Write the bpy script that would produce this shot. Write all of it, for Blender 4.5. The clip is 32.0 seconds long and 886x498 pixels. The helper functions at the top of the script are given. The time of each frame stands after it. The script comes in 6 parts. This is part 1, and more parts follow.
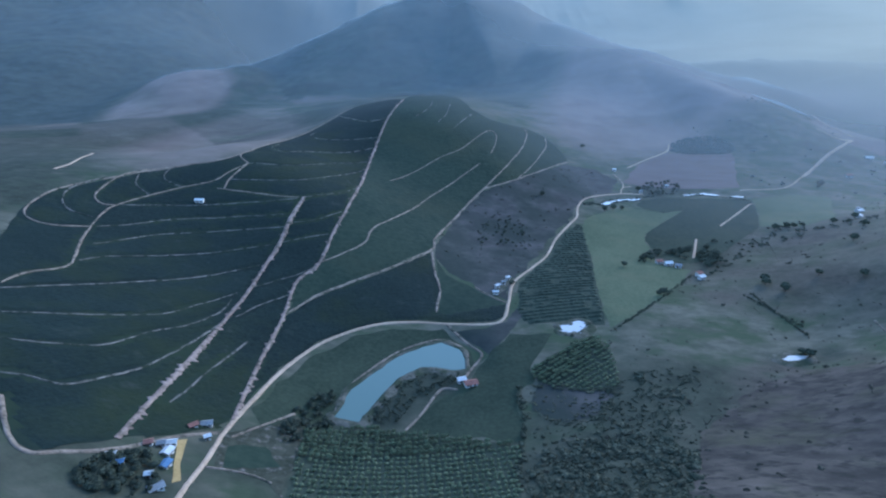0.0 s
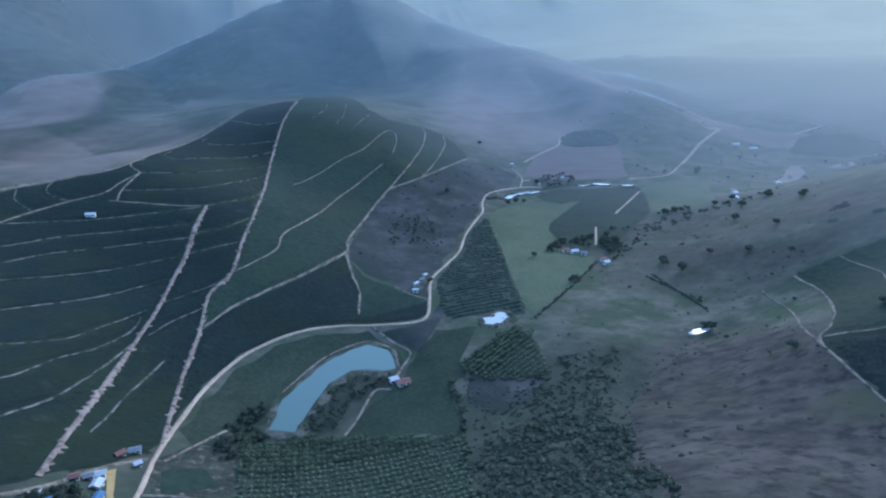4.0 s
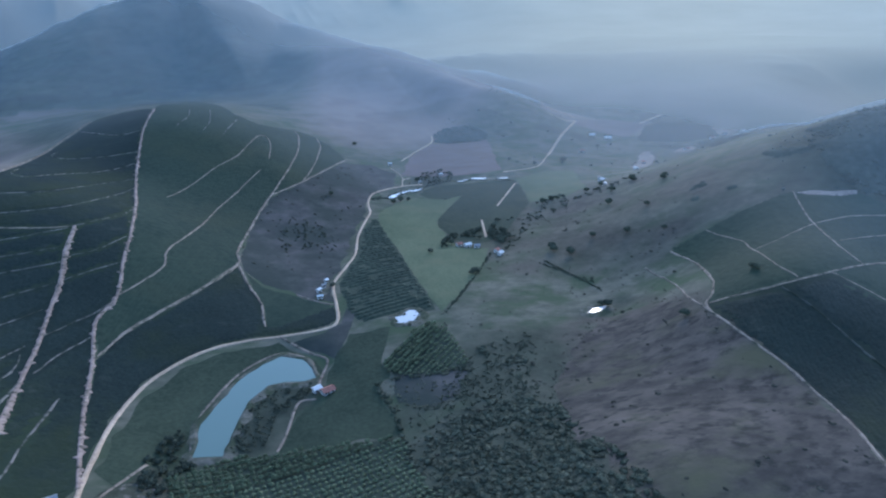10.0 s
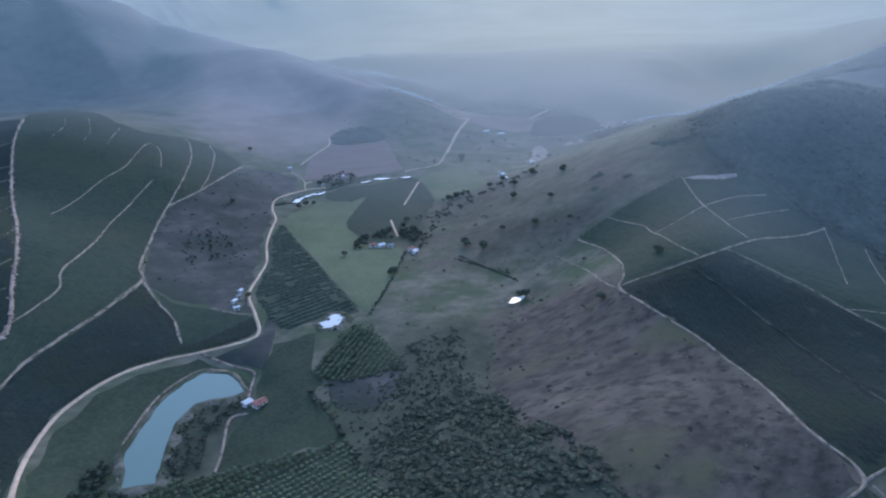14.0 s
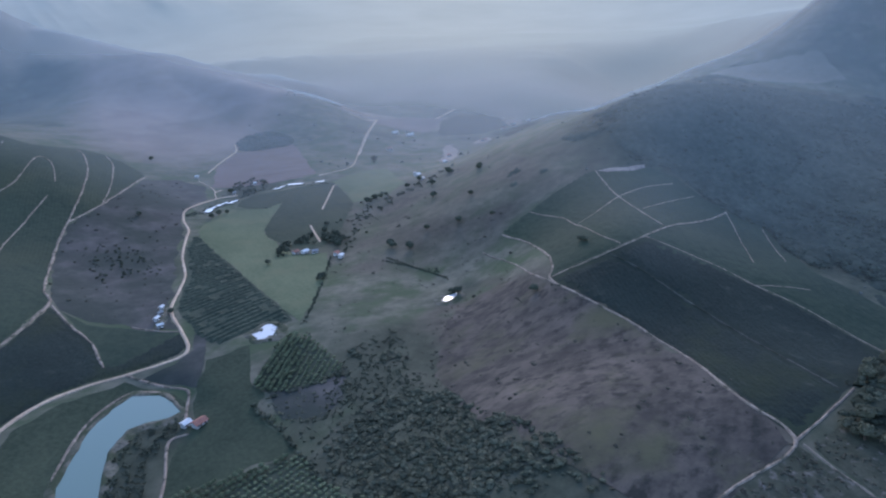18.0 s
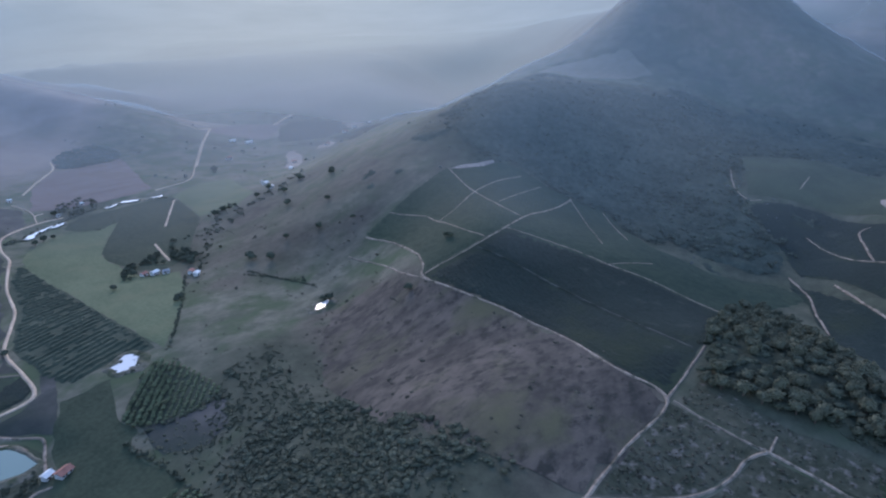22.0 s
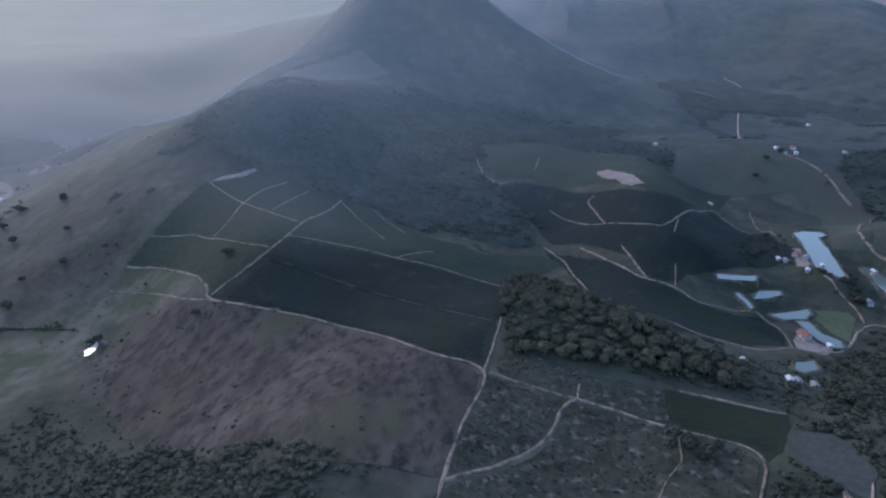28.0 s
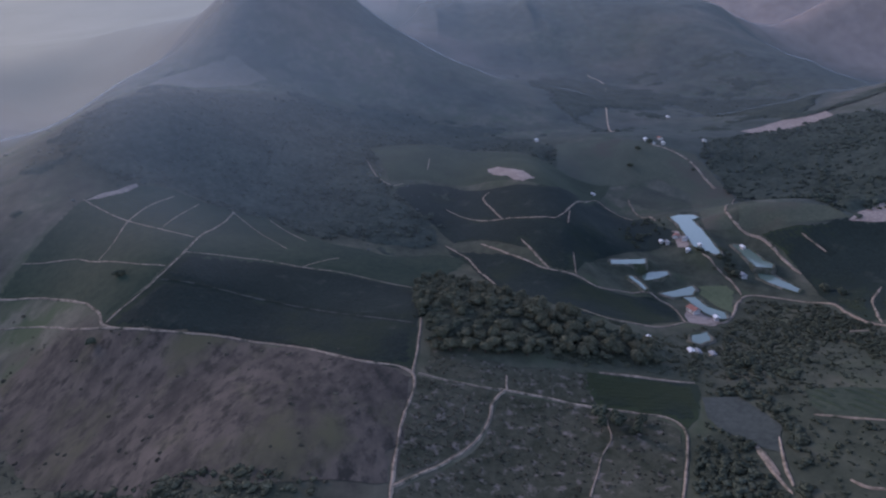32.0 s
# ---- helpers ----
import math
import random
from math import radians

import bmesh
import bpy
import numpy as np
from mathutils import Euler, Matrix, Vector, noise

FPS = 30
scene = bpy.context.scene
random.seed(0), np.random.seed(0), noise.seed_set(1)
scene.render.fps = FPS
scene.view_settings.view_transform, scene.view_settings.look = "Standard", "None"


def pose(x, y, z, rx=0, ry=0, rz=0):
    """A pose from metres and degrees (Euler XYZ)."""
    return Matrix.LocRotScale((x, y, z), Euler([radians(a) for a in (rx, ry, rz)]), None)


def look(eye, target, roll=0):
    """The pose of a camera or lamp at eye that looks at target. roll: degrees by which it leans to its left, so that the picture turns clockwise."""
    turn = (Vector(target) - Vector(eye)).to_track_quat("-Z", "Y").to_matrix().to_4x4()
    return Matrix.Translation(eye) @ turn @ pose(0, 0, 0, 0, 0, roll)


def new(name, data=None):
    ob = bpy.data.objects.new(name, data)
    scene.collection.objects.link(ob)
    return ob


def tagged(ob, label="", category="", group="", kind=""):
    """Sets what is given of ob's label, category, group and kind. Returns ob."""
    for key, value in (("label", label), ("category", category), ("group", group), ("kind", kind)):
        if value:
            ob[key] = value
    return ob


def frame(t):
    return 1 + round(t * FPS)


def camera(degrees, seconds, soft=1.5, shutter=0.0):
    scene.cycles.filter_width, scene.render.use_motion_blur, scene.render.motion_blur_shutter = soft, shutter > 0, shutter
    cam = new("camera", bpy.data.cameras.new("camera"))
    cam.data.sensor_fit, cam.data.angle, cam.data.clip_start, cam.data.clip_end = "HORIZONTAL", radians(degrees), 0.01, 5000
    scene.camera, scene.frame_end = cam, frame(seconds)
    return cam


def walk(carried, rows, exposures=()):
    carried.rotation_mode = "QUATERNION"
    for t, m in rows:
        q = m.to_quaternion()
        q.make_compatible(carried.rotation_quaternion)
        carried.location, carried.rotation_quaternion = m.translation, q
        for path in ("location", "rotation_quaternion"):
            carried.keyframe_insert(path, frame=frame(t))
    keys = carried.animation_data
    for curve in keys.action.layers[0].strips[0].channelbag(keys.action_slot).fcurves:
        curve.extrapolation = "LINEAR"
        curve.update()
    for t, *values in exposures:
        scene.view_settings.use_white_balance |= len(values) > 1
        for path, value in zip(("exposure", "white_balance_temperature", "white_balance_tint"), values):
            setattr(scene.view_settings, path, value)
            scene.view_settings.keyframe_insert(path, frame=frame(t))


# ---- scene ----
cam = camera(67.61, 32.0, soft=2.2)


def look_pose(x, y, z, yaw, pitch, roll):
    """A level camera: heading from +y to the left, pitch up, then a roll about its own axis."""
    return pose(x, y, z, 90 + pitch, 0, yaw) @ pose(0, 0, 0, 0, 0, roll)


PATH = [
    (0.0, look_pose(0.00, -0.00, 200.60, 0.07, -20.67, 0.04)),
    (0.5, look_pose(-2.11, -0.15, 200.56, -0.87, -20.67, 0.04)),
    (1.0, look_pose(-4.31, -0.27, 200.53, -2.11, -20.66, 0.04)),
    (1.5, look_pose(-6.59, -0.34, 200.51, -3.36, -20.66, 0.03)),
    (2.0, look_pose(-8.87, -0.39, 200.52, -4.24, -20.66, 0.04)),
    (2.5, look_pose(-11.16, -0.41, 200.56, -5.16, -20.66, 0.05)),
    (3.0, look_pose(-13.48, -0.37, 200.59, -6.60, -20.66, 0.08)),
    (3.5, look_pose(-15.87, -0.25, 200.59, -8.23, -20.66, 0.10)),
    (4.0, look_pose(-18.31, -0.02, 200.56, -9.93, -20.67, 0.09)),
    (4.5, look_pose(-20.73, 0.35, 200.52, -11.25, -20.66, 0.10)),
    (6.5, look_pose(-30.18, 2.43, 200.45, -15.40, -20.65, 0.11)),
    (7.0, look_pose(-32.48, 2.98, 200.46, -16.20, -20.65, 0.12)),
    (7.5, look_pose(-34.79, 3.59, 200.49, -17.18, -20.64, 0.12)),
    (8.0, look_pose(-37.14, 4.20, 200.54, -18.16, -20.66, 0.11)),
    (8.5, look_pose(-39.50, 4.82, 200.58, -19.14, -20.66, 0.10)),
    (9.0, look_pose(-41.87, 5.42, 200.59, -20.20, -20.65, 0.09)),
    (9.5, look_pose(-44.24, 6.01, 200.56, -21.19, -20.65, 0.10)),
    (10.0, look_pose(-46.57, 6.69, 200.52, -22.70, -20.64, 0.08)),
    (10.5, look_pose(-48.84, 7.48, 200.50, -24.12, -20.65, 0.08)),
    (11.0, look_pose(-51.09, 8.41, 200.49, -25.47, -20.65, 0.06)),
    (11.5, look_pose(-53.33, 9.39, 200.49, -26.47, -20.64, 0.04)),
    (12.0, look_pose(-55.52, 10.30, 200.48, -26.88, -20.64, 0.04)),
    (12.5, look_pose(-57.67, 11.13, 200.46, -27.57, -20.61, -0.00)),
    (13.0, look_pose(-59.77, 11.90, 200.43, -29.08, -20.61, -0.03)),
    (13.5, look_pose(-61.83, 12.66, 200.43, -30.87, -20.61, -0.05)),
    (14.0, look_pose(-63.83, 13.51, 200.45, -32.64, -20.62, -0.02)),
    (14.5, look_pose(-65.79, 14.60, 200.47, -34.48, -20.60, -0.05)),
    (16.5, look_pose(-73.44, 19.85, 200.47, -38.93, -20.57, -0.08)),
    (17.0, look_pose(-75.32, 21.14, 200.39, -39.87, -20.55, -0.09)),
    (17.5, look_pose(-77.19, 22.41, 200.27, -40.71, -20.53, -0.11)),
    (18.0, look_pose(-79.08, 23.68, 200.15, -41.47, -20.51, -0.13)),
    (18.5, look_pose(-80.98, 24.99, 200.05, -42.21, -20.47, -0.13)),
    (19.0, look_pose(-82.86, 26.38, 199.96, -44.83, -20.44, -0.07)),
    (19.5, look_pose(-84.70, 27.98, 199.88, -48.04, -20.43, -0.04)),
    (20.0, look_pose(-86.45, 29.76, 199.84, -50.18, -20.41, -0.05)),
    (20.5, look_pose(-88.12, 31.61, 199.84, -51.08, -20.38, -0.04)),
    (21.0, look_pose(-89.72, 33.43, 199.84, -51.64, -20.35, -0.01)),
    (21.5, look_pose(-91.26, 35.32, 199.86, -53.58, -20.32, -0.02)),
    (22.0, look_pose(-92.75, 37.33, 199.88, -56.11, -20.29, 0.02)),
    (22.5, look_pose(-94.17, 39.47, 199.91, -59.08, -20.27, 0.05)),
    (23.0, look_pose(-95.55, 41.62, 199.96, -61.25, -20.25, 0.04)),
    (23.5, look_pose(-96.88, 43.70, 200.01, -62.99, -20.23, 0.04)),
    (24.0, look_pose(-98.12, 45.71, 200.04, -64.68, -20.22, -0.01)),
    (24.5, look_pose(-99.22, 47.68, 200.05, -66.22, -20.19, -0.00)),
    (25.0, look_pose(-100.23, 49.67, 200.02, -68.14, -20.18, -0.04)),
    (25.5, look_pose(-101.08, 51.73, 199.96, -70.36, -20.17, -0.06)),
    (27.5, look_pose(-103.56, 60.59, 199.72, -77.61, -20.10, -0.10)),
    (28.0, look_pose(-104.06, 62.80, 199.66, -79.32, -20.08, -0.10)),
    (28.5, look_pose(-104.41, 65.04, 199.63, -81.18, -20.05, -0.12)),
    (29.0, look_pose(-104.67, 67.27, 199.63, -82.48, -20.04, -0.14)),
    (29.5, look_pose(-104.91, 69.54, 199.64, -83.75, -20.02, -0.18)),
    (30.0, look_pose(-105.13, 71.84, 199.68, -85.12, -20.00, -0.25)),
    (30.5, look_pose(-105.34, 74.18, 199.71, -86.80, -20.00, -0.28)),
    (31.0, look_pose(-105.55, 76.50, 199.75, -88.32, -19.98, -0.31)),
    (31.5, look_pose(-105.77, 78.81, 199.80, -89.47, -19.95, -0.38)),
    (32.0, look_pose(-105.97, 81.13, 199.86, -90.26, -19.92, -0.45)),
]
walk(cam, PATH, [(0.0, 1.65, 5650, 8), (9.0, 1.65, 5950, 10), (19.0, 1.65, 6550, 20), (25.0, 1.5, 6550, 20), (32.0, 1.17, 7400, 33)])

# ---- light ----
SUN_AZ, SUN_UP = 42.0, 20.0
world = bpy.data.worlds.new("evening_sky")
scene.world = world
world.use_nodes = True
wn = world.node_tree
sky = wn.nodes.new("ShaderNodeTexSky")
sky.sky_type, sky.sun_disc = "NISHITA", False
sky.sun_elevation, sky.sun_rotation = radians(SUN_UP), radians(SUN_AZ)
sky.altitude, sky.air_density, sky.dust_density, sky.ozone_density = 600, 1.0, 0.4, 3.0
wn.links.new(sky.outputs[0], wn.nodes["Background"].inputs[0])
wn.nodes["Background"].inputs[1].default_value = 0.17
sun = new("sun", bpy.data.lights.new("sun", "SUN"))
sun.data.energy, sun.data.angle, sun.data.color = 0.55, radians(20), (1.0, 0.93, 0.84)
sun.matrix_world = look((0, 0, 400), (-math.sin(radians(SUN_AZ)) * 100, -math.cos(radians(SUN_AZ)) * 100, 400 - 100 * math.tan(radians(SUN_UP))))


# ---- materials ----
def stuff_mat(name, dark, light, big=0.02, fine=0.5, rough=0.9, bump=0.3, spec=0.08, third=None, third_at=0.6, third_scale=0.006, sheen=0.0, per_object=0.0, per_crown=0.0, stretch=None, fourth=None):
    """A matt outdoor surface: two tones mixed at a broad and a fine scale, an optional third tone in patches, and fine relief."""
    m = bpy.data.materials.new(name)
    m.use_nodes = True
    nt = m.node_tree
    bsdf = nt.nodes["Principled BSDF"]
    co = nt.nodes.new("ShaderNodeTexCoord")
    src = co.outputs["Object"]
    if stretch:
        mp = nt.nodes.new("ShaderNodeMapping")
        mp.inputs["Rotation"].default_value = (0, 0, radians(stretch[0]))
        mp.inputs["Scale"].default_value = (1, stretch[1], 1)
        nt.links.new(src, mp.inputs[0])
        src = mp.outputs[0]

    def noise_tex(scale, detail):
        n = nt.nodes.new("ShaderNodeTexNoise")
        n.inputs["Scale"].default_value, n.inputs["Detail"].default_value, n.inputs["Roughness"].default_value = scale, detail, 0.6
        nt.links.new(src, n.inputs["Vector"])
        return n.outputs["Fac"]

    def ramp(fac, lo, hi):
        r = nt.nodes.new("ShaderNodeMapRange")
        r.inputs["From Min"].default_value, r.inputs["From Max"].default_value = lo, hi
        nt.links.new(fac, r.inputs["Value"])
        return r.outputs[0]

    def mix(fac, a, b):
        x = nt.nodes.new("ShaderNodeMix")
        x.data_type = "RGBA"
        nt.links.new(fac, x.inputs[0])
        for socket, v in ((x.inputs[6], a), (x.inputs[7], b)):
            if isinstance(v, tuple):
                socket.default_value = (*v, 1)
            else:
                nt.links.new(v, socket)
        return x.outputs[2]

    fine_n = noise_tex(fine, 5)
    add = nt.nodes.new("ShaderNodeMath")
    add.operation = "ADD"
    nt.links.new(ramp(noise_tex(big, 4), 0.36, 0.64), add.inputs[0])
    nt.links.new(ramp(fine_n, 0.36, 0.64), add.inputs[1])
    half = nt.nodes.new("ShaderNodeMath")
    half.operation = "MULTIPLY"
    half.inputs[1].default_value = 0.5
    nt.links.new(add.outputs[0], half.inputs[0])
    col = mix(half.outputs[0], dark, light)
    if third:
        col = mix(ramp(noise_tex(third_scale, 6), third_at - 0.08, third_at + 0.08), col, third)
    if fourth:
        col = mix(ramp(noise_tex(fourth[2], 6), fourth[1] - 0.08, fourth[1] + 0.08), col, fourth[0])
    if per_object or per_crown:
        info = nt.nodes.new("ShaderNodeObjectInfo" if per_object else "ShaderNodeAttribute")
        if not per_object:
            info.attribute_name = "tone"
        hsv = nt.nodes.new("ShaderNodeHueSaturation")
        amount = per_object or per_crown
        v = nt.nodes.new("ShaderNodeMapRange")
        v.inputs["To Min"].default_value, v.inputs["To Max"].default_value = 1 - amount, 1 + amount
        nt.links.new(info.outputs["Random" if per_object else "Fac"], v.inputs[0])
        nt.links.new(v.outputs[0], hsv.inputs["Value"])
        nt.links.new(col, hsv.inputs["Color"])
        col = hsv.outputs[0]
    nt.links.new(col, bsdf.inputs["Base Color"])
    bsdf.inputs["Roughness"].default_value = rough
    bsdf.inputs["Specular IOR Level"].default_value = spec
    bsdf.inputs["Sheen Weight"].default_value = sheen
    bsdf.inputs["Sheen Roughness"].default_value = 0.9
    if bump:
        b = nt.nodes.new("ShaderNodeBump")
        b.inputs["Strength"].default_value, b.inputs["Distance"].default_value = bump, 0.6
        nt.links.new(fine_n, b.inputs["Height"])
        nt.links.new(b.outputs[0], bsdf.inputs["Normal"])
    return m


def water_mat(name, tint, rough):
    m = bpy.data.materials.new(name)
    m.use_nodes = True
    nt = m.node_tree
    bsdf = nt.nodes["Principled BSDF"]
    bsdf.inputs["Base Color"].default_value = (*tint, 1)
    bsdf.inputs["Roughness"].default_value = rough
    bsdf.inputs["IOR"].default_value = 1.33
    bsdf.inputs["Specular IOR Level"].default_value = 0.9
    n = nt.nodes.new("ShaderNodeTexNoise")
    n.inputs["Scale"].default_value, n.inputs["Detail"].default_value = 1.2, 3
    co = nt.nodes.new("ShaderNodeTexCoord")
    nt.links.new(co.outputs["Object"], n.inputs["Vector"])
    b = nt.nodes.new("ShaderNodeBump")
    b.inputs["Strength"].default_value, b.inputs["Distance"].default_value = 0.06, 0.1
    nt.links.new(n.outputs["Fac"], b.inputs["Height"])
    nt.links.new(b.outputs[0], bsdf.inputs["Normal"])
    return m


M = {
    "coffee_soil": stuff_mat("coffee_soil", (0.011, 0.019, 0.016), (0.022, 0.033, 0.027), 0.012, 0.2, bump=0.5, third=(0.027, 0.040, 0.021), third_at=0.55, third_scale=0.012),
    "coffee_leaf": stuff_mat("coffee_leaf", (0.010, 0.018, 0.016), (0.021, 0.033, 0.028), 0.015, 0.5, rough=0.9, bump=0.8, third=(0.024, 0.034, 0.018), third_at=0.58, third_scale=0.01, fourth=((0.038, 0.046, 0.036), 0.68, 0.06)),
    "coffee_green": stuff_mat("coffee_green", (0.019, 0.034, 0.024), (0.040, 0.056, 0.036), 0.014, 0.2, rough=0.9, bump=0.6, third=(0.046, 0.056, 0.034), third_at=0.6, third_scale=0.008),
    "road": stuff_mat("dirt_road", (0.34, 0.235, 0.16), (0.60, 0.44, 0.32), 0.05, 0.6, rough=0.95, bump=0.3),
    "track": stuff_mat("farm_track", (0.15, 0.110, 0.084), (0.37, 0.285, 0.22), 0.07, 0.5, rough=0.95, bump=0.4, third=(0.06, 0.06, 0.042), third_at=0.58, third_scale=0.2),
    "red_road": stuff_mat("reddish_track", (0.17, 0.118, 0.094), (0.42, 0.305, 0.25), 0.08, 0.4, rough=0.95, bump=0.5, third=(0.06, 0.06, 0.042), third_at=0.59, third_scale=0.22),
    "faint": stuff_mat("overgrown_gap", (0.040, 0.048, 0.042), (0.130, 0.128, 0.112), 0.08, 0.5, bump=0.3, third=(0.020, 0.027, 0.019), third_at=0.5, third_scale=0.08),
    "contour": stuff_mat("grassy_track", (0.09, 0.082, 0.072), (0.27, 0.235, 0.205), 0.05, 0.5, rough=0.95, bump=0.3, third=(0.030, 0.038, 0.026), third_at=0.51, third_scale=0.16),
    "dry": stuff_mat("dry_pasture", (0.038, 0.034, 0.030), (0.116, 0.094, 0.077), 0.02, 0.075, bump=1.0, third=(0.030, 0.029, 0.025), third_at=0.57, third_scale=0.10, stretch=(-35, 1.8), fourth=((0.078, 0.074, 0.044), 0.56, 0.016)),
    "fallow": stuff_mat("fallow_scrub", (0.040, 0.041, 0.038), (0.104, 0.094, 0.085), 0.03, 0.09, bump=0.8, third=(0.036, 0.044, 0.036), third_at=0.49, third_scale=0.02),
    "meadow": stuff_mat("meadow_grass", (0.072, 0.092, 0.050), (0.122, 0.138, 0.078), 0.025, 0.4, bump=0.4, third=(0.120, 0.125, 0.070), third_at=0.6, third_scale=0.02),
    "pasture": stuff_mat("dark_pasture", (0.026, 0.038, 0.024), (0.055, 0.068, 0.042), 0.03, 0.4, bump=0.6),
    "meadow_dull": stuff_mat("dull_meadow", (0.051, 0.062, 0.045), (0.088, 0.098, 0.069), 0.025, 0.4, bump=0.4, third=(0.075, 0.070, 0.055), third_at=0.58, third_scale=0.02),
    "plough": stuff_mat("ploughed_soil", (0.13, 0.090, 0.080), (0.21, 0.155, 0.140), 0.02, 0.4, bump=0.5, stretch=(20, 5)),
    "bare": stuff_mat("bare_earth", (0.20, 0.150, 0.128), (0.36, 0.285, 0.245), 0.05, 0.4, bump=0.5),
    "scar": stuff_mat("landslip_earth", (0.38, 0.34, 0.30), (0.60, 0.55, 0.50), 0.05, 0.3, bump=0.4),
    "scrub": stuff_mat("rough_scrub", (0.026, 0.032, 0.020), (0.078, 0.076, 0.054), 0.05, 0.25, bump=0.9, third=(0.18, 0.15, 0.13), third_at=0.63, third_scale=0.22),
    "tuft": stuff_mat("dry_tuft", (0.046, 0.046, 0.035), (0.112, 0.102, 0.078), 0.05, 0.9, bump=0.8, spec=0.03, per_crown=0.25),
    "leaf": stuff_mat("tree_leaf", (0.040, 0.047, 0.033), (0.094, 0.102, 0.071), 0.08, 0.9, rough=0.9, bump=0.7, spec=0.03, per_crown=0.2),
    # leaf made paler and bluer: haze put into the colour of far trees
    "leaf_far": stuff_mat("hazed_leaf", (0.040, 0.054, 0.047), (0.110, 0.126, 0.112), 0.02, 0.14, rough=0.9, bump=0.4, per_crown=0.16, sheen=0.1),
    "canopy": stuff_mat("forest_canopy", (0.022, 0.032, 0.025), (0.066, 0.078, 0.062), 0.03, 0.2, rough=0.95, bump=0.6, spec=0.02),
    # darker than the canopy: shade between the crowns is put into this colour
    "shaded_floor": stuff_mat("shaded_floor", (0.020, 0.026, 0.018), (0.050, 0.056, 0.041), 0.05, 0.5, rough=0.95, bump=0.8, spec=0.02),
    "forest_crown": stuff_mat("forest_crown", (0.024, 0.035, 0.027), (0.076, 0.090, 0.070), 0.05, 0.6, rough=0.95, bump=0.6, spec=0.02, per_crown=0.18),
    "leaf_orchard": stuff_mat("orchard_leaf", (0.068, 0.088, 0.048), (0.152, 0.172, 0.096), 0.05, 0.9, rough=0.7, bump=0.8, per_object=0.25),
    "leaf_pale": stuff_mat("grey_leaf", (0.070, 0.071, 0.047), (0.138, 0.136, 0.092), 0.08, 0.9, rough=0.92, bump=0.7, spec=0.03, per_crown=0.14),
    "bark": stuff_mat("bark", (0.06, 0.045, 0.035), (0.13, 0.10, 0.08), 0.5, 3.0),
    "pond": water_mat("pond_water", (0.120, 0.172, 0.135), 0.12),
    # pale base colour carries the bright sky reflection of pools and river
    "river": water_mat("sky_bright_water", (0.50, 0.48, 0.46), 0.05),
    "bank": stuff_mat("pond_bank", (0.075, 0.075, 0.055), (0.19, 0.165, 0.13), 0.08, 0.5, bump=0.6, third=(0.05, 0.06, 0.035), third_at=0.5, third_scale=0.09),
    "plaster": stuff_mat("lime_plaster", (0.42, 0.40, 0.38), (0.64, 0.62, 0.58), 0.3, 2.0, rough=0.85, bump=0.05),
    "roof_red": stuff_mat("clay_tile_roof", (0.26, 0.11, 0.085), (0.42, 0.20, 0.15), 0.4, 2.5, rough=0.8, bump=0.3),
    "roof_grey": stuff_mat("fibre_cement_roof", (0.20, 0.20, 0.20), (0.36, 0.36, 0.36), 0.3, 2.0, rough=0.7, bump=0.2),
    "roof_white": stuff_mat("white_metal_roof", (0.55, 0.54, 0.52), (0.74, 0.73, 0.71), 0.3, 2.0, rough=0.6, bump=0.05),
    "roof_blue": stuff_mat("blue_metal_roof", (0.09, 0.17, 0.29), (0.17, 0.27, 0.40), 0.3, 2.0, rough=0.45, bump=0.05),
    "wood_door": stuff_mat("painted_wood", (0.10, 0.07, 0.05), (0.18, 0.12, 0.09), 1.0, 6.0, rough=0.6, bump=0.1),
    "glass": water_mat("window_glass", (0.03, 0.04, 0.05), 0.05),
    "yard": stuff_mat("yellow_sand_yard", (0.32, 0.21, 0.085), (0.50, 0.34, 0.15), 0.1, 0.8, bump=0.3),
    "row_crop": stuff_mat("row_crop", (0.030, 0.042, 0.029), (0.062, 0.073, 0.050), 0.03, 0.4, bump=0.6),
    "clearing": stuff_mat("dry_clearing", (0.115, 0.110, 0.088), (0.19, 0.175, 0.145), 0.02, 0.2, bump=0.4),
    "grey_field": stuff_mat("stubble_field", (0.038, 0.046, 0.040), (0.080, 0.088, 0.076), 0.03, 0.4, bump=0.5),
}


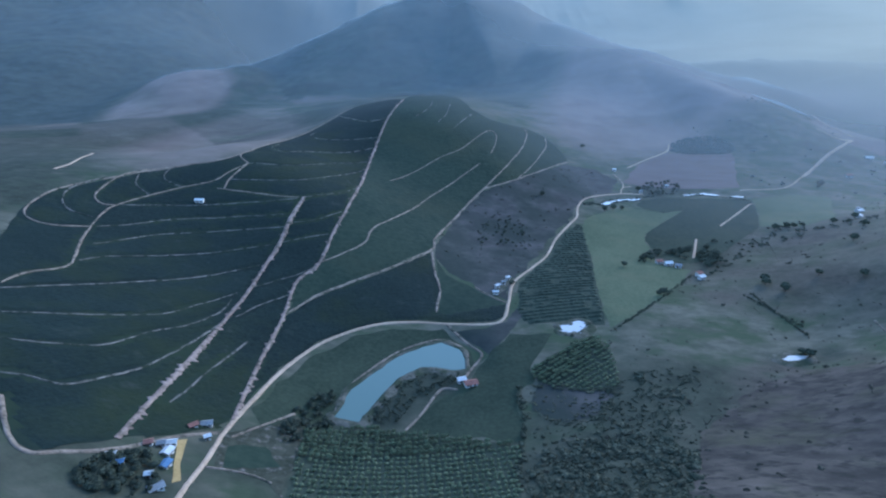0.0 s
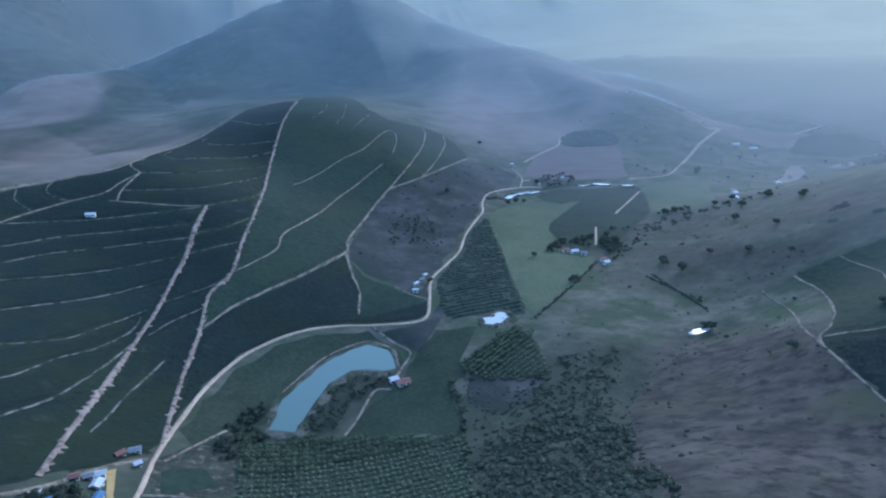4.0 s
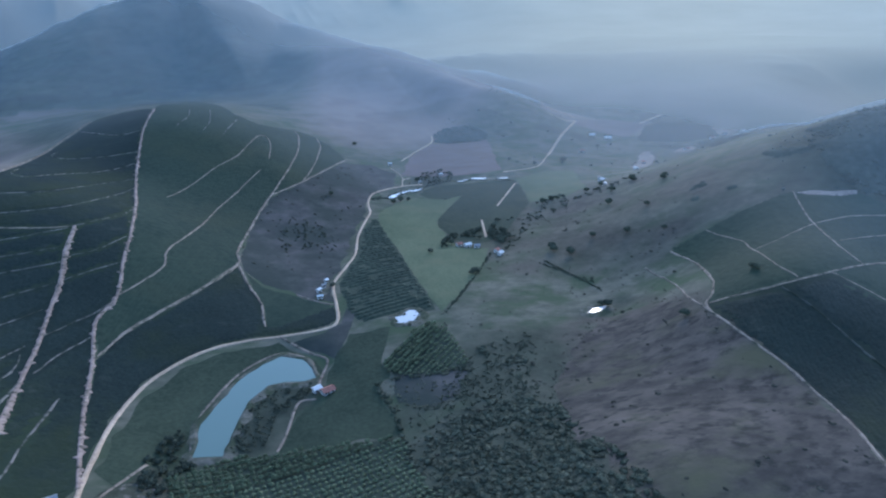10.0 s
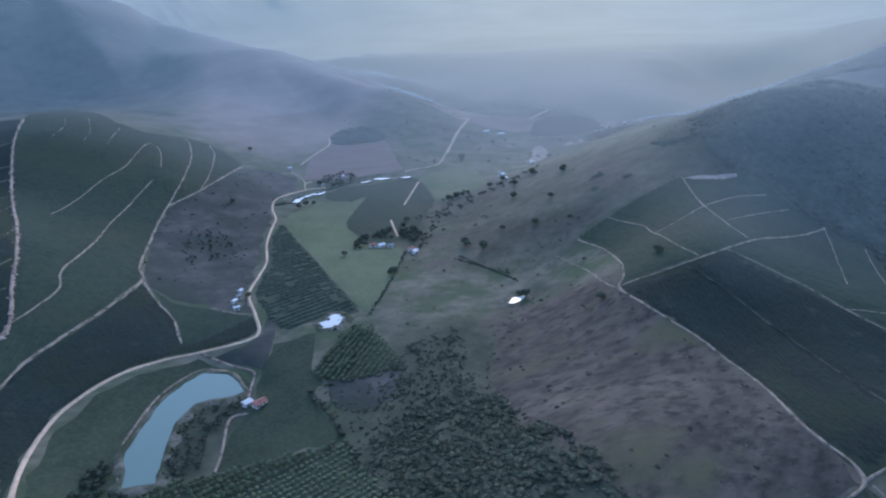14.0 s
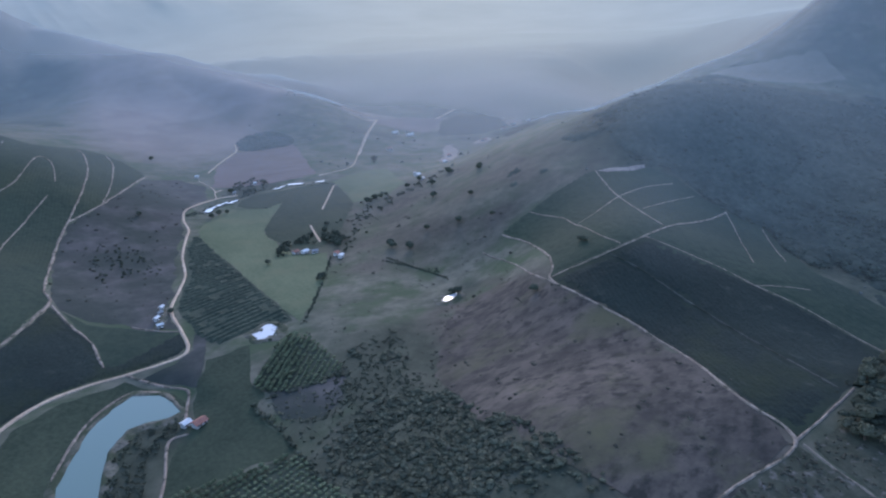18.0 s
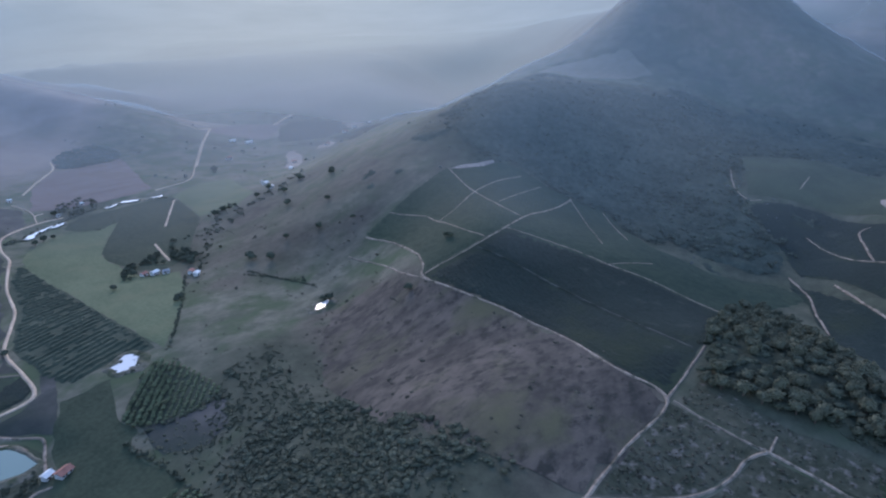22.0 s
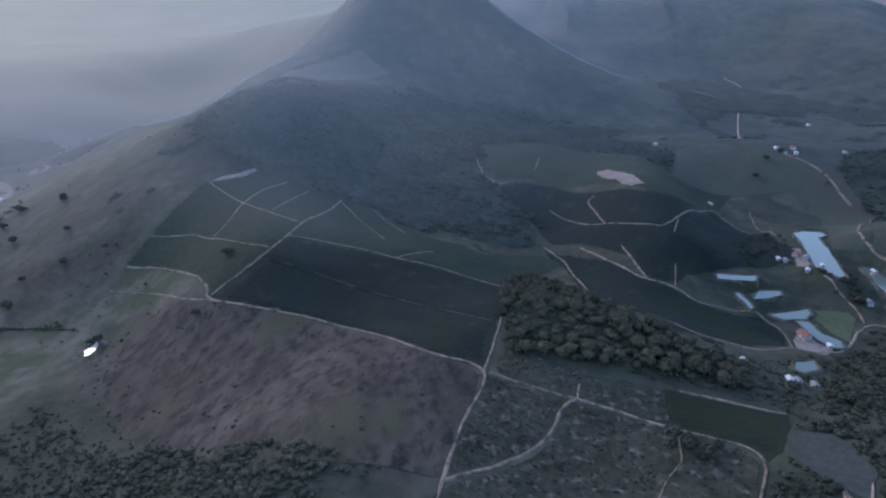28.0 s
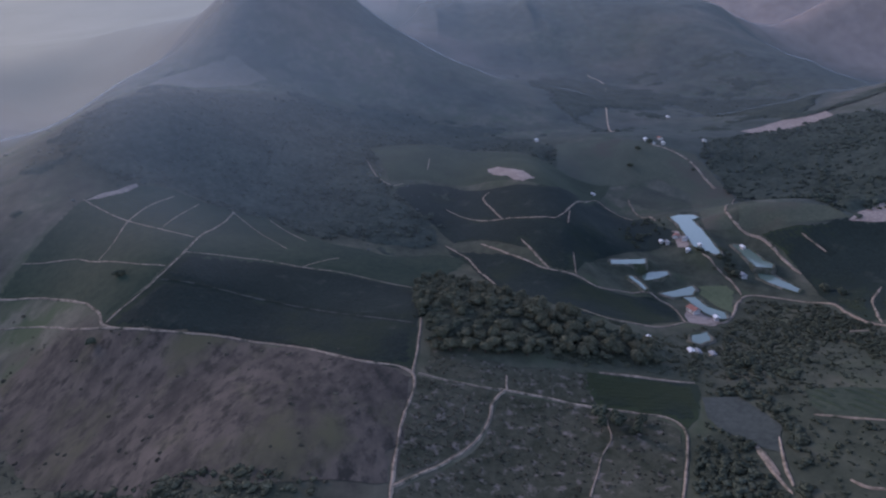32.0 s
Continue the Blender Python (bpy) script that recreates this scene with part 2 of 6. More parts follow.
def ground_mat():
    """Open land: dry and green grass in patches, with woodland, lush damp ground and a pale tone for hill grass and
    painted haze by attributes.
    """
    m = stuff_mat("open_land", (0.058, 0.066, 0.045), (0.165, 0.148, 0.108), 0.016, 0.09, bump=0.8, third=(0.058, 0.078, 0.042), third_at=0.53, third_scale=0.03, stretch=(25, 1.5))
    nt = m.node_tree
    bsdf = nt.nodes["Principled BSDF"]
    base = bsdf.inputs["Base Color"].links[0].from_socket
    fine_bump = bsdf.inputs["Normal"].links[0].from_socket
    co = nt.nodes.new("ShaderNodeTexCoord")

    def noise_tex(scale, detail, rough):
        n = nt.nodes.new("ShaderNodeTexNoise")
        n.inputs["Scale"].default_value, n.inputs["Detail"].default_value, n.inputs["Roughness"].default_value = scale, detail, rough
        nt.links.new(co.outputs["Object"], n.inputs["Vector"])
        return n.outputs["Fac"]

    for key, dark, light, scale in (
        ("dry", (0.040, 0.036, 0.030), (0.116, 0.098, 0.076), 0.06),
        ("lush", (0.027, 0.034, 0.023), (0.070, 0.075, 0.053), 0.09),
        # pale hill grass; also lightens far ground in place of haze
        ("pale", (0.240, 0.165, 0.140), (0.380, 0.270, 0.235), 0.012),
        ("wood", (0.026, 0.038, 0.034), (0.075, 0.090, 0.078), 0.03),
    ):
        at = nt.nodes.new("ShaderNodeAttribute")
        at.attribute_name = key
        r = nt.nodes.new("ShaderNodeMapRange")
        r.inputs["From Min"].default_value, r.inputs["From Max"].default_value = 0.33, 0.67
        nt.links.new(noise_tex(scale, 8, 0.75), r.inputs["Value"])
        tone = nt.nodes.new("ShaderNodeMix")
        tone.data_type = "RGBA"
        tone.inputs[6].default_value, tone.inputs[7].default_value = (*dark, 1), (*light, 1)
        nt.links.new(r.outputs[0], tone.inputs[0])
        x = nt.nodes.new("ShaderNodeMix")
        x.data_type = "RGBA"
        nt.links.new(at.outputs["Fac"], x.inputs[0])
        nt.links.new(base, x.inputs[6])
        nt.links.new(tone.outputs[2], x.inputs[7])
        base = x.outputs[2]
    nt.links.new(base, bsdf.inputs["Base Color"])
    # gullies and tree crowns too fine for the sheet, on the mountains
    b = nt.nodes.new("ShaderNodeBump")
    hill = nt.nodes.new("ShaderNodeAttribute")
    hill.attribute_name = "hill"
    nt.links.new(hill.outputs["Fac"], b.inputs["Strength"])
    b.inputs["Distance"].default_value = 5.0
    nt.links.new(noise_tex(0.016, 5, 0.55), b.inputs["Height"])
    nt.links.new(fine_bump, b.inputs["Normal"])
    nt.links.new(b.outputs[0], bsdf.inputs["Normal"])
    return m


M["ground"] = ground_mat()

# ---- the lie of the land ----
# rounded rises of the land: x, y, height, two radii, turn in degrees
COFFEE_RISES = [
    (-326.4, 572.2, 42.4, 145.5, 213.6, 12.9),
    (193.7, 1098.7, 65.2, 206.5, 290.9, 25.4),
    (-412.2, 172.7, 158.5, 531, 368.2, -30.7),
    (-119.9, 572.8, 49.1, 101.3, 159.8, 26.8),
    (-533, 819.5, 76, 278.5, 1076.4, -34),
    (-211.3, 727.5, 37, 98.9, 170.3, -14.4),
    (-23.6, 873.1, 94.4, 164.3, 288.5, 14),
]
VALLEY_RISES = [
    (286.3, 271, 43.4, 116.2, 63.4, 15.2),
    (331.8, 388.9, 20.2, 85.5, 97.2, 47.8),
    (466.8, 438.2, 87.9, 193.4, 170.1, -6.9),
    (315.7, 184, 45, 106.1, 86.3, 7.2),
    (107.2, 149.4, 39.3, 108.1, 77.9, 17.5),
    (690.1, 315.5, 79.8, 296.1, 163, 22.6),
    (721.7, 477, 51.3, 304.1, 94, 25.6),
    (133.8, 381.1, 35.2, 136.4, 188.6, -4.4),
    (-65.7, 261.6, -18.5, 94.3, 133.1, -8.4),
    (321, 712.1, 25, 232.6, 223.9, 0.5),
]
VALLEY_RISES_EAST = [
    (220.3, 53.7, 44.2, 84.4, 100.5, -11.1),
    (92.5, -146.4, 41.5, 171.7, 173.7, 0.2),
    (576.9, 97.3, 51.6, 208.9, 99.5, -2.7),
    (457.7, -204.3, 35.2, 119.2, 61.6, 66.6),
    (378.5, -39.4, 29.3, 83.8, 141.3, 38.2),
    (518.4, -12.3, 62.6, 158.2, 59.7, -2.1),
    (718.3, -140.9, 53.4, 131.8, 155.2, -10.7),
]
MOUNTAINS = [
    (-505.0, 1385.0, 58.0, 125.0, 170.0, 0.0),
    (-390.0, 1430.0, 48.0, 65.0, 120.0, 0.0),
    (670.7, 1811.4, 80, 703, 226.4, -34.1),
    (-690.0, 1960.0, 70.0, 150.0, 600.0, 14.2),
    (-973.4, 2159.8, 151, 222.6, 909, 10.2),
    (-660.5, 2867.5, 256, 888.7, 250.6, 28.9),
    (1352.3, 393.7, 229.2, 481.6, 285.5, 9.5),
    (2305.1, -234.6, 240.8, 526.2, 706.1, 39.7),
    (1891.5, -615.6, 107.2, 528.4, 241.5, 14.4),
    (555.2, -630.5, 174.6, 975.1, 349.8, -12.1),
    (2434.7, -1563.3, 237.8, 152.6, 437.7, 8.4),
    (2068.7, 2122.9, 60, 834.9, 1442.3, 12),
    (2357.4, 625, 183.2, 1692.3, 558.6, -18.7),
]
SPURS = [
    (670.1, 620.7, 50.5, 190.3, 92.7, 24.1),
    (1124.2, 402, 57.6, 306.6, 98.8, -10.2),
    (1123.5, -81.8, 102.3, 354.1, 393.6, -7.8),
    (2241.5, -821, 116.5, 423.3, 229.1, -1.7),
    (1387.2, 873.9, -187.9, 305, 168.5, 26.6),
    (-381.8, 1920.8, 72.8, 103.8, 210.2, 12.5),
    (-1570, 2870.2, 290, 406, 2223.9, 6.4),
    (758, 3838.9, 220, 1748.2, 700, 4.1),
    (2273.4, 3312.6, 230, 1459.9, 900, -5.1),
    (3683, 2273, 231.5, 968.9, 1865.7, 0.9),
    (3747.4, 722.8, 211.2, 959.2, 1728.6, 0.2),
    (1209.2, -570.1, -48.9, 208.9, 393.1, 21.1),
]
BASE = -61.1
SPURS += [(3300.0, -2150.0, 430.0, 1100.0, 800.0, 0.0), (1480.0, 1880.0, 85.0, 900.0, 360.0, -40.0)]
SPURS += [(3370.0, -1465.0, 190.0, 550.0, 500.0, 0.0), (-560.0, 3750.0, 130.0, 700.0, 350.0, 0.0), (-1000.0, 3600.0, 140.0, 450.0, 350.0, 0.0)]
WATERS, FIELDS, WOODS = {}, {}, {}
WATERS["pond_large"] = (-0.1, [(-55.5, 287.5), (-53.8, 296.2), (-50.5, 312.5), (-41.3, 328.6), (-27.8, 348), (-13.8, 360.2), (-1.3, 366.1), (9.4, 357.6), (12.9, 346.7), (13.2, 335.3), (5.4, 333.4), (-3.7, 336.4), (-13.2, 336.9), (-20, 331.1), (-26.9, 321.7), (-33.6, 307), (-38.6, 293.6), (-43.5, 282.6)])
WATERS["pool"] = (7.6, [(72.5, 368.3), (74, 375.5), (80.5, 377), (83.5, 381), (89.6, 379.8), (92.6, 377.2), (90.5, 372.5), (87.5, 370.5), (84.5, 366.4), (77, 364.6)])
WATERS["hill_pond"] = (6.9, [(194.5, 334.4), (200.8, 338.2), (206, 338.5), (212, 338.6), (209.2, 335.5), (203.5, 333.4), (197.8, 332.6)])
WATERS["river_a"] = (-1.7, [(166, 671), (173, 679), (180, 682), (189, 687), (199, 691), (208, 693), (214, 694), (212, 688), (206, 685), (198, 685), (188, 682), (180, 677), (174, 669), (169, 667)])
WATERS["river_b"] = (-3.2, [(266, 710), (273, 714), (282, 716), (291, 720), (299, 717), (307, 712), (304, 708), (296, 711), (289, 714), (279, 711), (270, 708)])
WATERS["river_c"] = (-3.6, [(318, 708), (325, 709), (333, 707), (330, 704), (321, 704)])
WATERS["lake_a"] = (15.4, [(485, -134.7), (492.5, -145.5), (491.7, -158.7), (483.5, -160.4), (476.3, -151.5), (443.7, -149.3), (385.2, -142.5), (386, -137), (403.8, -126.7), (435.2, -130.8), (462.3, -134.4)])
WATERS["lake_b"] = (9.9, [(422.7, -167.8), (420.6, -174.4), (411.7, -176.9), (385, -176.2), (376.2, -179.6), (368.1, -174.8), (371.7, -164.3), (386.5, -164.8)])
WATERS["lake_c"] = (5.1, [(367.1, -164.1), (373.1, -171.9), (360.7, -176), (338.5, -182.9), (332.5, -177.8), (341.4, -171.1), (352.7, -165), (358.7, -162.8)])
WATERS["lake_d"] = (15.1, [(375.7, -51.1), (376.6, -79), (367.2, -76), (366.4, -49.9)])
WATERS["lake_i"] = (8.1, [(358.6, -72.2), (366.7, -79.3), (367.8, -94), (361.3, -93.2), (354.2, -83.9), (350.1, -71.2)])
WATERS["lake_h"] = (11.1, [(350.6, -59.8), (351.9, -62.9), (328.9, -66.8), (324.9, -64.2)])
WATERS["lake_e"] = (3.7, [(335.7, -79.2), (342.5, -92.6), (348.6, -107.1), (341.7, -107.1), (332.6, -100.6), (329.6, -86.7)])
WATERS["lake_f"] = (3.5, [(328.7, -93.7), (329.3, -101.5), (312.6, -105.1), (302.2, -113.3), (294.7, -111.2), (293.5, -105.1), (302, -99.6), (316.3, -96.4)])
WATERS["lake_g"] = (17.1, [(244.9, -67.6), (247.7, -78.7), (237.5, -76), (233.1, -69), (236.7, -65)])
FIELDS["stony_patch"] = [(34, 433), (41, 448), (48, 463), (54, 462), (46, 442), (37, 426)]
FIELDS["coffee_west"] = [(-255, 336), (-176, 212), (-160, 202), (-148, 198), (-132, 220), (-112, 240), (-100, 260), (-101, 287), (-103, 330), (-102, 378), (-102, 421), (-91, 449), (-87, 494), (-82, 537), (-80, 606), (-81, 714), (-76, 801), (-70, 859), (-57, 952), (-123, 1004), (-147, 936), (-168, 854), (-181, 737), (-200, 631), (-241, 594), (-267, 569), (-284, 534), (-297, 497), (-300, 466), (-292, 433), (-274, 384)]
FIELDS["coffee_crest"] = [(-91, 449), (-87, 494), (-82, 537), (-80, 606), (-81, 714), (-76, 801), (-70, 859), (-57, 952), (-6, 1243), (38, 907), (61, 876), (109, 885), (135, 862), (149, 786), (105, 727), (69, 687), (41, 663), (25, 630), (8, 584), (-7, 533), (-9, 505), (-44, 453), (-100, 385), (-102, 421)]
FIELDS["coffee_foot"] = [(-100, 382), (-86, 406), (-66, 428), (-44, 449), (-24, 475), (-11, 496), (-7, 462), (-3, 436), (-4, 403), (29, 408), (43, 412), (39, 393), (31, 387), (-17, 392), (-39, 388), (-61, 375), (-79, 355), (-92, 323), (-98, 289), (-99, 264), (-101, 286), (-102, 330)]
FIELDS["fallow_slope"] = [(-5, 526), (10, 582), (28, 628), (42, 659), (72, 687), (144, 772), (179, 776), (201, 751), (187, 708), (153, 676), (137, 649), (126, 618), (107, 582), (91, 548), (67, 485), (51, 455), (44, 419), (34, 429), (22, 446), (2, 467), (-7, 489)]
FIELDS["orchard_rows"] = [(56, 452), (71, 479), (101, 556), (118, 586), (132, 598), (124, 521), (113, 449), (103, 377), (96, 377), (93, 383), (83, 383), (72, 380), (60, 379), (49, 391)]
FIELDS["orchard_mid"] = [(50, 325), (68, 343), (91, 360), (97, 340), (92, 303), (65, 303), (51, 310)]
FIELDS["yard"] = [(-113, 233), (-110, 236), (-109, 231), (-105, 217), (-101, 206), (-103, 203), (-107, 216), (-110, 225)]
FIELDS["bank_scrub"] = [(8, 377), (22, 359), (29, 347), (43, 374), (53, 393), (49, 406), (41, 385), (27, 379)]
FIELDS["dark_meadow"] = [(11, 304), (21, 338), (42, 369), (68, 363), (51, 328), (48, 309), (40, 300), (37, 254), (20, 262), (-18, 276), (-1, 309)]
FIELDS["purple_lot"] = [(51, 309), (69, 301), (89, 296), (75, 275), (59, 269), (45, 285)]
FIELDS["garden"] = [(-95, 240), (-80, 248), (-69, 233), (-79, 225), (-92, 224)]
FIELDS["dry_lot"] = [(-98, 248), (-75, 280), (-67, 270), (-65, 239), (-63, 210), (-73, 219), (-93, 223)]
FIELDS["pale_foot"] = [(-530, 1061), (-592, 1279), (-576, 1449), (-509, 1454), (-426, 1308), (-423, 1101)]
FIELDS["clearing"] = [(714, 432), (768, 433), (836, 410), (895, 376), (844, 320), (799, 336), (734, 383)]
FIELDS["pond_slope"] = [(-95, 278), (-81, 334), (-58, 366), (-32, 380), (-1, 381), (16, 355), (17, 334), (-1, 353), (-29, 338), (-48, 307), (-54, 280), (-68, 265), (-83, 258)]
FIELDS["road_triangle"] = [(-7, 488), (2, 462), (23, 440), (41, 416), (38, 397), (19, 394), (-4, 402), (-2, 433)]
FIELDS["west_fields"] = [(-685, 1025), (-507, 1022), (-439, 1072), (-396, 1175), (-353, 1074), (-362, 930), (-369, 776), (-379, 705), (-333, 548), (-335, 485)]
FIELDS["purple_slope"] = [(-338, 723), (-361, 864), (-336, 1024), (-302, 1131), (-233, 1011), (-201, 766), (-223, 636), (-263, 611)]
FIELDS["orchard_near"] = [(-66, 270), (-53, 281), (-18, 274), (20, 260), (36, 251), (33, 232), (30, 204), (29, 172), (-60, 179), (-62, 209), (-65, 239)]
FIELDS["meadow"] = [(136, 610), (150, 630), (166, 646), (189, 664), (210, 656), (222, 653), (248, 660), (214, 619), (191, 589), (182, 565), (182, 547), (174, 520), (174, 495), (195, 481), (171, 442), (127, 390), (104, 370), (109, 425), (124, 521), (130, 590)]
FIELDS["coffee_valley"] = [(183, 548), (183, 565), (192, 589), (215, 619), (250, 661), (225, 655), (203, 672), (233, 699), (262, 700), (294, 698), (332, 692), (320, 645), (300, 598), (258, 552), (222, 512), (195, 500), (180, 520)]
FIELDS["meadow_far"] = [(346, 697), (389, 715), (429, 708), (372, 598), (333, 583), (302, 600), (322, 645), (335, 692)]
FIELDS["plough"] = [(208, 741), (239, 806), (291, 858), (386, 871), (338, 736), (295, 729), (249, 731)]
FIELDS["copse"] = [(299, 880), (320, 910), (345, 928), (378, 924), (393, 900), (386, 875), (345, 864), (308, 862)]
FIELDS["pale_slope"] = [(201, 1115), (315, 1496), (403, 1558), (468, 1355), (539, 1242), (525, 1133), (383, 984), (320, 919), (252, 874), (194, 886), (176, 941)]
FIELDS["coffee_ridge"] = [(224, 261), (234, 272), (259, 254), (296, 246), (302, 219), (304, 172), (302, 123), (299, 101), (223, 93), (170, 95), (183, 125), (204, 160), (217, 196), (220, 232)]
FIELDS["coffee_upper"] = [(291, 369), (321, 369), (356, 364), (394, 359), (424, 330), (435, 306), (432, 282), (433, 256), (298, 247), (261, 255), (233, 271), (244, 280), (265, 303), (287, 339)]
FIELDS["coffee_lee"] = [(298, 247), (433, 256), (440, 225), (382, 168), (378, 123), (400, 84), (381, 62), (350, 78), (303, 101), (305, 173)]
FIELDS["dry_field"] = [(168, 303), (203, 316), (229, 312), (234, 292), (224, 262), (218, 231), (214, 195), (200, 158), (180, 124), (167, 95), (129, 98), (91, 100), (85, 115), (84, 133), (87, 169), (95, 203), (114, 241), (135, 272)]
FIELDS["valley_cut"] = [(499, 687), (547, 731), (585, 775), (604, 790), (612, 782), (589, 748), (548, 700), (510, 672)]
FIELDS["village_cut"] = [(632, 757), (652, 772), (680, 774), (672, 752), (640, 738)]
FIELDS["far_plot"] = [(640, 845), (699, 804), (760, 800), (818, 890), (741, 925), (690, 905)]
FIELDS["village_plot"] = [(700, 792), (781, 780), (775, 735), (700, 690), (650, 700), (690, 750)]
FIELDS["far_tilled"] = [(575, 935), (640, 868), (685, 905), (735, 930), (705, 955), (666, 990), (610, 975)]
FIELDS["bare_crest"] = [(393, 358), (413, 341), (428, 331), (424, 328), (410, 333), (396, 348)]
FIELDS["scrub_corner"] = [(166, 93), (162, 75), (157, 54), (149, 58), (135, 63), (122, 70), (105, 84), (92, 98), (114, 97), (142, 96)]
FIELDS["scrub_corner_low"] = [(155, 53), (151, 36), (146, 19), (141, 9), (133, -13), (123, -18), (85, -4), (70, 12), (63, 107), (84, 98), (103, 80), (117, 68), (136, 60)]
FIELDS["coffee_gully"] = [(169, 14), (166, -12), (160, -37), (150, -36), (132, -27), (125, -20), (136, -15), (140, -5), (145, 11), (158, 14)]
FIELDS["tilled_gully"] = [(192, 86), (182, 67), (174, 49), (172, 22), (168, 12), (148, 13), (154, 35), (159, 53), (163, 71), (170, 89)]
FIELDS["coffee_east"] = [(424, -191), (413, -218), (388, -275), (239, -193), (245, -172), (275, -178), (300, -182), (341, -193), (375, -198), (398, -197)]
FIELDS["meadow_east"] = [(729, -68), (725, -121), (704, -179), (667, -222), (620, -227), (563, -228), (472, -179), (441, -175), (448, -153), (586, -190), (622, -169), (614, -49)]
FIELDS["meadow_strip"] = [(466, -187), (447, -225), (429, -249), (408, -254), (416, -220), (439, -179)]
FIELDS["bare_hill"] = [(800, -332), (825, -397), (820, -455), (774, -441), (762, -381), (759, -337)]
FIELDS["bare_shoulder"] = [(407, -251), (417, -274), (427, -299), (389, -284), (397, -263)]
FIELDS["bare_patch"] = [(582, 29), (578, 20), (535, 2), (508, -10), (500, 3), (556, 28)]
FIELDS["pond_yard"] = [(447, -124), (445, -129), (432, -127), (424, -132), (413, -130), (405, -122), (412, -117), (426, -120), (436, -119)]
FIELDS["red_house_yard"] = [(313, -92), (306, -99), (290, -104), (280, -97), (276, -84), (286, -81), (299, -84)]
FIELDS["scar"] = [(178, 1652), (196, 1640), (222, 1618), (236, 1596), (228, 1592), (208, 1608), (190, 1626)]
FIELDS["lawn"] = [(349, -112), (352, -136), (328, -131), (304, -119), (316, -110), (335, -108)]
FIELDS["grey_field"] = [(148, -35), (145, -50), (130, -53), (118, -55), (99, -47), (104, -42), (120, -33), (130, -31)]
FIELDS["row_field"] = [(144, -78), (139, -93), (130, -107), (105, -91), (116, -74), (127, -72)]
FIELDS["coffee_farm"] = [(414, 76), (372, 59), (343, 52), (312, 42), (259, 6), (251, -13), (262, -48), (279, -74), (303, -79), (318, -70), (313, -28), (325, -13), (336, 8), (370, 29)]
FIELDS["coffee_hill_east"] = [(522, 124), (542, 74), (484, -8), (583, -78), (550, -101), (471, -117), (430, -119), (375, -42), (333, -16), (340, 3), (369, 12), (418, 47), (425, 71), (458, 85)]
FIELDS["upper_meadow"] = [(664, 162), (730, 94), (693, 17), (626, -61), (620, -112), (489, -35), (491, -9), (537, 35), (552, 91), (541, 131)]
WOODS["wood"] = [(301, 97), (350, 76), (301, 47), (249, 23), (230, -2), (213, -25), (181, -28), (179, -5), (181, 18), (182, 44), (185, 68), (198, 89)]
WOODS["scrub"] = [(45, 268), (71, 283), (95, 309), (113, 318), (141, 322), (147, 310), (120, 258), (100, 210), (94, 175), (91, 150), (81, 124), (7, 177), (37, 241)]
WOODS["farm_green"] = [(401, -40), (544, -163), (403, -193), (311, -168), (286, -108), (288, -38)]
WOODS["low_green"] = [(203, 21), (299, -178), (230, -176), (77, -76), (91, -18), (163, -39), (176, 22)]
WOODS["foot_wood"] = [(780, 218), (866, 174), (860, 58), (741, -60), (656, -53), (636, -28), (705, 18), (707, 129), (663, 193)]
WOODS["east_foot"] = [(1517, -134), (1619, -299), (1410, -439), (1247, -666), (830, -442), (918, -390), (1316, -432), (1039, -207), (941, -116)]
WOODS["gully_wood"] = [(498, 229), (558, 208), (661, 212), (651, 172), (531, 136), (497, 101), (454, 76), (415, 75), (404, 98), (406, 146), (440, 194)]
WOODS["dark_hill"] = [(-950, 1461), (-929, 1707), (-837, 1880), (-575, 1292), (-538, 1066), (-706, 1060)]
WOODS["brown_slope"] = [(186, 506), (322, 618), (402, 576), (426, 465), (471, 431), (405, 366), (358, 376), (298, 381), (266, 383), (234, 409), (187, 436)]
WOODS["mountain_wood"] = [(491, 432), (582, 415), (701, 375), (775, 293), (827, 209), (696, 91), (562, 143), (523, 127), (429, 155), (342, 187), (364, 234), (423, 305), (427, 348)]
WOODS["hill_wood"] = [(689, -236), (761, -322), (762, -381), (764, -439), (685, -460), (428, -318), (416, -265), (433, -246), (560, -227), (619, -228)]
WOODS["north_face"] = [(-340, 1420), (-210, 1700), (-90, 1760), (30, 1790), (190, 1640), (215, 1420), (185, 1200), (150, 1090), (60, 1090), (-60, 1210), (-200, 1310)]
WOODS["far_valley"] = [(330, 820), (600, 640), (900, 760), (1300, 1000), (1200, 1500), (700, 1400), (420, 1060)]
WOODS["bank"] = [(5, 336), (10, 332), (2, 313), (-14, 306), (-24, 284), (-42, 284), (-31, 309), (-25, 322), (-17, 337)]
WOODS["west_bank"] = [(-78, 277), (-68, 303), (-60, 311), (-57, 284), (-53, 281), (-66, 270), (-67, 254), (-75, 256)]
WOODS["yard_trees"] = [(-128, 212), (-118, 217), (-105, 200), (-115, 185), (-131, 188)]
WOODS["farm_trees"] = [(295, -113), (321, -139), (306, -159), (283, -172), (199, -113), (140, -72), (145, -58), (180, -58)]
WOODS["valley_trees"] = [(154, -44), (150, -60), (108, -58), (73, -41), (83, -10), (121, -21), (109, -33)]
WOODS["lake_trees"] = [(411, -129), (404, -144), (376, -151), (355, -138), (369, -131), (390, -127)]
WOODS["yard_grove"] = [(474, -87), (485, -121), (451, -119), (439, -102), (403, -82), (394, -64)]
WOODS["roadside_trees"] = [(275, -157), (272, -176), (219, -164), (164, -125), (201, -132), (224, -127)]
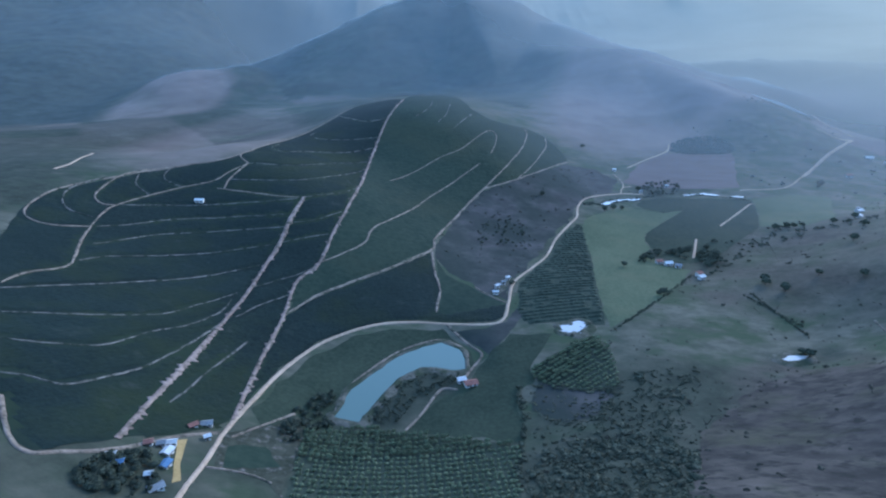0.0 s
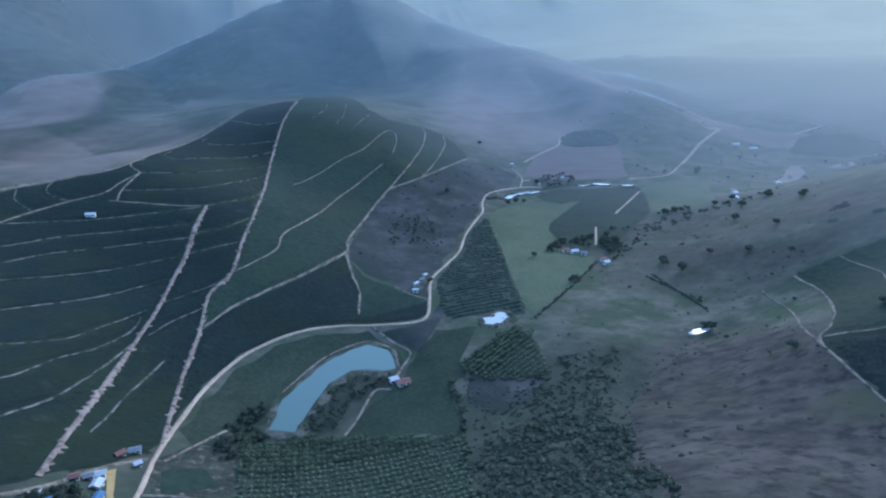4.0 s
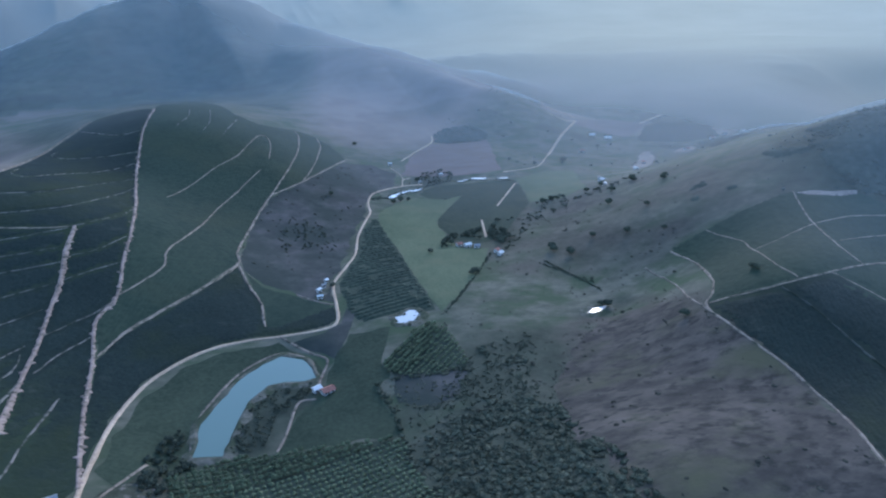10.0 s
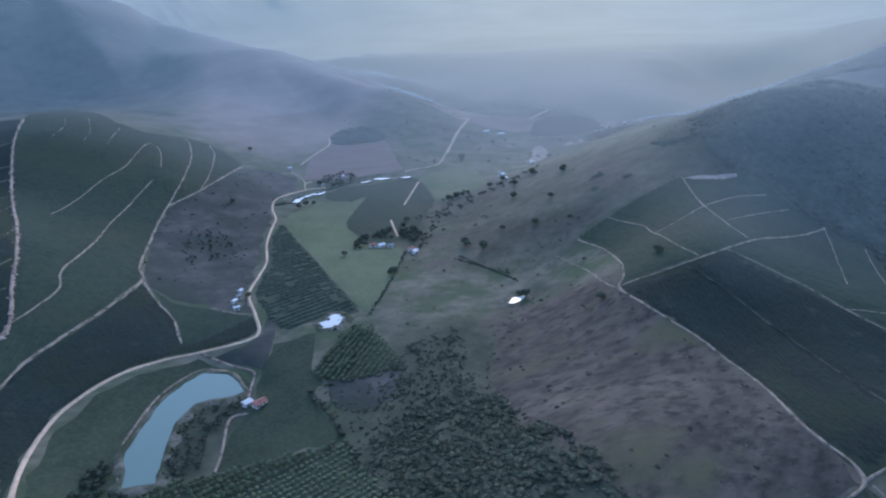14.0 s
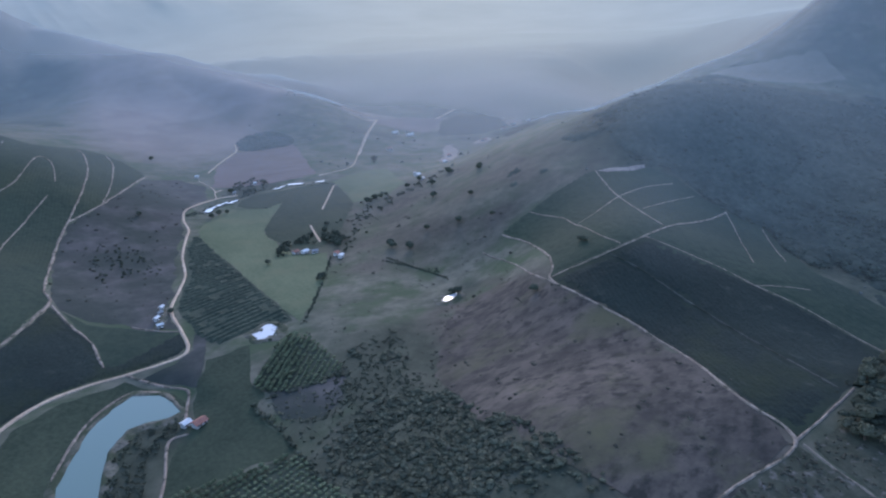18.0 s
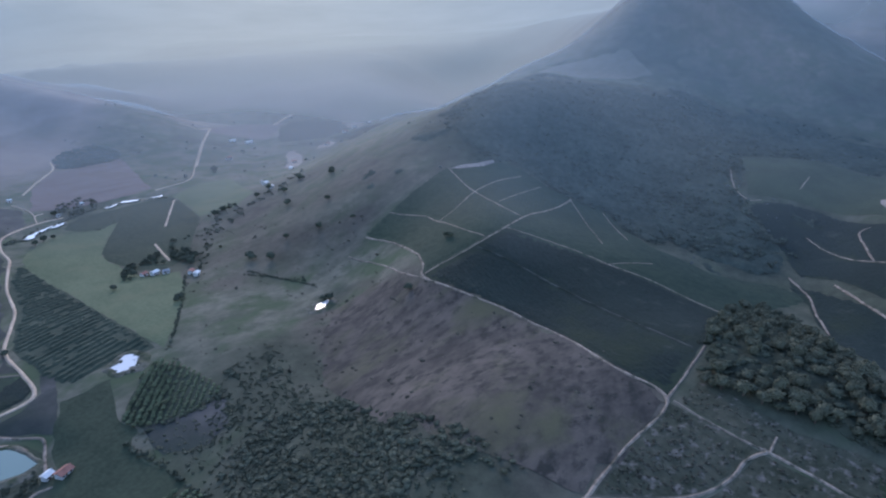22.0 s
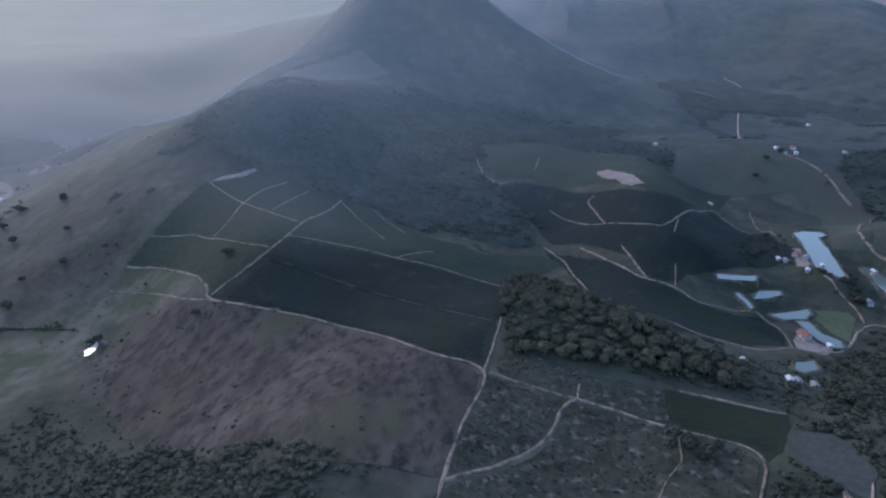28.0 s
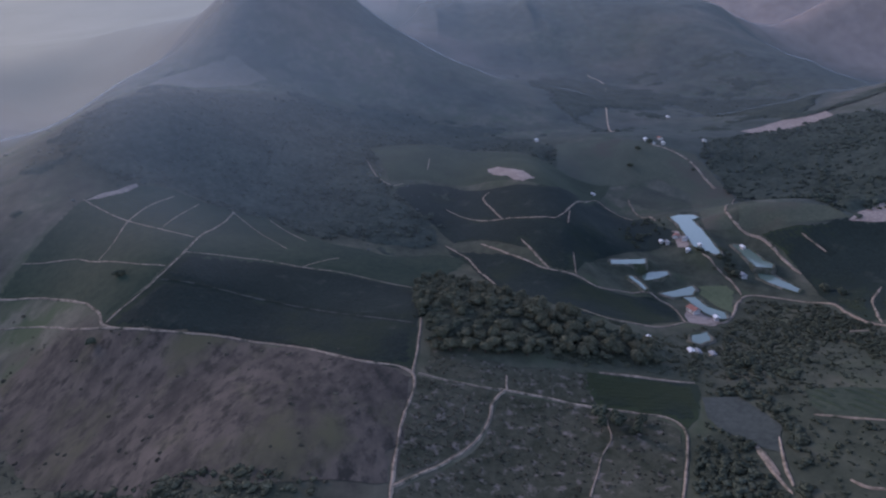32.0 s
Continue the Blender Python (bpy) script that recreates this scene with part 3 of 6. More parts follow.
WOODS["shed_trees"] = [(222, 708), (264, 721), (268, 754), (236, 746)]
WOODS["village_trees"] = [(156, 493), (188, 520), (221, 495), (236, 544), (216, 546), (177, 530)]
WOODS["fallow_wood"] = [(18, 572), (52, 615), (76, 587), (85, 533), (55, 529), (32, 537)]


def ease(v, lo, hi):
    t = np.clip((v - lo) / (hi - lo), 0, 1)
    return t * t * (3 - 2 * t)


def patchy(x, y, size, seed):
    """Smooth noise from -1 to 1 with lumps of the given size in metres."""
    x, y = np.asarray(x, float) / size, np.asarray(y, float) / size
    ix, iy = np.floor(x), np.floor(y)
    fx, fy = x - ix, y - iy
    fx, fy = fx * fx * (3 - 2 * fx), fy * fy * (3 - 2 * fy)

    def corner(a, b):
        v = np.sin(a * 127.1 + b * 311.7 + seed * 74.7) * 43758.5453
        return 2 * (v - np.floor(v)) - 1

    low = corner(ix, iy) * (1 - fx) + corner(ix + 1, iy) * fx
    high = corner(ix, iy + 1) * (1 - fx) + corner(ix + 1, iy + 1) * fx
    return low * (1 - fy) + high * fy


# the crest of the pyramid-shaped mountain north of the valley, and how steeply its flanks fall
# crest of the northern mountain: x, y, height, steepness of its sides
PYRAMID = [(-360, 1390, 22, 0.4), (-205, 1680, 122, 0.4), (-90, 1735, 178, 0.4), (30, 1755, 236, 0.4), (219, 1611, 150, 0.34), (340, 1323, 110, 0.29), (453, 1052, 58, 0.36), (525, 895, 2, 0.4)]


def pyramid(x, y):
    best = np.full(np.shape(x), -1e3)
    for (ax, ay, az, a_steep), (bx, by, bz, b_steep) in zip(PYRAMID, PYRAMID[1:]):
        dx, dy = bx - ax, by - ay
        t = np.clip(((x - ax) * dx + (y - ay) * dy) / (dx * dx + dy * dy), 0, 1)
        d = np.hypot(x - ax - t * dx, y - ay - t * dy)
        best = np.maximum(best, az + t * (bz - az) - (a_steep + t * (b_steep - a_steep)) * (np.sqrt(d * d + 900) - 30) + (2.5 + 0.03 * np.minimum(d, 150)) * patchy(x, y, 85, 27))
    # the hollow below the summit is filled so no sunlit wedge stands out
    best += 12 * np.exp(-((x - 185) / 55) ** 2 - ((y - 1430) / 150) ** 2)
    return best


def bare_land(x, y):
    h = np.full(np.shape(x), BASE, dtype=float)
    for cx, cy, up, rx, ry, turn in COFFEE_RISES + VALLEY_RISES + VALLEY_RISES_EAST + MOUNTAINS + SPURS:
        c, s = math.cos(radians(turn)), math.sin(radians(turn))
        dx, dy = x - cx, y - cy
        h = h + up * np.exp(-((c * dx + s * dy) / rx) ** 2 - ((c * dy - s * dx) / ry) ** 2)
    h = -14 + 3 * np.logaddexp(0, (h + 14) / 3)
    far = np.clip((np.hypot(x - 180, y - 350) - 700) / 700, 0, 1)
    h = h + (0.5 + 2.2 * far) * patchy(x, y, 45, 1) + far * (5 * patchy(x, y, 210, 2) + 2 * patchy(x, y, 95, 3))
    h = h + 9 * np.logaddexp(0, (pyramid(x, y) - h) / 9)
    # spurs and gullies of the high ground
    # relief lowered along the north-east, to keep far shading smooth as haze
    high = far * np.clip((h + 5) / 90, 0, 1) * (1 - 0.6 * np.exp(-((x - y) / 1000) ** 2))
    wx, wy = x + 60 * patchy(x, y, 170, 21), y + 60 * patchy(x, y, 170, 22)
    h = h + high * (22 * (0.42 - np.abs(patchy(wx, wy, 240, 23))) + 10 * (0.42 - np.abs(patchy(wx, wy, 105, 24))) + 4 * (0.42 - np.abs(patchy(x, y, 55, 25))))
    return h


def smooth_ring(points, step, closed=True):
    """A rounded line through the points, evenly stepped (Catmull-Rom)."""
    p = [Vector((x, y, 0)) for x, y in points]
    n = len(p)
    out = []
    for k in range(n if closed else n - 1):
        if closed:
            a, b, c, d = p[k - 1], p[k], p[(k + 1) % n], p[(k + 2) % n]
        else:
            b, c = p[k], p[k + 1]
            a, d = (p[k - 1] if k else b + (b - c)), (p[k + 2] if k + 2 < n else c + (c - b))
        m = max(1, int((c - b).length / step))
        for j in range(m):
            t = j / m
            out.append(0.5 * (2 * b + (c - a) * t + (2 * a - 5 * b + 4 * c - d) * t * t + (3 * b - a - 3 * c + d) * t ** 3))
    if not closed:
        out.append(p[-1])
    return np.array([(v.x, v.y) for v in out])


def edge_ring(points, step, rag=0.8, seed=3, size=9.0):
    """A closed line straight from corner to corner, with a slightly ragged edge."""
    out = []
    for (ax, ay), (bx, by) in zip(points, points[1:] + points[:1]):
        m = max(1, int(math.hypot(bx - ax, by - ay) / step))
        out += [(ax + (bx - ax) * j / m, ay + (by - ay) * j / m) for j in range(m)]
    p = np.array(out, float)
    return p + rag * np.c_[patchy(p[:, 0], p[:, 1], size, seed), patchy(p[:, 0], p[:, 1], size, seed + 1)]


def inside(ring, x, y):
    """Which of the points lie inside the ring."""
    x, y = np.asarray(x, float), np.asarray(y, float)
    r = np.zeros(x.shape, bool)
    for (ax, ay), (bx, by) in zip(ring, np.roll(ring, -1, axis=0)):
        if ay != by:
            r ^= ((ay > y) != (by > y)) & (x < (bx - ax) * (y - ay) / (by - ay) + ax)
    return r


def off_ring(ring, x, y):
    """Distance of points to the ring's line."""
    best = np.full(np.shape(x), 1e9)
    for (ax, ay), (bx, by) in zip(ring, np.roll(ring, -1, axis=0)):
        dx, dy = bx - ax, by - ay
        t = np.clip(((x - ax) * dx + (y - ay) * dy) / (dx * dx + dy * dy + 1e-9), 0, 1)
        best = np.minimum(best, np.hypot(x - ax - t * dx, y - ay - t * dy))
    return best


def stretch_steps(lo, hi, fine, far, grow):
    mid = list(np.arange(lo, hi + fine / 2, fine))
    low, high = [], []
    v, d = lo, fine
    while v > -far:
        d *= grow
        v -= d
        low.append(v)
    v, d = mid[-1], fine
    while v < far:
        d *= grow
        v += d
        high.append(v)
    return np.array(low[::-1] + mid + high)


gx, gy = stretch_steps(-320, 640, 4.0, 4800, 1.026), stretch_steps(-240, 800, 4.0, 4800, 1.026)
GX, GY = np.meshgrid(gx, gy)
GZ = bare_land(GX, GY)

LEVEL, RING = {}, {}
for key, (level, points) in WATERS.items():
    if key == "pond_large":
        ring = edge_ring(points, 2.0, 0.8, 5, 6.0)
    elif key == "pool":
        ring = edge_ring(points, 0.8, 2.0, 5, 3.0)
    elif key == "hill_pond":
        ring = edge_ring(points, 0.8, 0.5, 5, 3.0)
    elif key.startswith("river"):
        ring = edge_ring(points, 1.0, 1.3, 5, 3.5)
    elif key.startswith("lake"):
        ring = edge_ring(points, 2.0, 0.7, 5, 6.0)
    else:
        ring = smooth_ring(points, 2.5)
    RING[key] = ring
    LEVEL[key] = level


def settle_pond(ring, level, start, soft, most):
    """Bring the ground round a water down or up to its level."""
    far = start + soft
    box = (GX > ring[:, 0].min() - far) & (GX < ring[:, 0].max() + far) & (GY > ring[:, 1].min() - far) & (GY < ring[:, 1].max() + far)
    d = off_ring(ring, GX[box], GY[box])
    d[inside(ring, GX[box], GY[box])] *= -1
    w = 1 - most * (1 - ease(d, start, far))
    GZ[box] = GZ[box] * w + (level - 0.7) * (1 - w)


for key in WATERS:
    if key.startswith("lake"):
        settle_pond(RING[key], LEVEL[key], 2.0, 38.0, 0.75)
for key in WATERS:
    settle_pond(RING[key], LEVEL[key], 4.0 if key.startswith("p") or key.startswith("h") else 2.5, 18.0 if key.startswith("p") or key.startswith("h") else 9.0, 1.0)


def ground_z(x, y):
    """Height of the ground sheet."""
    x, y = np.asarray(x, float), np.asarray(y, float)
    i, j = np.clip(np.searchsorted(gx, x) - 1, 0, len(gx) - 2), np.clip(np.searchsorted(gy, y) - 1, 0, len(gy) - 2)
    u, v = (x - gx[i]) / (gx[i + 1] - gx[i]), (y - gy[j]) / (gy[j + 1] - gy[j])
    return (GZ[j, i] * (1 - u) + GZ[j, i + 1] * u) * (1 - v) + (GZ[j + 1, i] * (1 - u) + GZ[j + 1, i + 1] * u) * v


def sheet(name, verts, faces, material, smooth=True, parent=None):
    """A mesh object from arrays."""
    me = bpy.data.meshes.new(name)
    me.from_pydata(np.asarray(verts).tolist(), [], faces if isinstance(faces, list) else faces.tolist())
    me.materials.append(material)
    if smooth:
        me.shade_smooth()
    ob = new(name, me)
    if parent:
        ob.parent = parent
    return ob


cells = np.arange(GX.size).reshape(GX.shape)
quads = np.stack([cells[:-1, :-1].ravel(), cells[:-1, 1:].ravel(), cells[1:, 1:].ravel(), cells[1:, :-1].ravel()], 1)
ground = sheet("ground", np.stack([GX.ravel(), GY.ravel(), GZ.ravel()], 1), quads, M["ground"])
tagged(ground, "rolling farmland of dry grass rising to wooded mountains", "ground", kind="structure")
reach = np.hypot(GX - 180, GY - 350)


def near_ring(points, step, soft):
    """1 inside a ring, fading to 0 over the given metres outside it."""
    ring = smooth_ring(points, step)
    lo, hi = ring.min(0) - soft, ring.max(0) + soft
    out = np.zeros(GX.shape)
    box = (GX > lo[0]) & (GX < hi[0]) & (GY > lo[1]) & (GY < hi[1])
    x, y = GX[box], GY[box]
    out[box] = np.where(inside(ring, x, y), 1.0, np.clip(1 - off_ring(ring, x, y) / soft, 0, 1))
    return out


# north-eastern sector where far ground is painted paler with distance, in place of haze
haze_sector = ease(GX - 0.07 * GY, -700, 350) * ease(GY, -430, 420)
lumps = 0.55 * patchy(GX, GY, 260, 5) + 0.45 * patchy(GX, GY, 90, 6)
wood_share = ease(GZ, 5, 60) * ease(reach, 420, 800) * np.clip(0.9 + 0.7 * lumps - 0.62 * haze_sector, 0, 1)
wood_share = np.maximum(wood_share, ease(reach, 560, 900) * np.clip(0.30 + 1.0 * lumps - 0.35 * haze_sector, 0, 0.8))
wood_share = np.maximum(wood_share, (0.80 + 0.4 * lumps) * ease(reach, 520, 760) * np.maximum(ease(-GY - 0.087 * GX, -130, 150), ease(-0.974 * GX - 0.225 * GY, -160, 220) * ease(reach, 800, 1100)))
for key, dense in (("hill_wood", 0.95), ("east_foot", 0.95), ("dark_hill", 0.95), ("north_face", 0.55)):
    wood_share = np.maximum(wood_share, dense * near_ring(WOODS[key], 12, 60))
pale_haze_share = ease(reach, 480, 1500) * np.clip(0.10 + 0.62 * haze_sector + 0.45 * patchy(GX, GY, 330, 8) + 0.30 * patchy(GX, GY, 120, 9), 0, 1)
pale_haze_share = np.maximum(pale_haze_share, 0.5 * near_ring(FIELDS["purple_slope"], 20, 60))
pale_haze_share = np.maximum(pale_haze_share, 0.95 * near_ring(FIELDS["pale_slope"], 20, 70) * (0.8 + 0.3 * lumps))
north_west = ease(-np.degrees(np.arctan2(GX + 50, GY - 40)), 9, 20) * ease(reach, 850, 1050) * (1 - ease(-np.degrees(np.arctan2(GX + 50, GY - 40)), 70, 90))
wood_share, pale_haze_share = np.maximum(wood_share, north_west * (0.85 + 0.3 * lumps)), pale_haze_share * (1 - 0.8 * north_west)
pale_haze_share = np.maximum(pale_haze_share, 0.75 * near_ring(FIELDS["pale_foot"], 20, 40))
west_plots = near_ring(FIELDS["west_fields"], 20, 45)
wood_share = wood_share * (1 - west_plots) * (1 - near_ring(FIELDS["pale_foot"], 20, 50)) * (1 - 0.8 * near_ring(FIELDS["purple_slope"], 20, 60)) * (1 - near_ring(FIELDS["pale_slope"], 20, 60))
dry_share = np.clip(0.75 * near_ring(WOODS["brown_slope"], 15, 32) * (0.85 + 0.6 * patchy(GX, GY, 28, 16)), 0, 1)
dry_share = np.maximum(dry_share, np.clip(near_ring(FIELDS["dry_field"], 10, 26) * (0.9 + 0.8 * patchy(GX, GY, 13, 15)), 0, 1))
# far eastern ranges are painted pale too, in place of haze
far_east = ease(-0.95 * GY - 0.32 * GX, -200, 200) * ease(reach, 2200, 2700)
pale_haze_share, wood_share = np.maximum(pale_haze_share, 0.9 * far_east), wood_share * (1 - far_east)
lush_share = np.zeros(GX.shape)
for key in ("mountain_wood", "foot_wood", "gully_wood"):
    shade = near_ring(WOODS[key], 12, 45)
    lush_share, wood_share, pale_haze_share = np.maximum(lush_share, 0.95 * shade), wood_share * (1 - shade), pale_haze_share * (1 - shade)
for key in ("scrub", "bank", "west_bank", "farm_trees", "valley_trees", "yard_trees", "shed_trees", "village_trees", "fallow_wood", "farm_green", "low_green", "wood", "lake_trees", "yard_grove", "roadside_trees"):
    lush_share = np.maximum(lush_share, 0.9 * near_ring(WOODS[key], 6, 22))
for key in ("coffee_hill_east", "coffee_farm", "coffee_lee", "coffee_gully", "coffee_east"):
    lush_share = np.maximum(lush_share, 0.85 * near_ring(FIELDS[key], 6, 40))
lush_share = np.maximum(lush_share, west_plots)
lush_share = np.maximum(lush_share, 0.8 * near_ring(FIELDS["dry_lot"], 6, 60))
lush_share = np.maximum(lush_share, 0.8 * near_ring(WOODS["yard_trees"], 6, 60))
# a patchwork of plots over the far valley floor
u, v = 0.88 * GX + 0.47 * GY + 40 * patchy(GX, GY, 230, 17), 0.88 * GY - 0.47 * GX + 40 * patchy(GX, GY, 230, 18)
tone = np.sin(np.floor(u / 120) * 127.1 + np.floor(v / 85) * 311.7) * 43758.5453
tone = (tone - np.floor(tone)) * ease(reach, 560, 760) * (1 - ease(reach, 1900, 2600)) * (1 - ease(GZ, 10, 70))
pale_haze_share = np.clip(pale_haze_share + 0.9 * np.clip(tone - 0.5, 0, 1) - 0.8 * np.clip(tone * (1 - tone) * 4 - 0.6, 0, 1), 0, 1)
lush_share = np.maximum(lush_share, 0.75 * ((tone > 0.2) & (tone < 0.42)))
lush_share = np.clip(lush_share * (1.0 + 0.5 * patchy(GX, GY, 14, 14)), 0, 1)
hill_share = (0.65 - 0.3 * haze_sector) * ease(reach, 600, 1000) * ease(GZ, -10, 40)
for key, share in (("wood", wood_share), ("pale", pale_haze_share), ("lush", lush_share), ("dry", dry_share), ("hill", hill_share)):
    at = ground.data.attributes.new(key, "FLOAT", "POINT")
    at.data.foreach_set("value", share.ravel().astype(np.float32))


# ---- haze sheet ----
def haze_mat():
    """Painted far haze: a matt sheet, see-through by its share, tinted blue to warm."""
    m = bpy.data.materials.new("valley_mist")
    m.use_nodes = True
    nt = m.node_tree
    for n in list(nt.nodes):
        if n.type == "BSDF_PRINCIPLED":
            nt.nodes.remove(n)
    dens, co = nt.nodes.new("ShaderNodeAttribute"), nt.nodes.new("ShaderNodeTexCoord")
    dens.attribute_name = "mistiness"
    n = nt.nodes.new("ShaderNodeTexNoise")
    n.inputs["Scale"].default_value, n.inputs["Detail"].default_value = 0.0035, 3
    nt.links.new(co.outputs["Object"], n.inputs["Vector"])
    r = nt.nodes.new("ShaderNodeMapRange")
    r.inputs["From Min"].default_value, r.inputs["From Max"].default_value = 0.3, 0.7
    r.inputs["To Min"].default_value, r.inputs["To Max"].default_value = 0.95, 1.04
    nt.links.new(n.outputs["Fac"], r.inputs["Value"])
    mul = nt.nodes.new("ShaderNodeMath")
    mul.operation, mul.use_clamp = "MULTIPLY", True
    nt.links.new(dens.outputs["Fac"], mul.inputs[0])
    nt.links.new(r.outputs[0], mul.inputs[1])
    clear, mix = nt.nodes.new("ShaderNodeBsdfTransparent"), nt.nodes.new("ShaderNodeMixShader")
    soft, glow, white = nt.nodes.new("ShaderNodeBsdfDiffuse"), nt.nodes.new("ShaderNodeBsdfGlossy"), nt.nodes.new("ShaderNodeMixShader")
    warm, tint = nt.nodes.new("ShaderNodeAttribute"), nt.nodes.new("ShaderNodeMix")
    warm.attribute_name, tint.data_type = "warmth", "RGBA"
    # haze colours: dim blue, and a warm one for the glow below the sun
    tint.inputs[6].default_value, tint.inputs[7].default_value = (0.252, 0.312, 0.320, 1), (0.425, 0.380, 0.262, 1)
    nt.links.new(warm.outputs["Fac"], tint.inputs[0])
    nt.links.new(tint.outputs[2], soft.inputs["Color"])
    # normals point straight up, so slopes below put no shading on the sheet
    up = nt.nodes.new("ShaderNodeCombineXYZ")
    up.inputs[2].default_value = 1.0
    nt.links.new(up.outputs[0], soft.inputs["Normal"])
    nt.links.new(up.outputs[0], glow.inputs["Normal"])
    glow.inputs["Color"].default_value = (1.0, 0.93, 0.82, 1)
    glow.inputs["Roughness"].default_value = 0.85
    white.inputs[0].default_value = 0.15
    nt.links.new(soft.outputs[0], white.inputs[1])
    nt.links.new(glow.outputs[0], white.inputs[2])
    nt.links.new(mul.outputs[0], mix.inputs[0])
    nt.links.new(clear.outputs[0], mix.inputs[1])
    nt.links.new(white.outputs[0], mix.inputs[2])
    nt.links.new(mix.outputs[0], nt.nodes["Material Output"].inputs["Surface"])
    return m


def haze_density(x, y):
    """Haze opacity by distance and bearing from the camera's path: thickest north-east, thin west and south."""
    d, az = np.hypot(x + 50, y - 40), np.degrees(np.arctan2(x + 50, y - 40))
    depth = 1 / np.interp(az, HAZE_DEPTH[0], 1 / np.array(HAZE_DEPTH[1], float))
    start = np.interp(az, *HAZE_START)
    haze_sector = ease(az, 14, 30) * (1 - ease(az, 50, 62))
    return 1 - np.exp(-(np.clip(d - start, 0, None) / depth) ** (1 + 0.1 * haze_sector))


HAZE_DEPTH = ([-180, -60, -40, -20, -5, 10, 25, 40, 60, 75, 90, 105, 125, 180], [9000, 9000, 8500, 3400, 1500, 1150, 1050, 1050, 950, 1500, 3300, 7000, 9000, 9000])
HAZE_START = ([-180, -40, 0, 20, 40, 60, 80, 100, 180], [850, 850, 780, 580, 530, 345, 400, 440, 700])
smooth_z = np.array(GZ)
for _ in range(14):
    pad = np.pad(smooth_z, 1, mode="edge")
    smooth_z = np.maximum((pad[:-2, 1:-1] + pad[2:, 1:-1] + pad[1:-1, :-2] + pad[1:-1, 2:] + 2 * smooth_z) / 6, GZ)
# far out to the north-east the sheet is levelled, to lose dark lee slopes
level_z = smooth_z
for _ in range(110):
    pad = np.pad(level_z, 1, mode="edge")
    level_z = np.maximum((pad[:-2, 1:-1] + pad[2:, 1:-1] + pad[1:-1, :-2] + pad[1:-1, 2:] + 2 * level_z) / 6, GZ)
bearing = np.degrees(np.arctan2(GX + 50, GY - 40))
smooth_z = smooth_z + (level_z - smooth_z) * ease(np.hypot(GX + 50, GY - 40), 1250, 1500) * ease(bearing, 20, 32) * (1 - ease(bearing, 66, 80))
over_trees = np.max([near_ring(WOODS[k], 20, 30) for k in ("mountain_wood", "hill_wood", "foot_wood", "east_foot", "gully_wood", "far_valley")], axis=0)
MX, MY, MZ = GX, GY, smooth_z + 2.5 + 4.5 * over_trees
haze_d = haze_density(MX, MY)
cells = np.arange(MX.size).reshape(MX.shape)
haze_faces = np.stack([cells[:-1, :-1].ravel(), cells[:-1, 1:].ravel(), cells[1:, 1:].ravel(), cells[1:, :-1].ravel()], 1)
haze_on = (haze_d > 0.002) & (np.hypot(MX, MY) < 4700)
used, haze_faces = np.unique(haze_faces[haze_on.ravel()[haze_faces].all(1)], return_inverse=True)
# added sheet just above the ground that stands in for haze in the air
mist = sheet("valley_mist", np.stack([MX.ravel(), MY.ravel(), MZ.ravel()], 1)[used], haze_faces.reshape(-1, 4), haze_mat())
# sun glow put into the tint: warmer where dense and towards the sun's bearing
warmth = np.exp(-((np.degrees(np.arctan2(MX + 50, MY - 40)) - SUN_AZ) / 42.0) ** 2) * ease(haze_d, 0.38, 0.9)
for key, share in (("mistiness", haze_d), ("warmth", warmth)):
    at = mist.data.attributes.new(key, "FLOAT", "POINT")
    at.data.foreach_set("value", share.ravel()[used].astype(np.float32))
tagged(mist, "added see-through sheet painted as haze over far valley and mountains", "mist", kind="structure")


# ---- fields ----
def clip_cell(poly, x0, x1, y0, y1):
    """The part of a polygon that lies in one rectangle."""
    for axis, edge, keep in ((0, x0, 1), (0, x1, -1), (1, y0, 1), (1, y1, -1)):
        out = []
        for k in range(len(poly)):
            a, b = poly[k - 1], poly[k]
            da, db = (a[axis] - edge) * keep, (b[axis] - edge) * keep
            if (da >= 0) != (db >= 0):
                t = da / (da - db)
                out.append((a[0] + t * (b[0] - a[0]), a[1] + t * (b[1] - a[1])))
            if db >= 0:
                out.append(b)
        poly = out
        if len(poly) < 3:
            return []
    return poly


lift_count = [0]


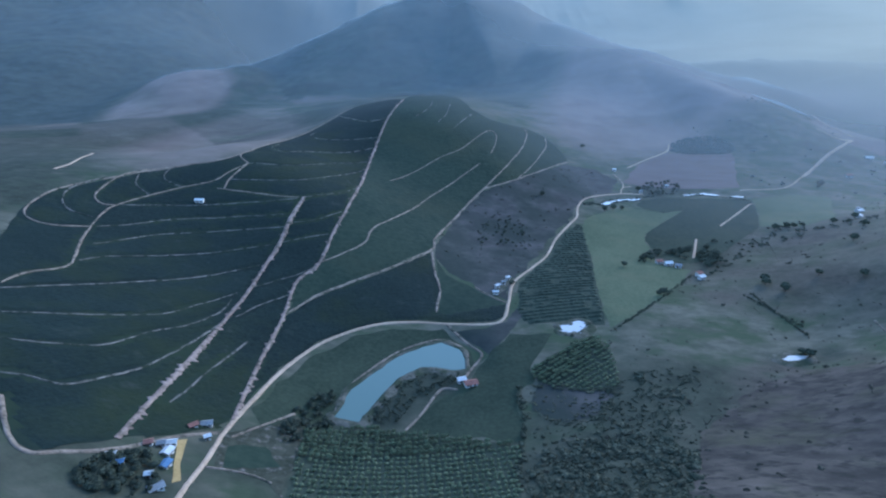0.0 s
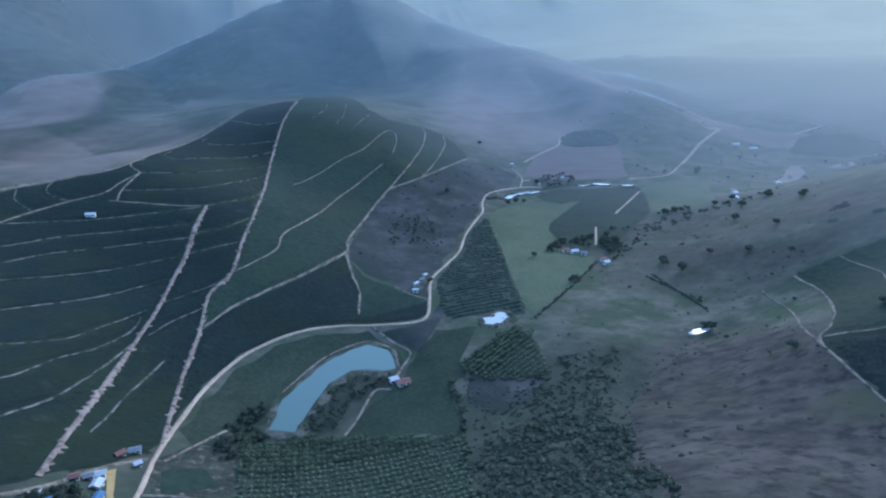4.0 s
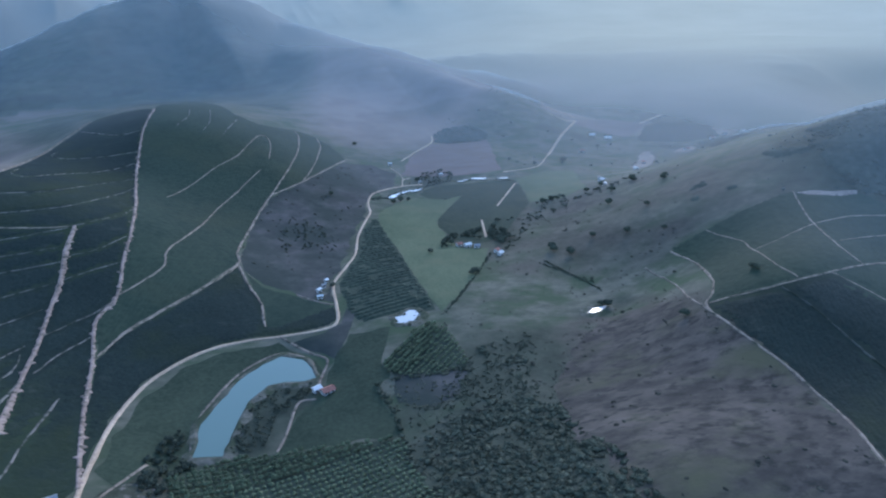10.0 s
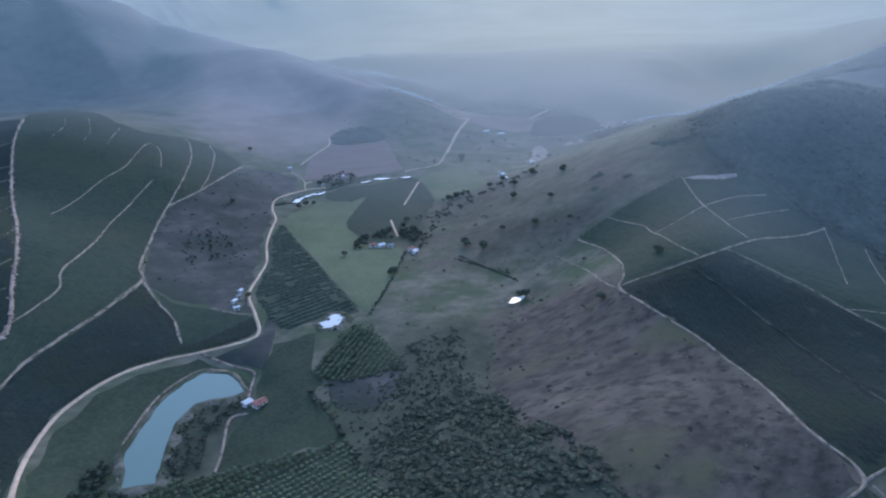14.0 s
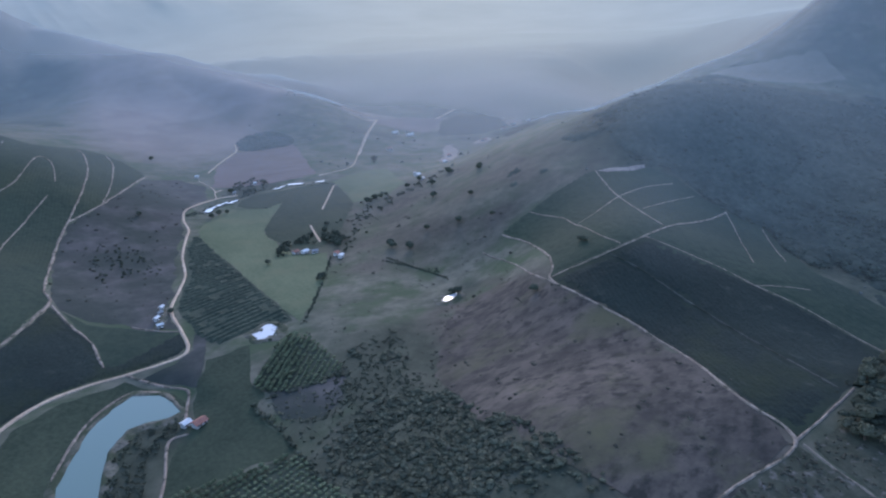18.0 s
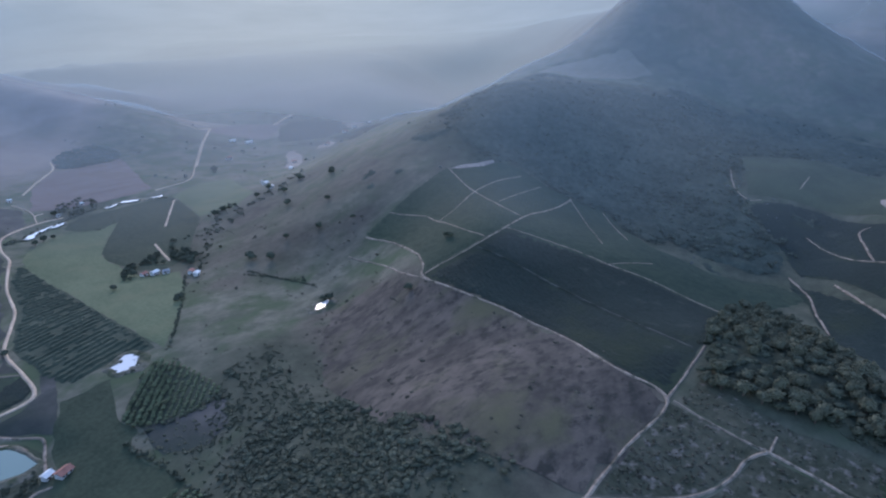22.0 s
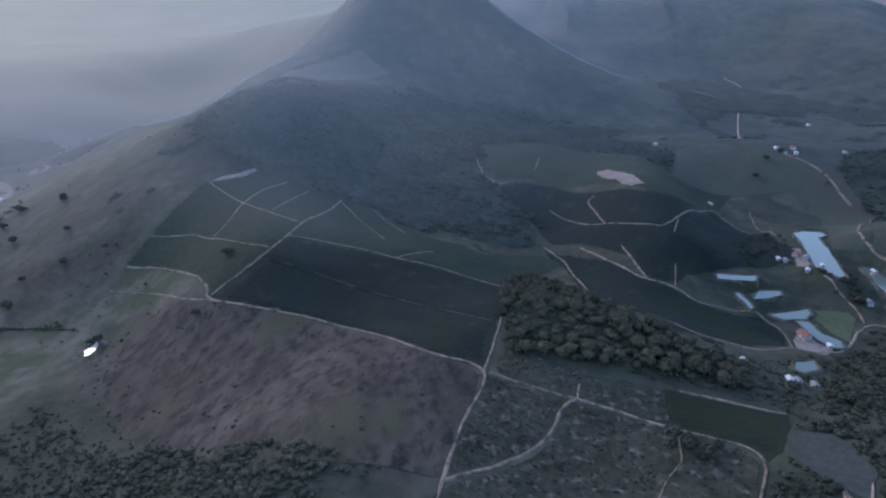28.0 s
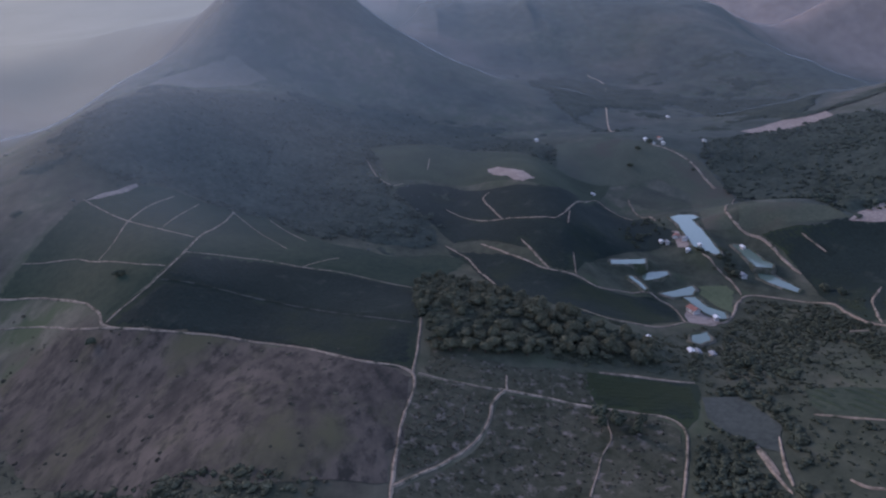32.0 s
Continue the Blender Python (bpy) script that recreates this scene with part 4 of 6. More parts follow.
def field(name, key, material, label, category="field", corner=0, rag=1.0):
    """A plot of land laid over the ground sheet, cut along the sheet's own cells."""
    ring = smooth_ring(FIELDS[key], corner) if corner else edge_ring(FIELDS[key], 3.0, rag, len(key))
    turn_area = np.sum(ring[:, 0] * np.roll(ring[:, 1], -1) - np.roll(ring[:, 0], -1) * ring[:, 1])
    ring = ring if turn_area > 0 else ring[::-1]
    i0, i1 = np.searchsorted(gx, ring[:, 0].min()) - 1, np.searchsorted(gx, ring[:, 0].max())
    j0, j1 = np.searchsorted(gy, ring[:, 1].min()) - 1, np.searchsorted(gy, ring[:, 1].max())
    poly = [tuple(p) for p in ring]
    sub_x, sub_y = np.meshgrid(gx[i0:i1 + 1], gy[j0:j1 + 1])
    ins = inside(ring, sub_x, sub_y)
    ids, verts, faces = {}, [], []
    lift_count[0] += 1
    lift = 0.07 + 0.0045 * lift_count[0]

    def vid(p):
        q = (round(p[0], 2), round(p[1], 2))
        if q not in ids:
            ids[q] = len(verts)
            verts.append(q)
        return ids[q]

    crossing = np.zeros(ins.shape, bool)
    for (ax, ay), (bx, by) in zip(ring, np.roll(ring, -1, axis=0)):
        for t in np.linspace(0, 1, 2 + int(math.hypot(bx - ax, by - ay) / 0.4)):
            px, py = ax + t * (bx - ax), ay + t * (by - ay)
            crossing[min(max(np.searchsorted(gy, py) - 1 - j0, 0), ins.shape[0] - 1), min(max(np.searchsorted(gx, px) - 1 - i0, 0), ins.shape[1] - 1)] = True
    mixed = ins[:-1, :-1].astype(int) + ins[1:, :-1] + ins[:-1, 1:] + ins[1:, 1:]
    crossing[:-1, :-1] |= (mixed > 0) & (mixed < 4)
    for j in range(ins.shape[0] - 1):
        for i in range(ins.shape[1] - 1):
            c = (gx[i0 + i], gx[i0 + i + 1], gy[j0 + j], gy[j0 + j + 1])
            if crossing[j, i]:
                part_poly = clip_cell(poly, *c)
                loop = []
                for p in part_poly:
                    v = vid(p)
                    if not loop or (v != loop[-1] and v != loop[0] and v not in loop):
                        loop.append(v)
                if len(loop) >= 3:
                    faces.append(loop)
            elif ins[j, i]:
                faces.append([vid((c[0], c[2])), vid((c[1], c[2])), vid((c[1], c[3])), vid((c[0], c[3]))])
    v = np.array(verts)
    z = ground_z(v[:, 0], v[:, 1]) + lift + 0.0009 * np.maximum(0, reach_of(v[:, 0], v[:, 1]) - 500)
    ob = sheet(name, np.c_[v, z], faces, material)
    return tagged(ob, label, category, kind="structure")


def reach_of(x, y):
    return np.hypot(x - 180, y - 350)


# ---- roads ----
MASK_X0, MASK_Y0, MASK_STEP = -500.0, -400.0, 2.0
road_mask = np.zeros((800, 750), bool)
road_count = [0]
ROAD_KIND = {
    "main": ("dirt_road", "road", "pale sandy dirt road winding through the valley"),
    "branch": ("lane", "track", "narrow pale dirt lane to the farm buildings"),
    "coffee": ("plantation_road", "red_road", "worn reddish dirt road straight up the coffee hill"),
    "track": ("plantation_track", "track", "pale dirt track across the coffee plantation"),
    "contour": ("contour_track", "contour", "thin half-grown track along the coffee hill"),
    "faint": ("row_gap", "faint", "faint overgrown gap between the coffee rows"),
    "valley": ("valley_road", "road", "pale dirt road along the valley floor"),
    "ridge": ("ridge_track", "track", "pale dirt track between fields on the ridge"),
    "farm": ("farm_track", "track", "pale dirt track by the fish ponds"),
    "far": ("distant_road", "road", "pale dirt road on the far hillside"),
}


def road(kind, width, points):
    """A worn strip of earth laid over ground and fields, with ragged edges."""
    if len(points) < 2:
        return
    name, mat_key, label = ROAD_KIND[kind]
    line = smooth_ring(points, 0.8 if kind == "coffee" else 1.4, closed=False)
    way = np.gradient(line, axis=0)
    way /= np.linalg.norm(way, axis=1)[:, None] + 1e-9
    side = np.c_[-way[:, 1], way[:, 0]]
    road_count[0] += 1
    rag = {"coffee": 0.15, "contour": 0.55, "faint": 0.7, "track": 0.55, "ridge": 0.4, "farm": 0.45, "branch": 0.3}.get(kind, 0.18)
    if kind in ("contour", "track", "farm", "ridge"):
        line = line + side * (0.35 * patchy(line[:, 0], line[:, 1], 7, road_count[0]))[:, None]
    half = width / 2 * {"contour": 0.5, "track": 0.55, "coffee": 0.64, "main": 0.48, "branch": 0.46, "ridge": 0.44, "faint": 0.5, "farm": 0.55}.get(kind, 0.62)
    k = road_count[0]
    wl, wr = [half * (1 + rag * patchy(line[:, 0], line[:, 1], 3.0, k + n) + rag * patchy(line[:, 0], line[:, 1], 17, k + n + 9)) for n in (0, 40)]
    if kind == "coffee":
        fray = np.clip(0.8 * patchy(line[:, 0], line[:, 1], 1.3, k + 70) + 0.8 * patchy(line[:, 0], line[:, 1], 31, k + 71), 0, 1)
        wl, wr = wl * 0.75 + 1.4 * fray, wr * 0.75
        ends, k = random.Random(road_count[0]), 6
        while k < len(line) - 8:
            side_w = wl if ends.random() < 0.6 else wr
            side_w[k:k + 3] += ends.uniform(0.4, 2.2) * np.array((0.7, 1.0, 0.5))
            k += ends.randrange(5, 16)
    if kind in ("contour", "track", "farm"):
        steps = np.arange(len(line))
        taper = np.clip(0.35 + np.minimum(steps, steps[::-1]) / 7.0, 0, 1)
        wl, wr = wl * taper, wr * taper
    lift = 0.36 + 0.008 * (road_count[0] % 12)
    rows = []
    for offset, drop in ((-(wl + 0.25), 0.45), (-wl, 0), (0 * wl, -0.04), (wr, 0), (wr + 0.25, 0.45)):
        p = line + side * offset[:, None]
        rows.append(np.c_[p, ground_z(p[:, 0], p[:, 1]) + lift - drop + 0.0014 * np.maximum(0, reach_of(p[:, 0], p[:, 1]) - 450)])
    n = len(line)
    faces = []
    for k in range(4):
        for j in range(n - 1):
            faces.append((k * n + j, k * n + j + 1, (k + 1) * n + j + 1, (k + 1) * n + j))
    ob = sheet(name, np.concatenate(rows), faces, M[mat_key])
    tagged(ob, label, "road", kind="structure")
    r = max(1.6, half + 0.8)
    for px, py in smooth_ring(points, 1.5, closed=False):
        i0, i1 = int((px - r - MASK_X0) / MASK_STEP), int((px + r - MASK_X0) / MASK_STEP) + 1
        j0, j1 = int((py - r - MASK_Y0) / MASK_STEP), int((py + r - MASK_Y0) / MASK_STEP) + 1
        if 0 <= i0 and i1 < road_mask.shape[1] and 0 <= j0 and j1 < road_mask.shape[0]:
            road_mask[j0:j1, i0:i1] = True


def on_road(x, y):
    i = np.clip(((np.asarray(x) - MASK_X0) / MASK_STEP).astype(int), 0, road_mask.shape[1] - 1)
    j = np.clip(((np.asarray(y) - MASK_Y0) / MASK_STEP).astype(int), 0, road_mask.shape[0] - 1)
    return road_mask[j, i]


# ---- water ----
def water(name, key, material, label, wide=5.0):
    ring, level = RING[key], LEVEL[key]
    bm = bmesh.new()
    vs = [bm.verts.new((x, y, level)) for x, y in ring]
    bm.faces.new(vs)
    bmesh.ops.triangulate(bm, faces=bm.faces[:])
    me = bpy.data.meshes.new(name)
    bm.to_mesh(me)
    me.materials.append(material)
    ob = tagged(new(name, me), label, "water", kind="structure")
    nxt, prv = np.roll(ring, -1, axis=0), np.roll(ring, 1, axis=0)
    way = nxt - prv
    way /= np.linalg.norm(way, axis=1)[:, None] + 1e-9
    area = 0.5 * np.sum(ring[:, 0] * nxt[:, 1] - nxt[:, 0] * ring[:, 1])
    out = np.c_[way[:, 1], -way[:, 0]] * (1 if area > 0 else -1)
    wob = 1 + 0.5 * patchy(ring[:, 0], ring[:, 1], 6, 3)
    rows = []
    for away, up in ((-0.6, -0.5), (0.5, 0.15), (1.6, 0.45), (wide, None)):
        p = ring + out * (away * (wob if away > 1 else 1 + 0 * wob))[:, None]
        z = level + up if up is not None else ground_z(p[:, 0], p[:, 1]) - 0.05
        rows.append(np.c_[p, z + 0 * p[:, 0]])
    n = len(ring)
    faces = [(k * n + j, k * n + (j + 1) % n, (k + 1) * n + (j + 1) % n, (k + 1) * n + j) for k in range(3) for j in range(n)]
    bank = sheet("pond_bank", np.concatenate(rows), faces, M["bank"])
    tagged(bank, "worn earth bank round the water", "bank", kind="structure")
    return ob


# ---- plants ----
def clump_mesh(seed, count, radius, tall, low, size, name, material, coarse=False):
    """A crown: many small faceted leaf clumps set through an uneven, gappy volume."""
    rng = random.Random(seed)
    verts, faces = crown_arrays(rng, count, radius, tall, low, size, coarse)
    me = bpy.data.meshes.new(name)
    me.from_pydata(verts.tolist(), [], faces.tolist())
    me.materials.append(material)
    me.shade_smooth()
    add_tone(me, np.full(len(verts), rng.uniform(0.25, 0.75)))
    return me


def ico(level):
    bm = bmesh.new()
    bmesh.ops.create_icosphere(bm, subdivisions=level, radius=1)
    v = np.array([p.co[:] for p in bm.verts])
    f = np.array([[p.index for p in q.verts] for q in bm.faces])
    bm.free()
    return v, f


ICO_V, ICO_F = ico(1)
BALL_V, BALL_F = ico(2)
OCTA_V = np.array([(1, 0, 0), (-1, 0, 0), (0, 1, 0), (0, -1, 0), (0, 0, 1), (0, 0, -1)], float)
OCTA_F = np.array([(0, 2, 4), (2, 1, 4), (1, 3, 4), (3, 0, 4), (2, 0, 5), (1, 2, 5), (3, 1, 5), (0, 3, 5)])


def crown_arrays(rng, count, radius, tall, low, size, coarse=False):
    """A rounded, lobed mass of leaves with smaller clumps breaking its outline."""
    cv, cf = (ICO_V, ICO_F) if coarse and count < 7 else (BALL_V, BALL_F)
    bv, bf = (OCTA_V, OCTA_F) if coarse else (ICO_V, ICO_F)
    lobes = []
    for _ in range(6):
        az, up = rng.uniform(0, 2 * math.pi), rng.uniform(-0.2, 1)
        flat = math.sqrt(1 - up * up)
        lobes.append((np.array((flat * math.cos(az), flat * math.sin(az), up)), rng.uniform(0.10, 0.36)))
    stretch = np.array((radius * rng.uniform(0.8, 1.1), radius * rng.uniform(0.8, 1.1), tall * 0.5))
    middle = np.array((0, 0, low + tall * 0.5))

    def swell(n):
        return 0.66 + sum(a * np.exp(-5.0 * (1 - n @ d)) for d, a in lobes)

    core = cv * (0.86 * swell(cv) * np.array([rng.uniform(0.88, 1.1) for _ in cv]))[:, None] * stretch + middle
    core[:, 2] = np.maximum(core[:, 2], low * 0.5)
    verts, faces = [core], [cf]
    base = len(cv)
    for k in range(count):
        az, up = rng.uniform(0, 2 * math.pi), rng.uniform(-0.3, 1)
        flat = math.sqrt(1 - up * up)
        n = np.array((flat * math.cos(az), flat * math.sin(az), up))
        centre = n * swell(n) * stretch * rng.uniform(0.78, 1.04) + middle
        r = size * rng.uniform(0.55, 1.15)
        jitter = np.array([[rng.uniform(0.75, 1.25) for _ in range(3)] for _ in bv])
        turn = np.array(Euler((rng.uniform(0, 3), rng.uniform(0, 3), rng.uniform(0, 3))).to_matrix())
        faces.append(bf + base)
        base += len(bv)
        verts.append((bv * jitter * (r, r, r * 0.8)) @ turn.T + centre)
    return np.concatenate(verts), np.concatenate(faces)


def add_tone(me, tones):
    """How light each crown's leaves are, from 0 to 1."""
    at = me.attributes.new("tone", "FLOAT", "POINT")
    at.data.foreach_set("value", np.asarray(tones, np.float32))


def trunk_mesh(seed, height, girth, name="trunk"):
    """A tapered trunk with a few rising limbs."""
    rng = random.Random(seed)
    bm = bmesh.new()

    def limb(a, b, ra, rb):
        a, b = Vector(a), Vector(b)
        rot = (b - a).to_track_quat("Z", "Y").to_matrix().to_4x4()
        m = Matrix.Translation((a + b) / 2) @ rot
        bmesh.ops.create_cone(bm, cap_ends=True, segments=6, radius1=ra, radius2=rb, depth=(b - a).length, matrix=m)

    top = (rng.uniform(-0.3, 0.3), rng.uniform(-0.3, 0.3), height)
    limb((0, 0, -0.4), top, girth, girth * 0.55)
    for k in range(4):
        az = k * 1.57 + rng.uniform(-0.4, 0.4)
        limb((top[0] * 0.7, top[1] * 0.7, height * 0.7), (math.cos(az) * height * 0.45, math.sin(az) * height * 0.45, height * rng.uniform(1.2, 1.5)), girth * 0.45, girth * 0.15)
    me = bpy.data.meshes.new(name)
    bm.to_mesh(me)
    me.materials.append(M["bark"])
    return me


def tree_kind(seed, radius, tall, low, size, count, leaf, coarse=False):
    return trunk_mesh(seed, low + tall * 0.3, 0.09 * radius + 0.05), clump_mesh(seed, count, radius, tall, low, size, "crown", leaf, coarse)


def plant_tree(meshes, x, y, scale, turn, name, label, group="", category="tree"):
    base = tagged(new(name), label, category, group)
    base.matrix_world = pose(x, y, float(ground_z(x, y)) - 0.05, 0, 0, turn) @ Matrix.Diagonal((scale, scale, scale, 1))
    for part_name, me in zip(("trunk", "crown"), meshes):
        p = new(part_name, me)
        p.parent = base
    return base


def tree_stand(kinds, places, sizes, name, label, group, seed):
    """Trees that can be told apart, each a thing of its own."""
    r = random.Random(seed)
    for (x, y), size in zip(places, sizes):
        plant_tree(kinds[r.randrange(len(kinds))], float(x), float(y), float(size), r.uniform(0, 360), name, label, group)


def scatter(ring, count, seed, clear=True, keep=None):
    """Random places inside a ring, off the roads and waters."""
    rng = np.random.RandomState(seed)
    ring = smooth_ring(ring, 8)
    lo, hi = ring.min(0), ring.max(0)
    out = np.zeros((0, 2))
    for _ in range(8):
        p = rng.uniform(lo, hi, (count * 3, 2))
        ok = inside(ring, p[:, 0], p[:, 1])
        if clear:
            ok &= ~on_road(p[:, 0], p[:, 1])
        if keep is not None:
            ok &= keep(p[:, 0], p[:, 1], rng)
        out = np.concatenate([out, p[ok]])
        if len(out) >= count:
            break
    out = out[:count]
    for key in WATERS:
        near = inside(RING[key], out[:, 0], out[:, 1]) | (off_ring(RING[key], out[:, 0], out[:, 1]) < 1.5) if len(out) else np.zeros(0, bool)
        out = out[~near]
    return out


def thicket(name, places, sizes, material, label, category="trees", seed=1, clumps=9, coarse=False, tall=0.9, lump=0.42):
    """Woodland or scrub that nobody could count: many small crowns joined into one mesh."""
    rng = random.Random(seed)
    kinds = [crown_arrays(rng, clumps, 1.0, 1.0 * tall, 0.15, lump, coarse) for _ in range(6)]
    vs, fs, base, tones = [], [], 0, []
    zs = ground_z(places[:, 0], places[:, 1])
    for k, ((x, y), s) in enumerate(zip(places, sizes)):
        v, f = kinds[k % 6]
        a = rng.uniform(0, 6.28)
        c, d = math.cos(a) * s, math.sin(a) * s
        w = np.empty_like(v)
        w[:, 0], w[:, 1], w[:, 2] = x + c * v[:, 0] - d * v[:, 1], y + d * v[:, 0] + c * v[:, 1], zs[k] - 0.1 * s + v[:, 2] * s * rng.uniform(0.8, 1.25)
        vs.append(w)
        fs.append(f + base)
        base += len(v)
        tones.append(np.full(len(v), rng.random()))
    ob = sheet(name, np.concatenate(vs), np.concatenate(fs), material, smooth=True)
    add_tone(ob.data, np.concatenate(tones))
    return tagged(ob, label, category, kind="stuff")


def canopy(key, cell, height, material, label):
    """A closed forest canopy: one uneven leafy roof with rounded crowns and hollows, sinking to the ground at its ragged edge."""
    ring = smooth_ring(WOODS[key], 10)
    lo, hi = ring.min(0), ring.max(0)
    X, Y = np.meshgrid(np.arange(lo[0], hi[0], cell), np.arange(lo[1], hi[1], cell))
    r = np.random.RandomState(len(key))
    X, Y = X + r.uniform(-0.3, 0.3, X.shape) * cell, Y + r.uniform(-0.3, 0.3, X.shape) * cell
    deep = np.where(inside(ring, X, Y), off_ring(ring, X, Y), -1.0)
    deep = deep - 5 - 14 * patchy(X, Y, 37, 61) - 7 * patchy(X, Y, 13, 62)
    for other in ("coffee_upper", "coffee_lee", "upper_meadow", "coffee_farm", "meadow_east", "meadow_strip", "clearing"):
        plot = edge_ring(FIELDS[other], 8)
        deep = np.minimum(deep, np.where(inside(plot, X, Y), -9.0, off_ring(plot, X, Y) - 3))
    knobs = 0.5 * np.abs(patchy(X, Y, 11, 63)) + 0.3 * np.abs(patchy(X, Y, 6.5, 64)) + 0.35 * patchy(X, Y, 45, 65)
    rise = np.clip(deep / 9, 0, 1)
    Z = ground_z(X, Y) - 0.6 + height * rise ** 0.5 * (0.45 + 0.75 * knobs) + 0.35 * height * (rise > 0) * r.uniform(-0.5, 0.5, X.shape)
    ok = (deep > -cell) & ~on_road(X, Y)
    ids = np.arange(X.size).reshape(X.shape)
    full = ok[:-1, :-1] & ok[1:, :-1] & ok[:-1, 1:] & ok[1:, 1:]
    faces = np.stack([ids[:-1, :-1][full], ids[:-1, 1:][full], ids[1:, 1:][full], ids[1:, :-1][full]], 1)
    used, faces = np.unique(faces, return_inverse=True)
    v = np.stack([X.ravel(), Y.ravel(), Z.ravel()], 1)[used]
    ob = sheet("forest_canopy", v, faces.reshape(-1, 4), material)
    return tagged(ob, label, "forest", kind="stuff")


BARE = [edge_ring(FIELDS[k], 3.0) for k in ("bare_crest", "bare_hill", "bare_shoulder", "bare_patch")]


def hedge_rows(name, key, angle, spacing, height, width, material, label, seed, gap=0.04, bend=3.0, step=3.0):
    """Planted rows: low ragged hedges that follow one heading across a field, with gaps and the tracks left free."""
    rng = np.random.RandomState(seed)
    ring = smooth_ring(FIELDS[key], 6)
    c, s = math.cos(radians(angle)), math.sin(radians(angle))
    u, v = ring[:, 0] * c + ring[:, 1] * s, -ring[:, 0] * s + ring[:, 1] * c
    verts, faces = [], []
    count, foot = 0, 0.7 if height < 0.5 else 0.15
    for row in np.arange(v.min(), v.max(), spacing):
        a = np.arange(u.min(), u.max(), step)
        b = row + bend * np.sin(a / 60.0 + seed) + 0.15 * rng.randn(len(a))
        x, y = a * c - b * s, a * s + b * c
        ok = inside(ring, x, y) & ~on_road(x, y) & ~np.any([inside(b, x, y) for b in BARE], axis=0) & (rng.rand(len(a)) > gap)
        h, w = height * rng.uniform(0.7, 1.25, len(a)), width * rng.uniform(0.7, 1.2, len(a)) / 2
        h[~(ok & np.roll(ok, 1) & np.roll(ok, -1))] = 0.12
        across = [(x - s * w * q, y + c * w * q) for q in (-1, -0.45, 0.45, 1)]
        zs = [ground_z(*p) + h * f for p, f in zip(across, (foot, 0.95, 1.0, foot))]
        for k in np.flatnonzero(ok[:-1] & ok[1:]):
            for j in (k, k + 1):
                verts += [(px[j], py[j], pz[j]) for (px, py), pz in zip(across, zs)]
            o = count * 8
            faces += [(o, o + 4, o + 5, o + 1), (o + 1, o + 5, o + 6, o + 2), (o + 2, o + 6, o + 7, o + 3)]
            count += 1
    ob = sheet(name, np.array(verts), faces, material, smooth=height < 0.5)
    return tagged(ob, label, "crop rows", kind="stuff")


# ---- buildings ----
def part(name, bm, material, parent, label=""):
    me = bpy.data.meshes.new(name)
    bm.to_mesh(me)
    bm.free()
    me.materials.append(material)
    ob = new(name, me)
    ob.parent = parent
    return tagged(ob, label)


def box(w, d, h, x=0, y=0, z=0, bevel=0.0):
    bm = bmesh.new()
    bmesh.ops.create_cube(bm, size=1, matrix=Matrix.Translation((x, y, z + h / 2)) @ Matrix.Diagonal((w, d, h, 1)))
    if bevel:
        bmesh.ops.bevel(bm, geom=bm.edges[:], offset=bevel, segments=1, affect="EDGES")
    return bm


def gable_roof(w, d, h, rise, eave, thick=0.14):
    """Two roof slopes with thickness and overhang, ridge along x."""
    bm = bmesh.new()
    W, D = w / 2 + eave, d / 2 + eave
    low = h - rise * eave / (d / 2)
    prof = [(-D, low), (0, h + rise), (D, low), (D, low + thick), (0, h + rise + thick * 1.2), (-D, low + thick)]
    a = [bm.verts.new((-W, y, z)) for y, z in prof]
    b = [bm.verts.new((W, y, z)) for y, z in prof]
    for k in range(6):
        bm.faces.new((a[k], a[(k + 1) % 6], b[(k + 1) % 6], b[k]))
    bm.faces.new(a[::-1])
    bm.faces.new(b)
    bmesh.ops.recalc_face_normals(bm, faces=bm.faces[:])
    return bm


def gable_walls(w, d, h, rise):
    bm = bmesh.new()
    prof = [(-d / 2, -0.8), (d / 2, -0.8), (d / 2, h), (0, h + rise), (-d / 2, h)]
    a = [bm.verts.new((-w / 2, y, z)) for y, z in prof]
    b = [bm.verts.new((w / 2, y, z)) for y, z in prof]
    for k in range(5):
        bm.faces.new((a[k], a[(k + 1) % 5], b[(k + 1) % 5], b[k]))
    bm.faces.new(a[::-1])
    bm.faces.new(b)
    bmesh.ops.recalc_face_normals(bm, faces=bm.faces[:])
    return bm


ROOF_WORDS = {"white": "white metal", "red": "red clay-tile", "grey": "grey fibre-cement", "blue": "blue metal"}


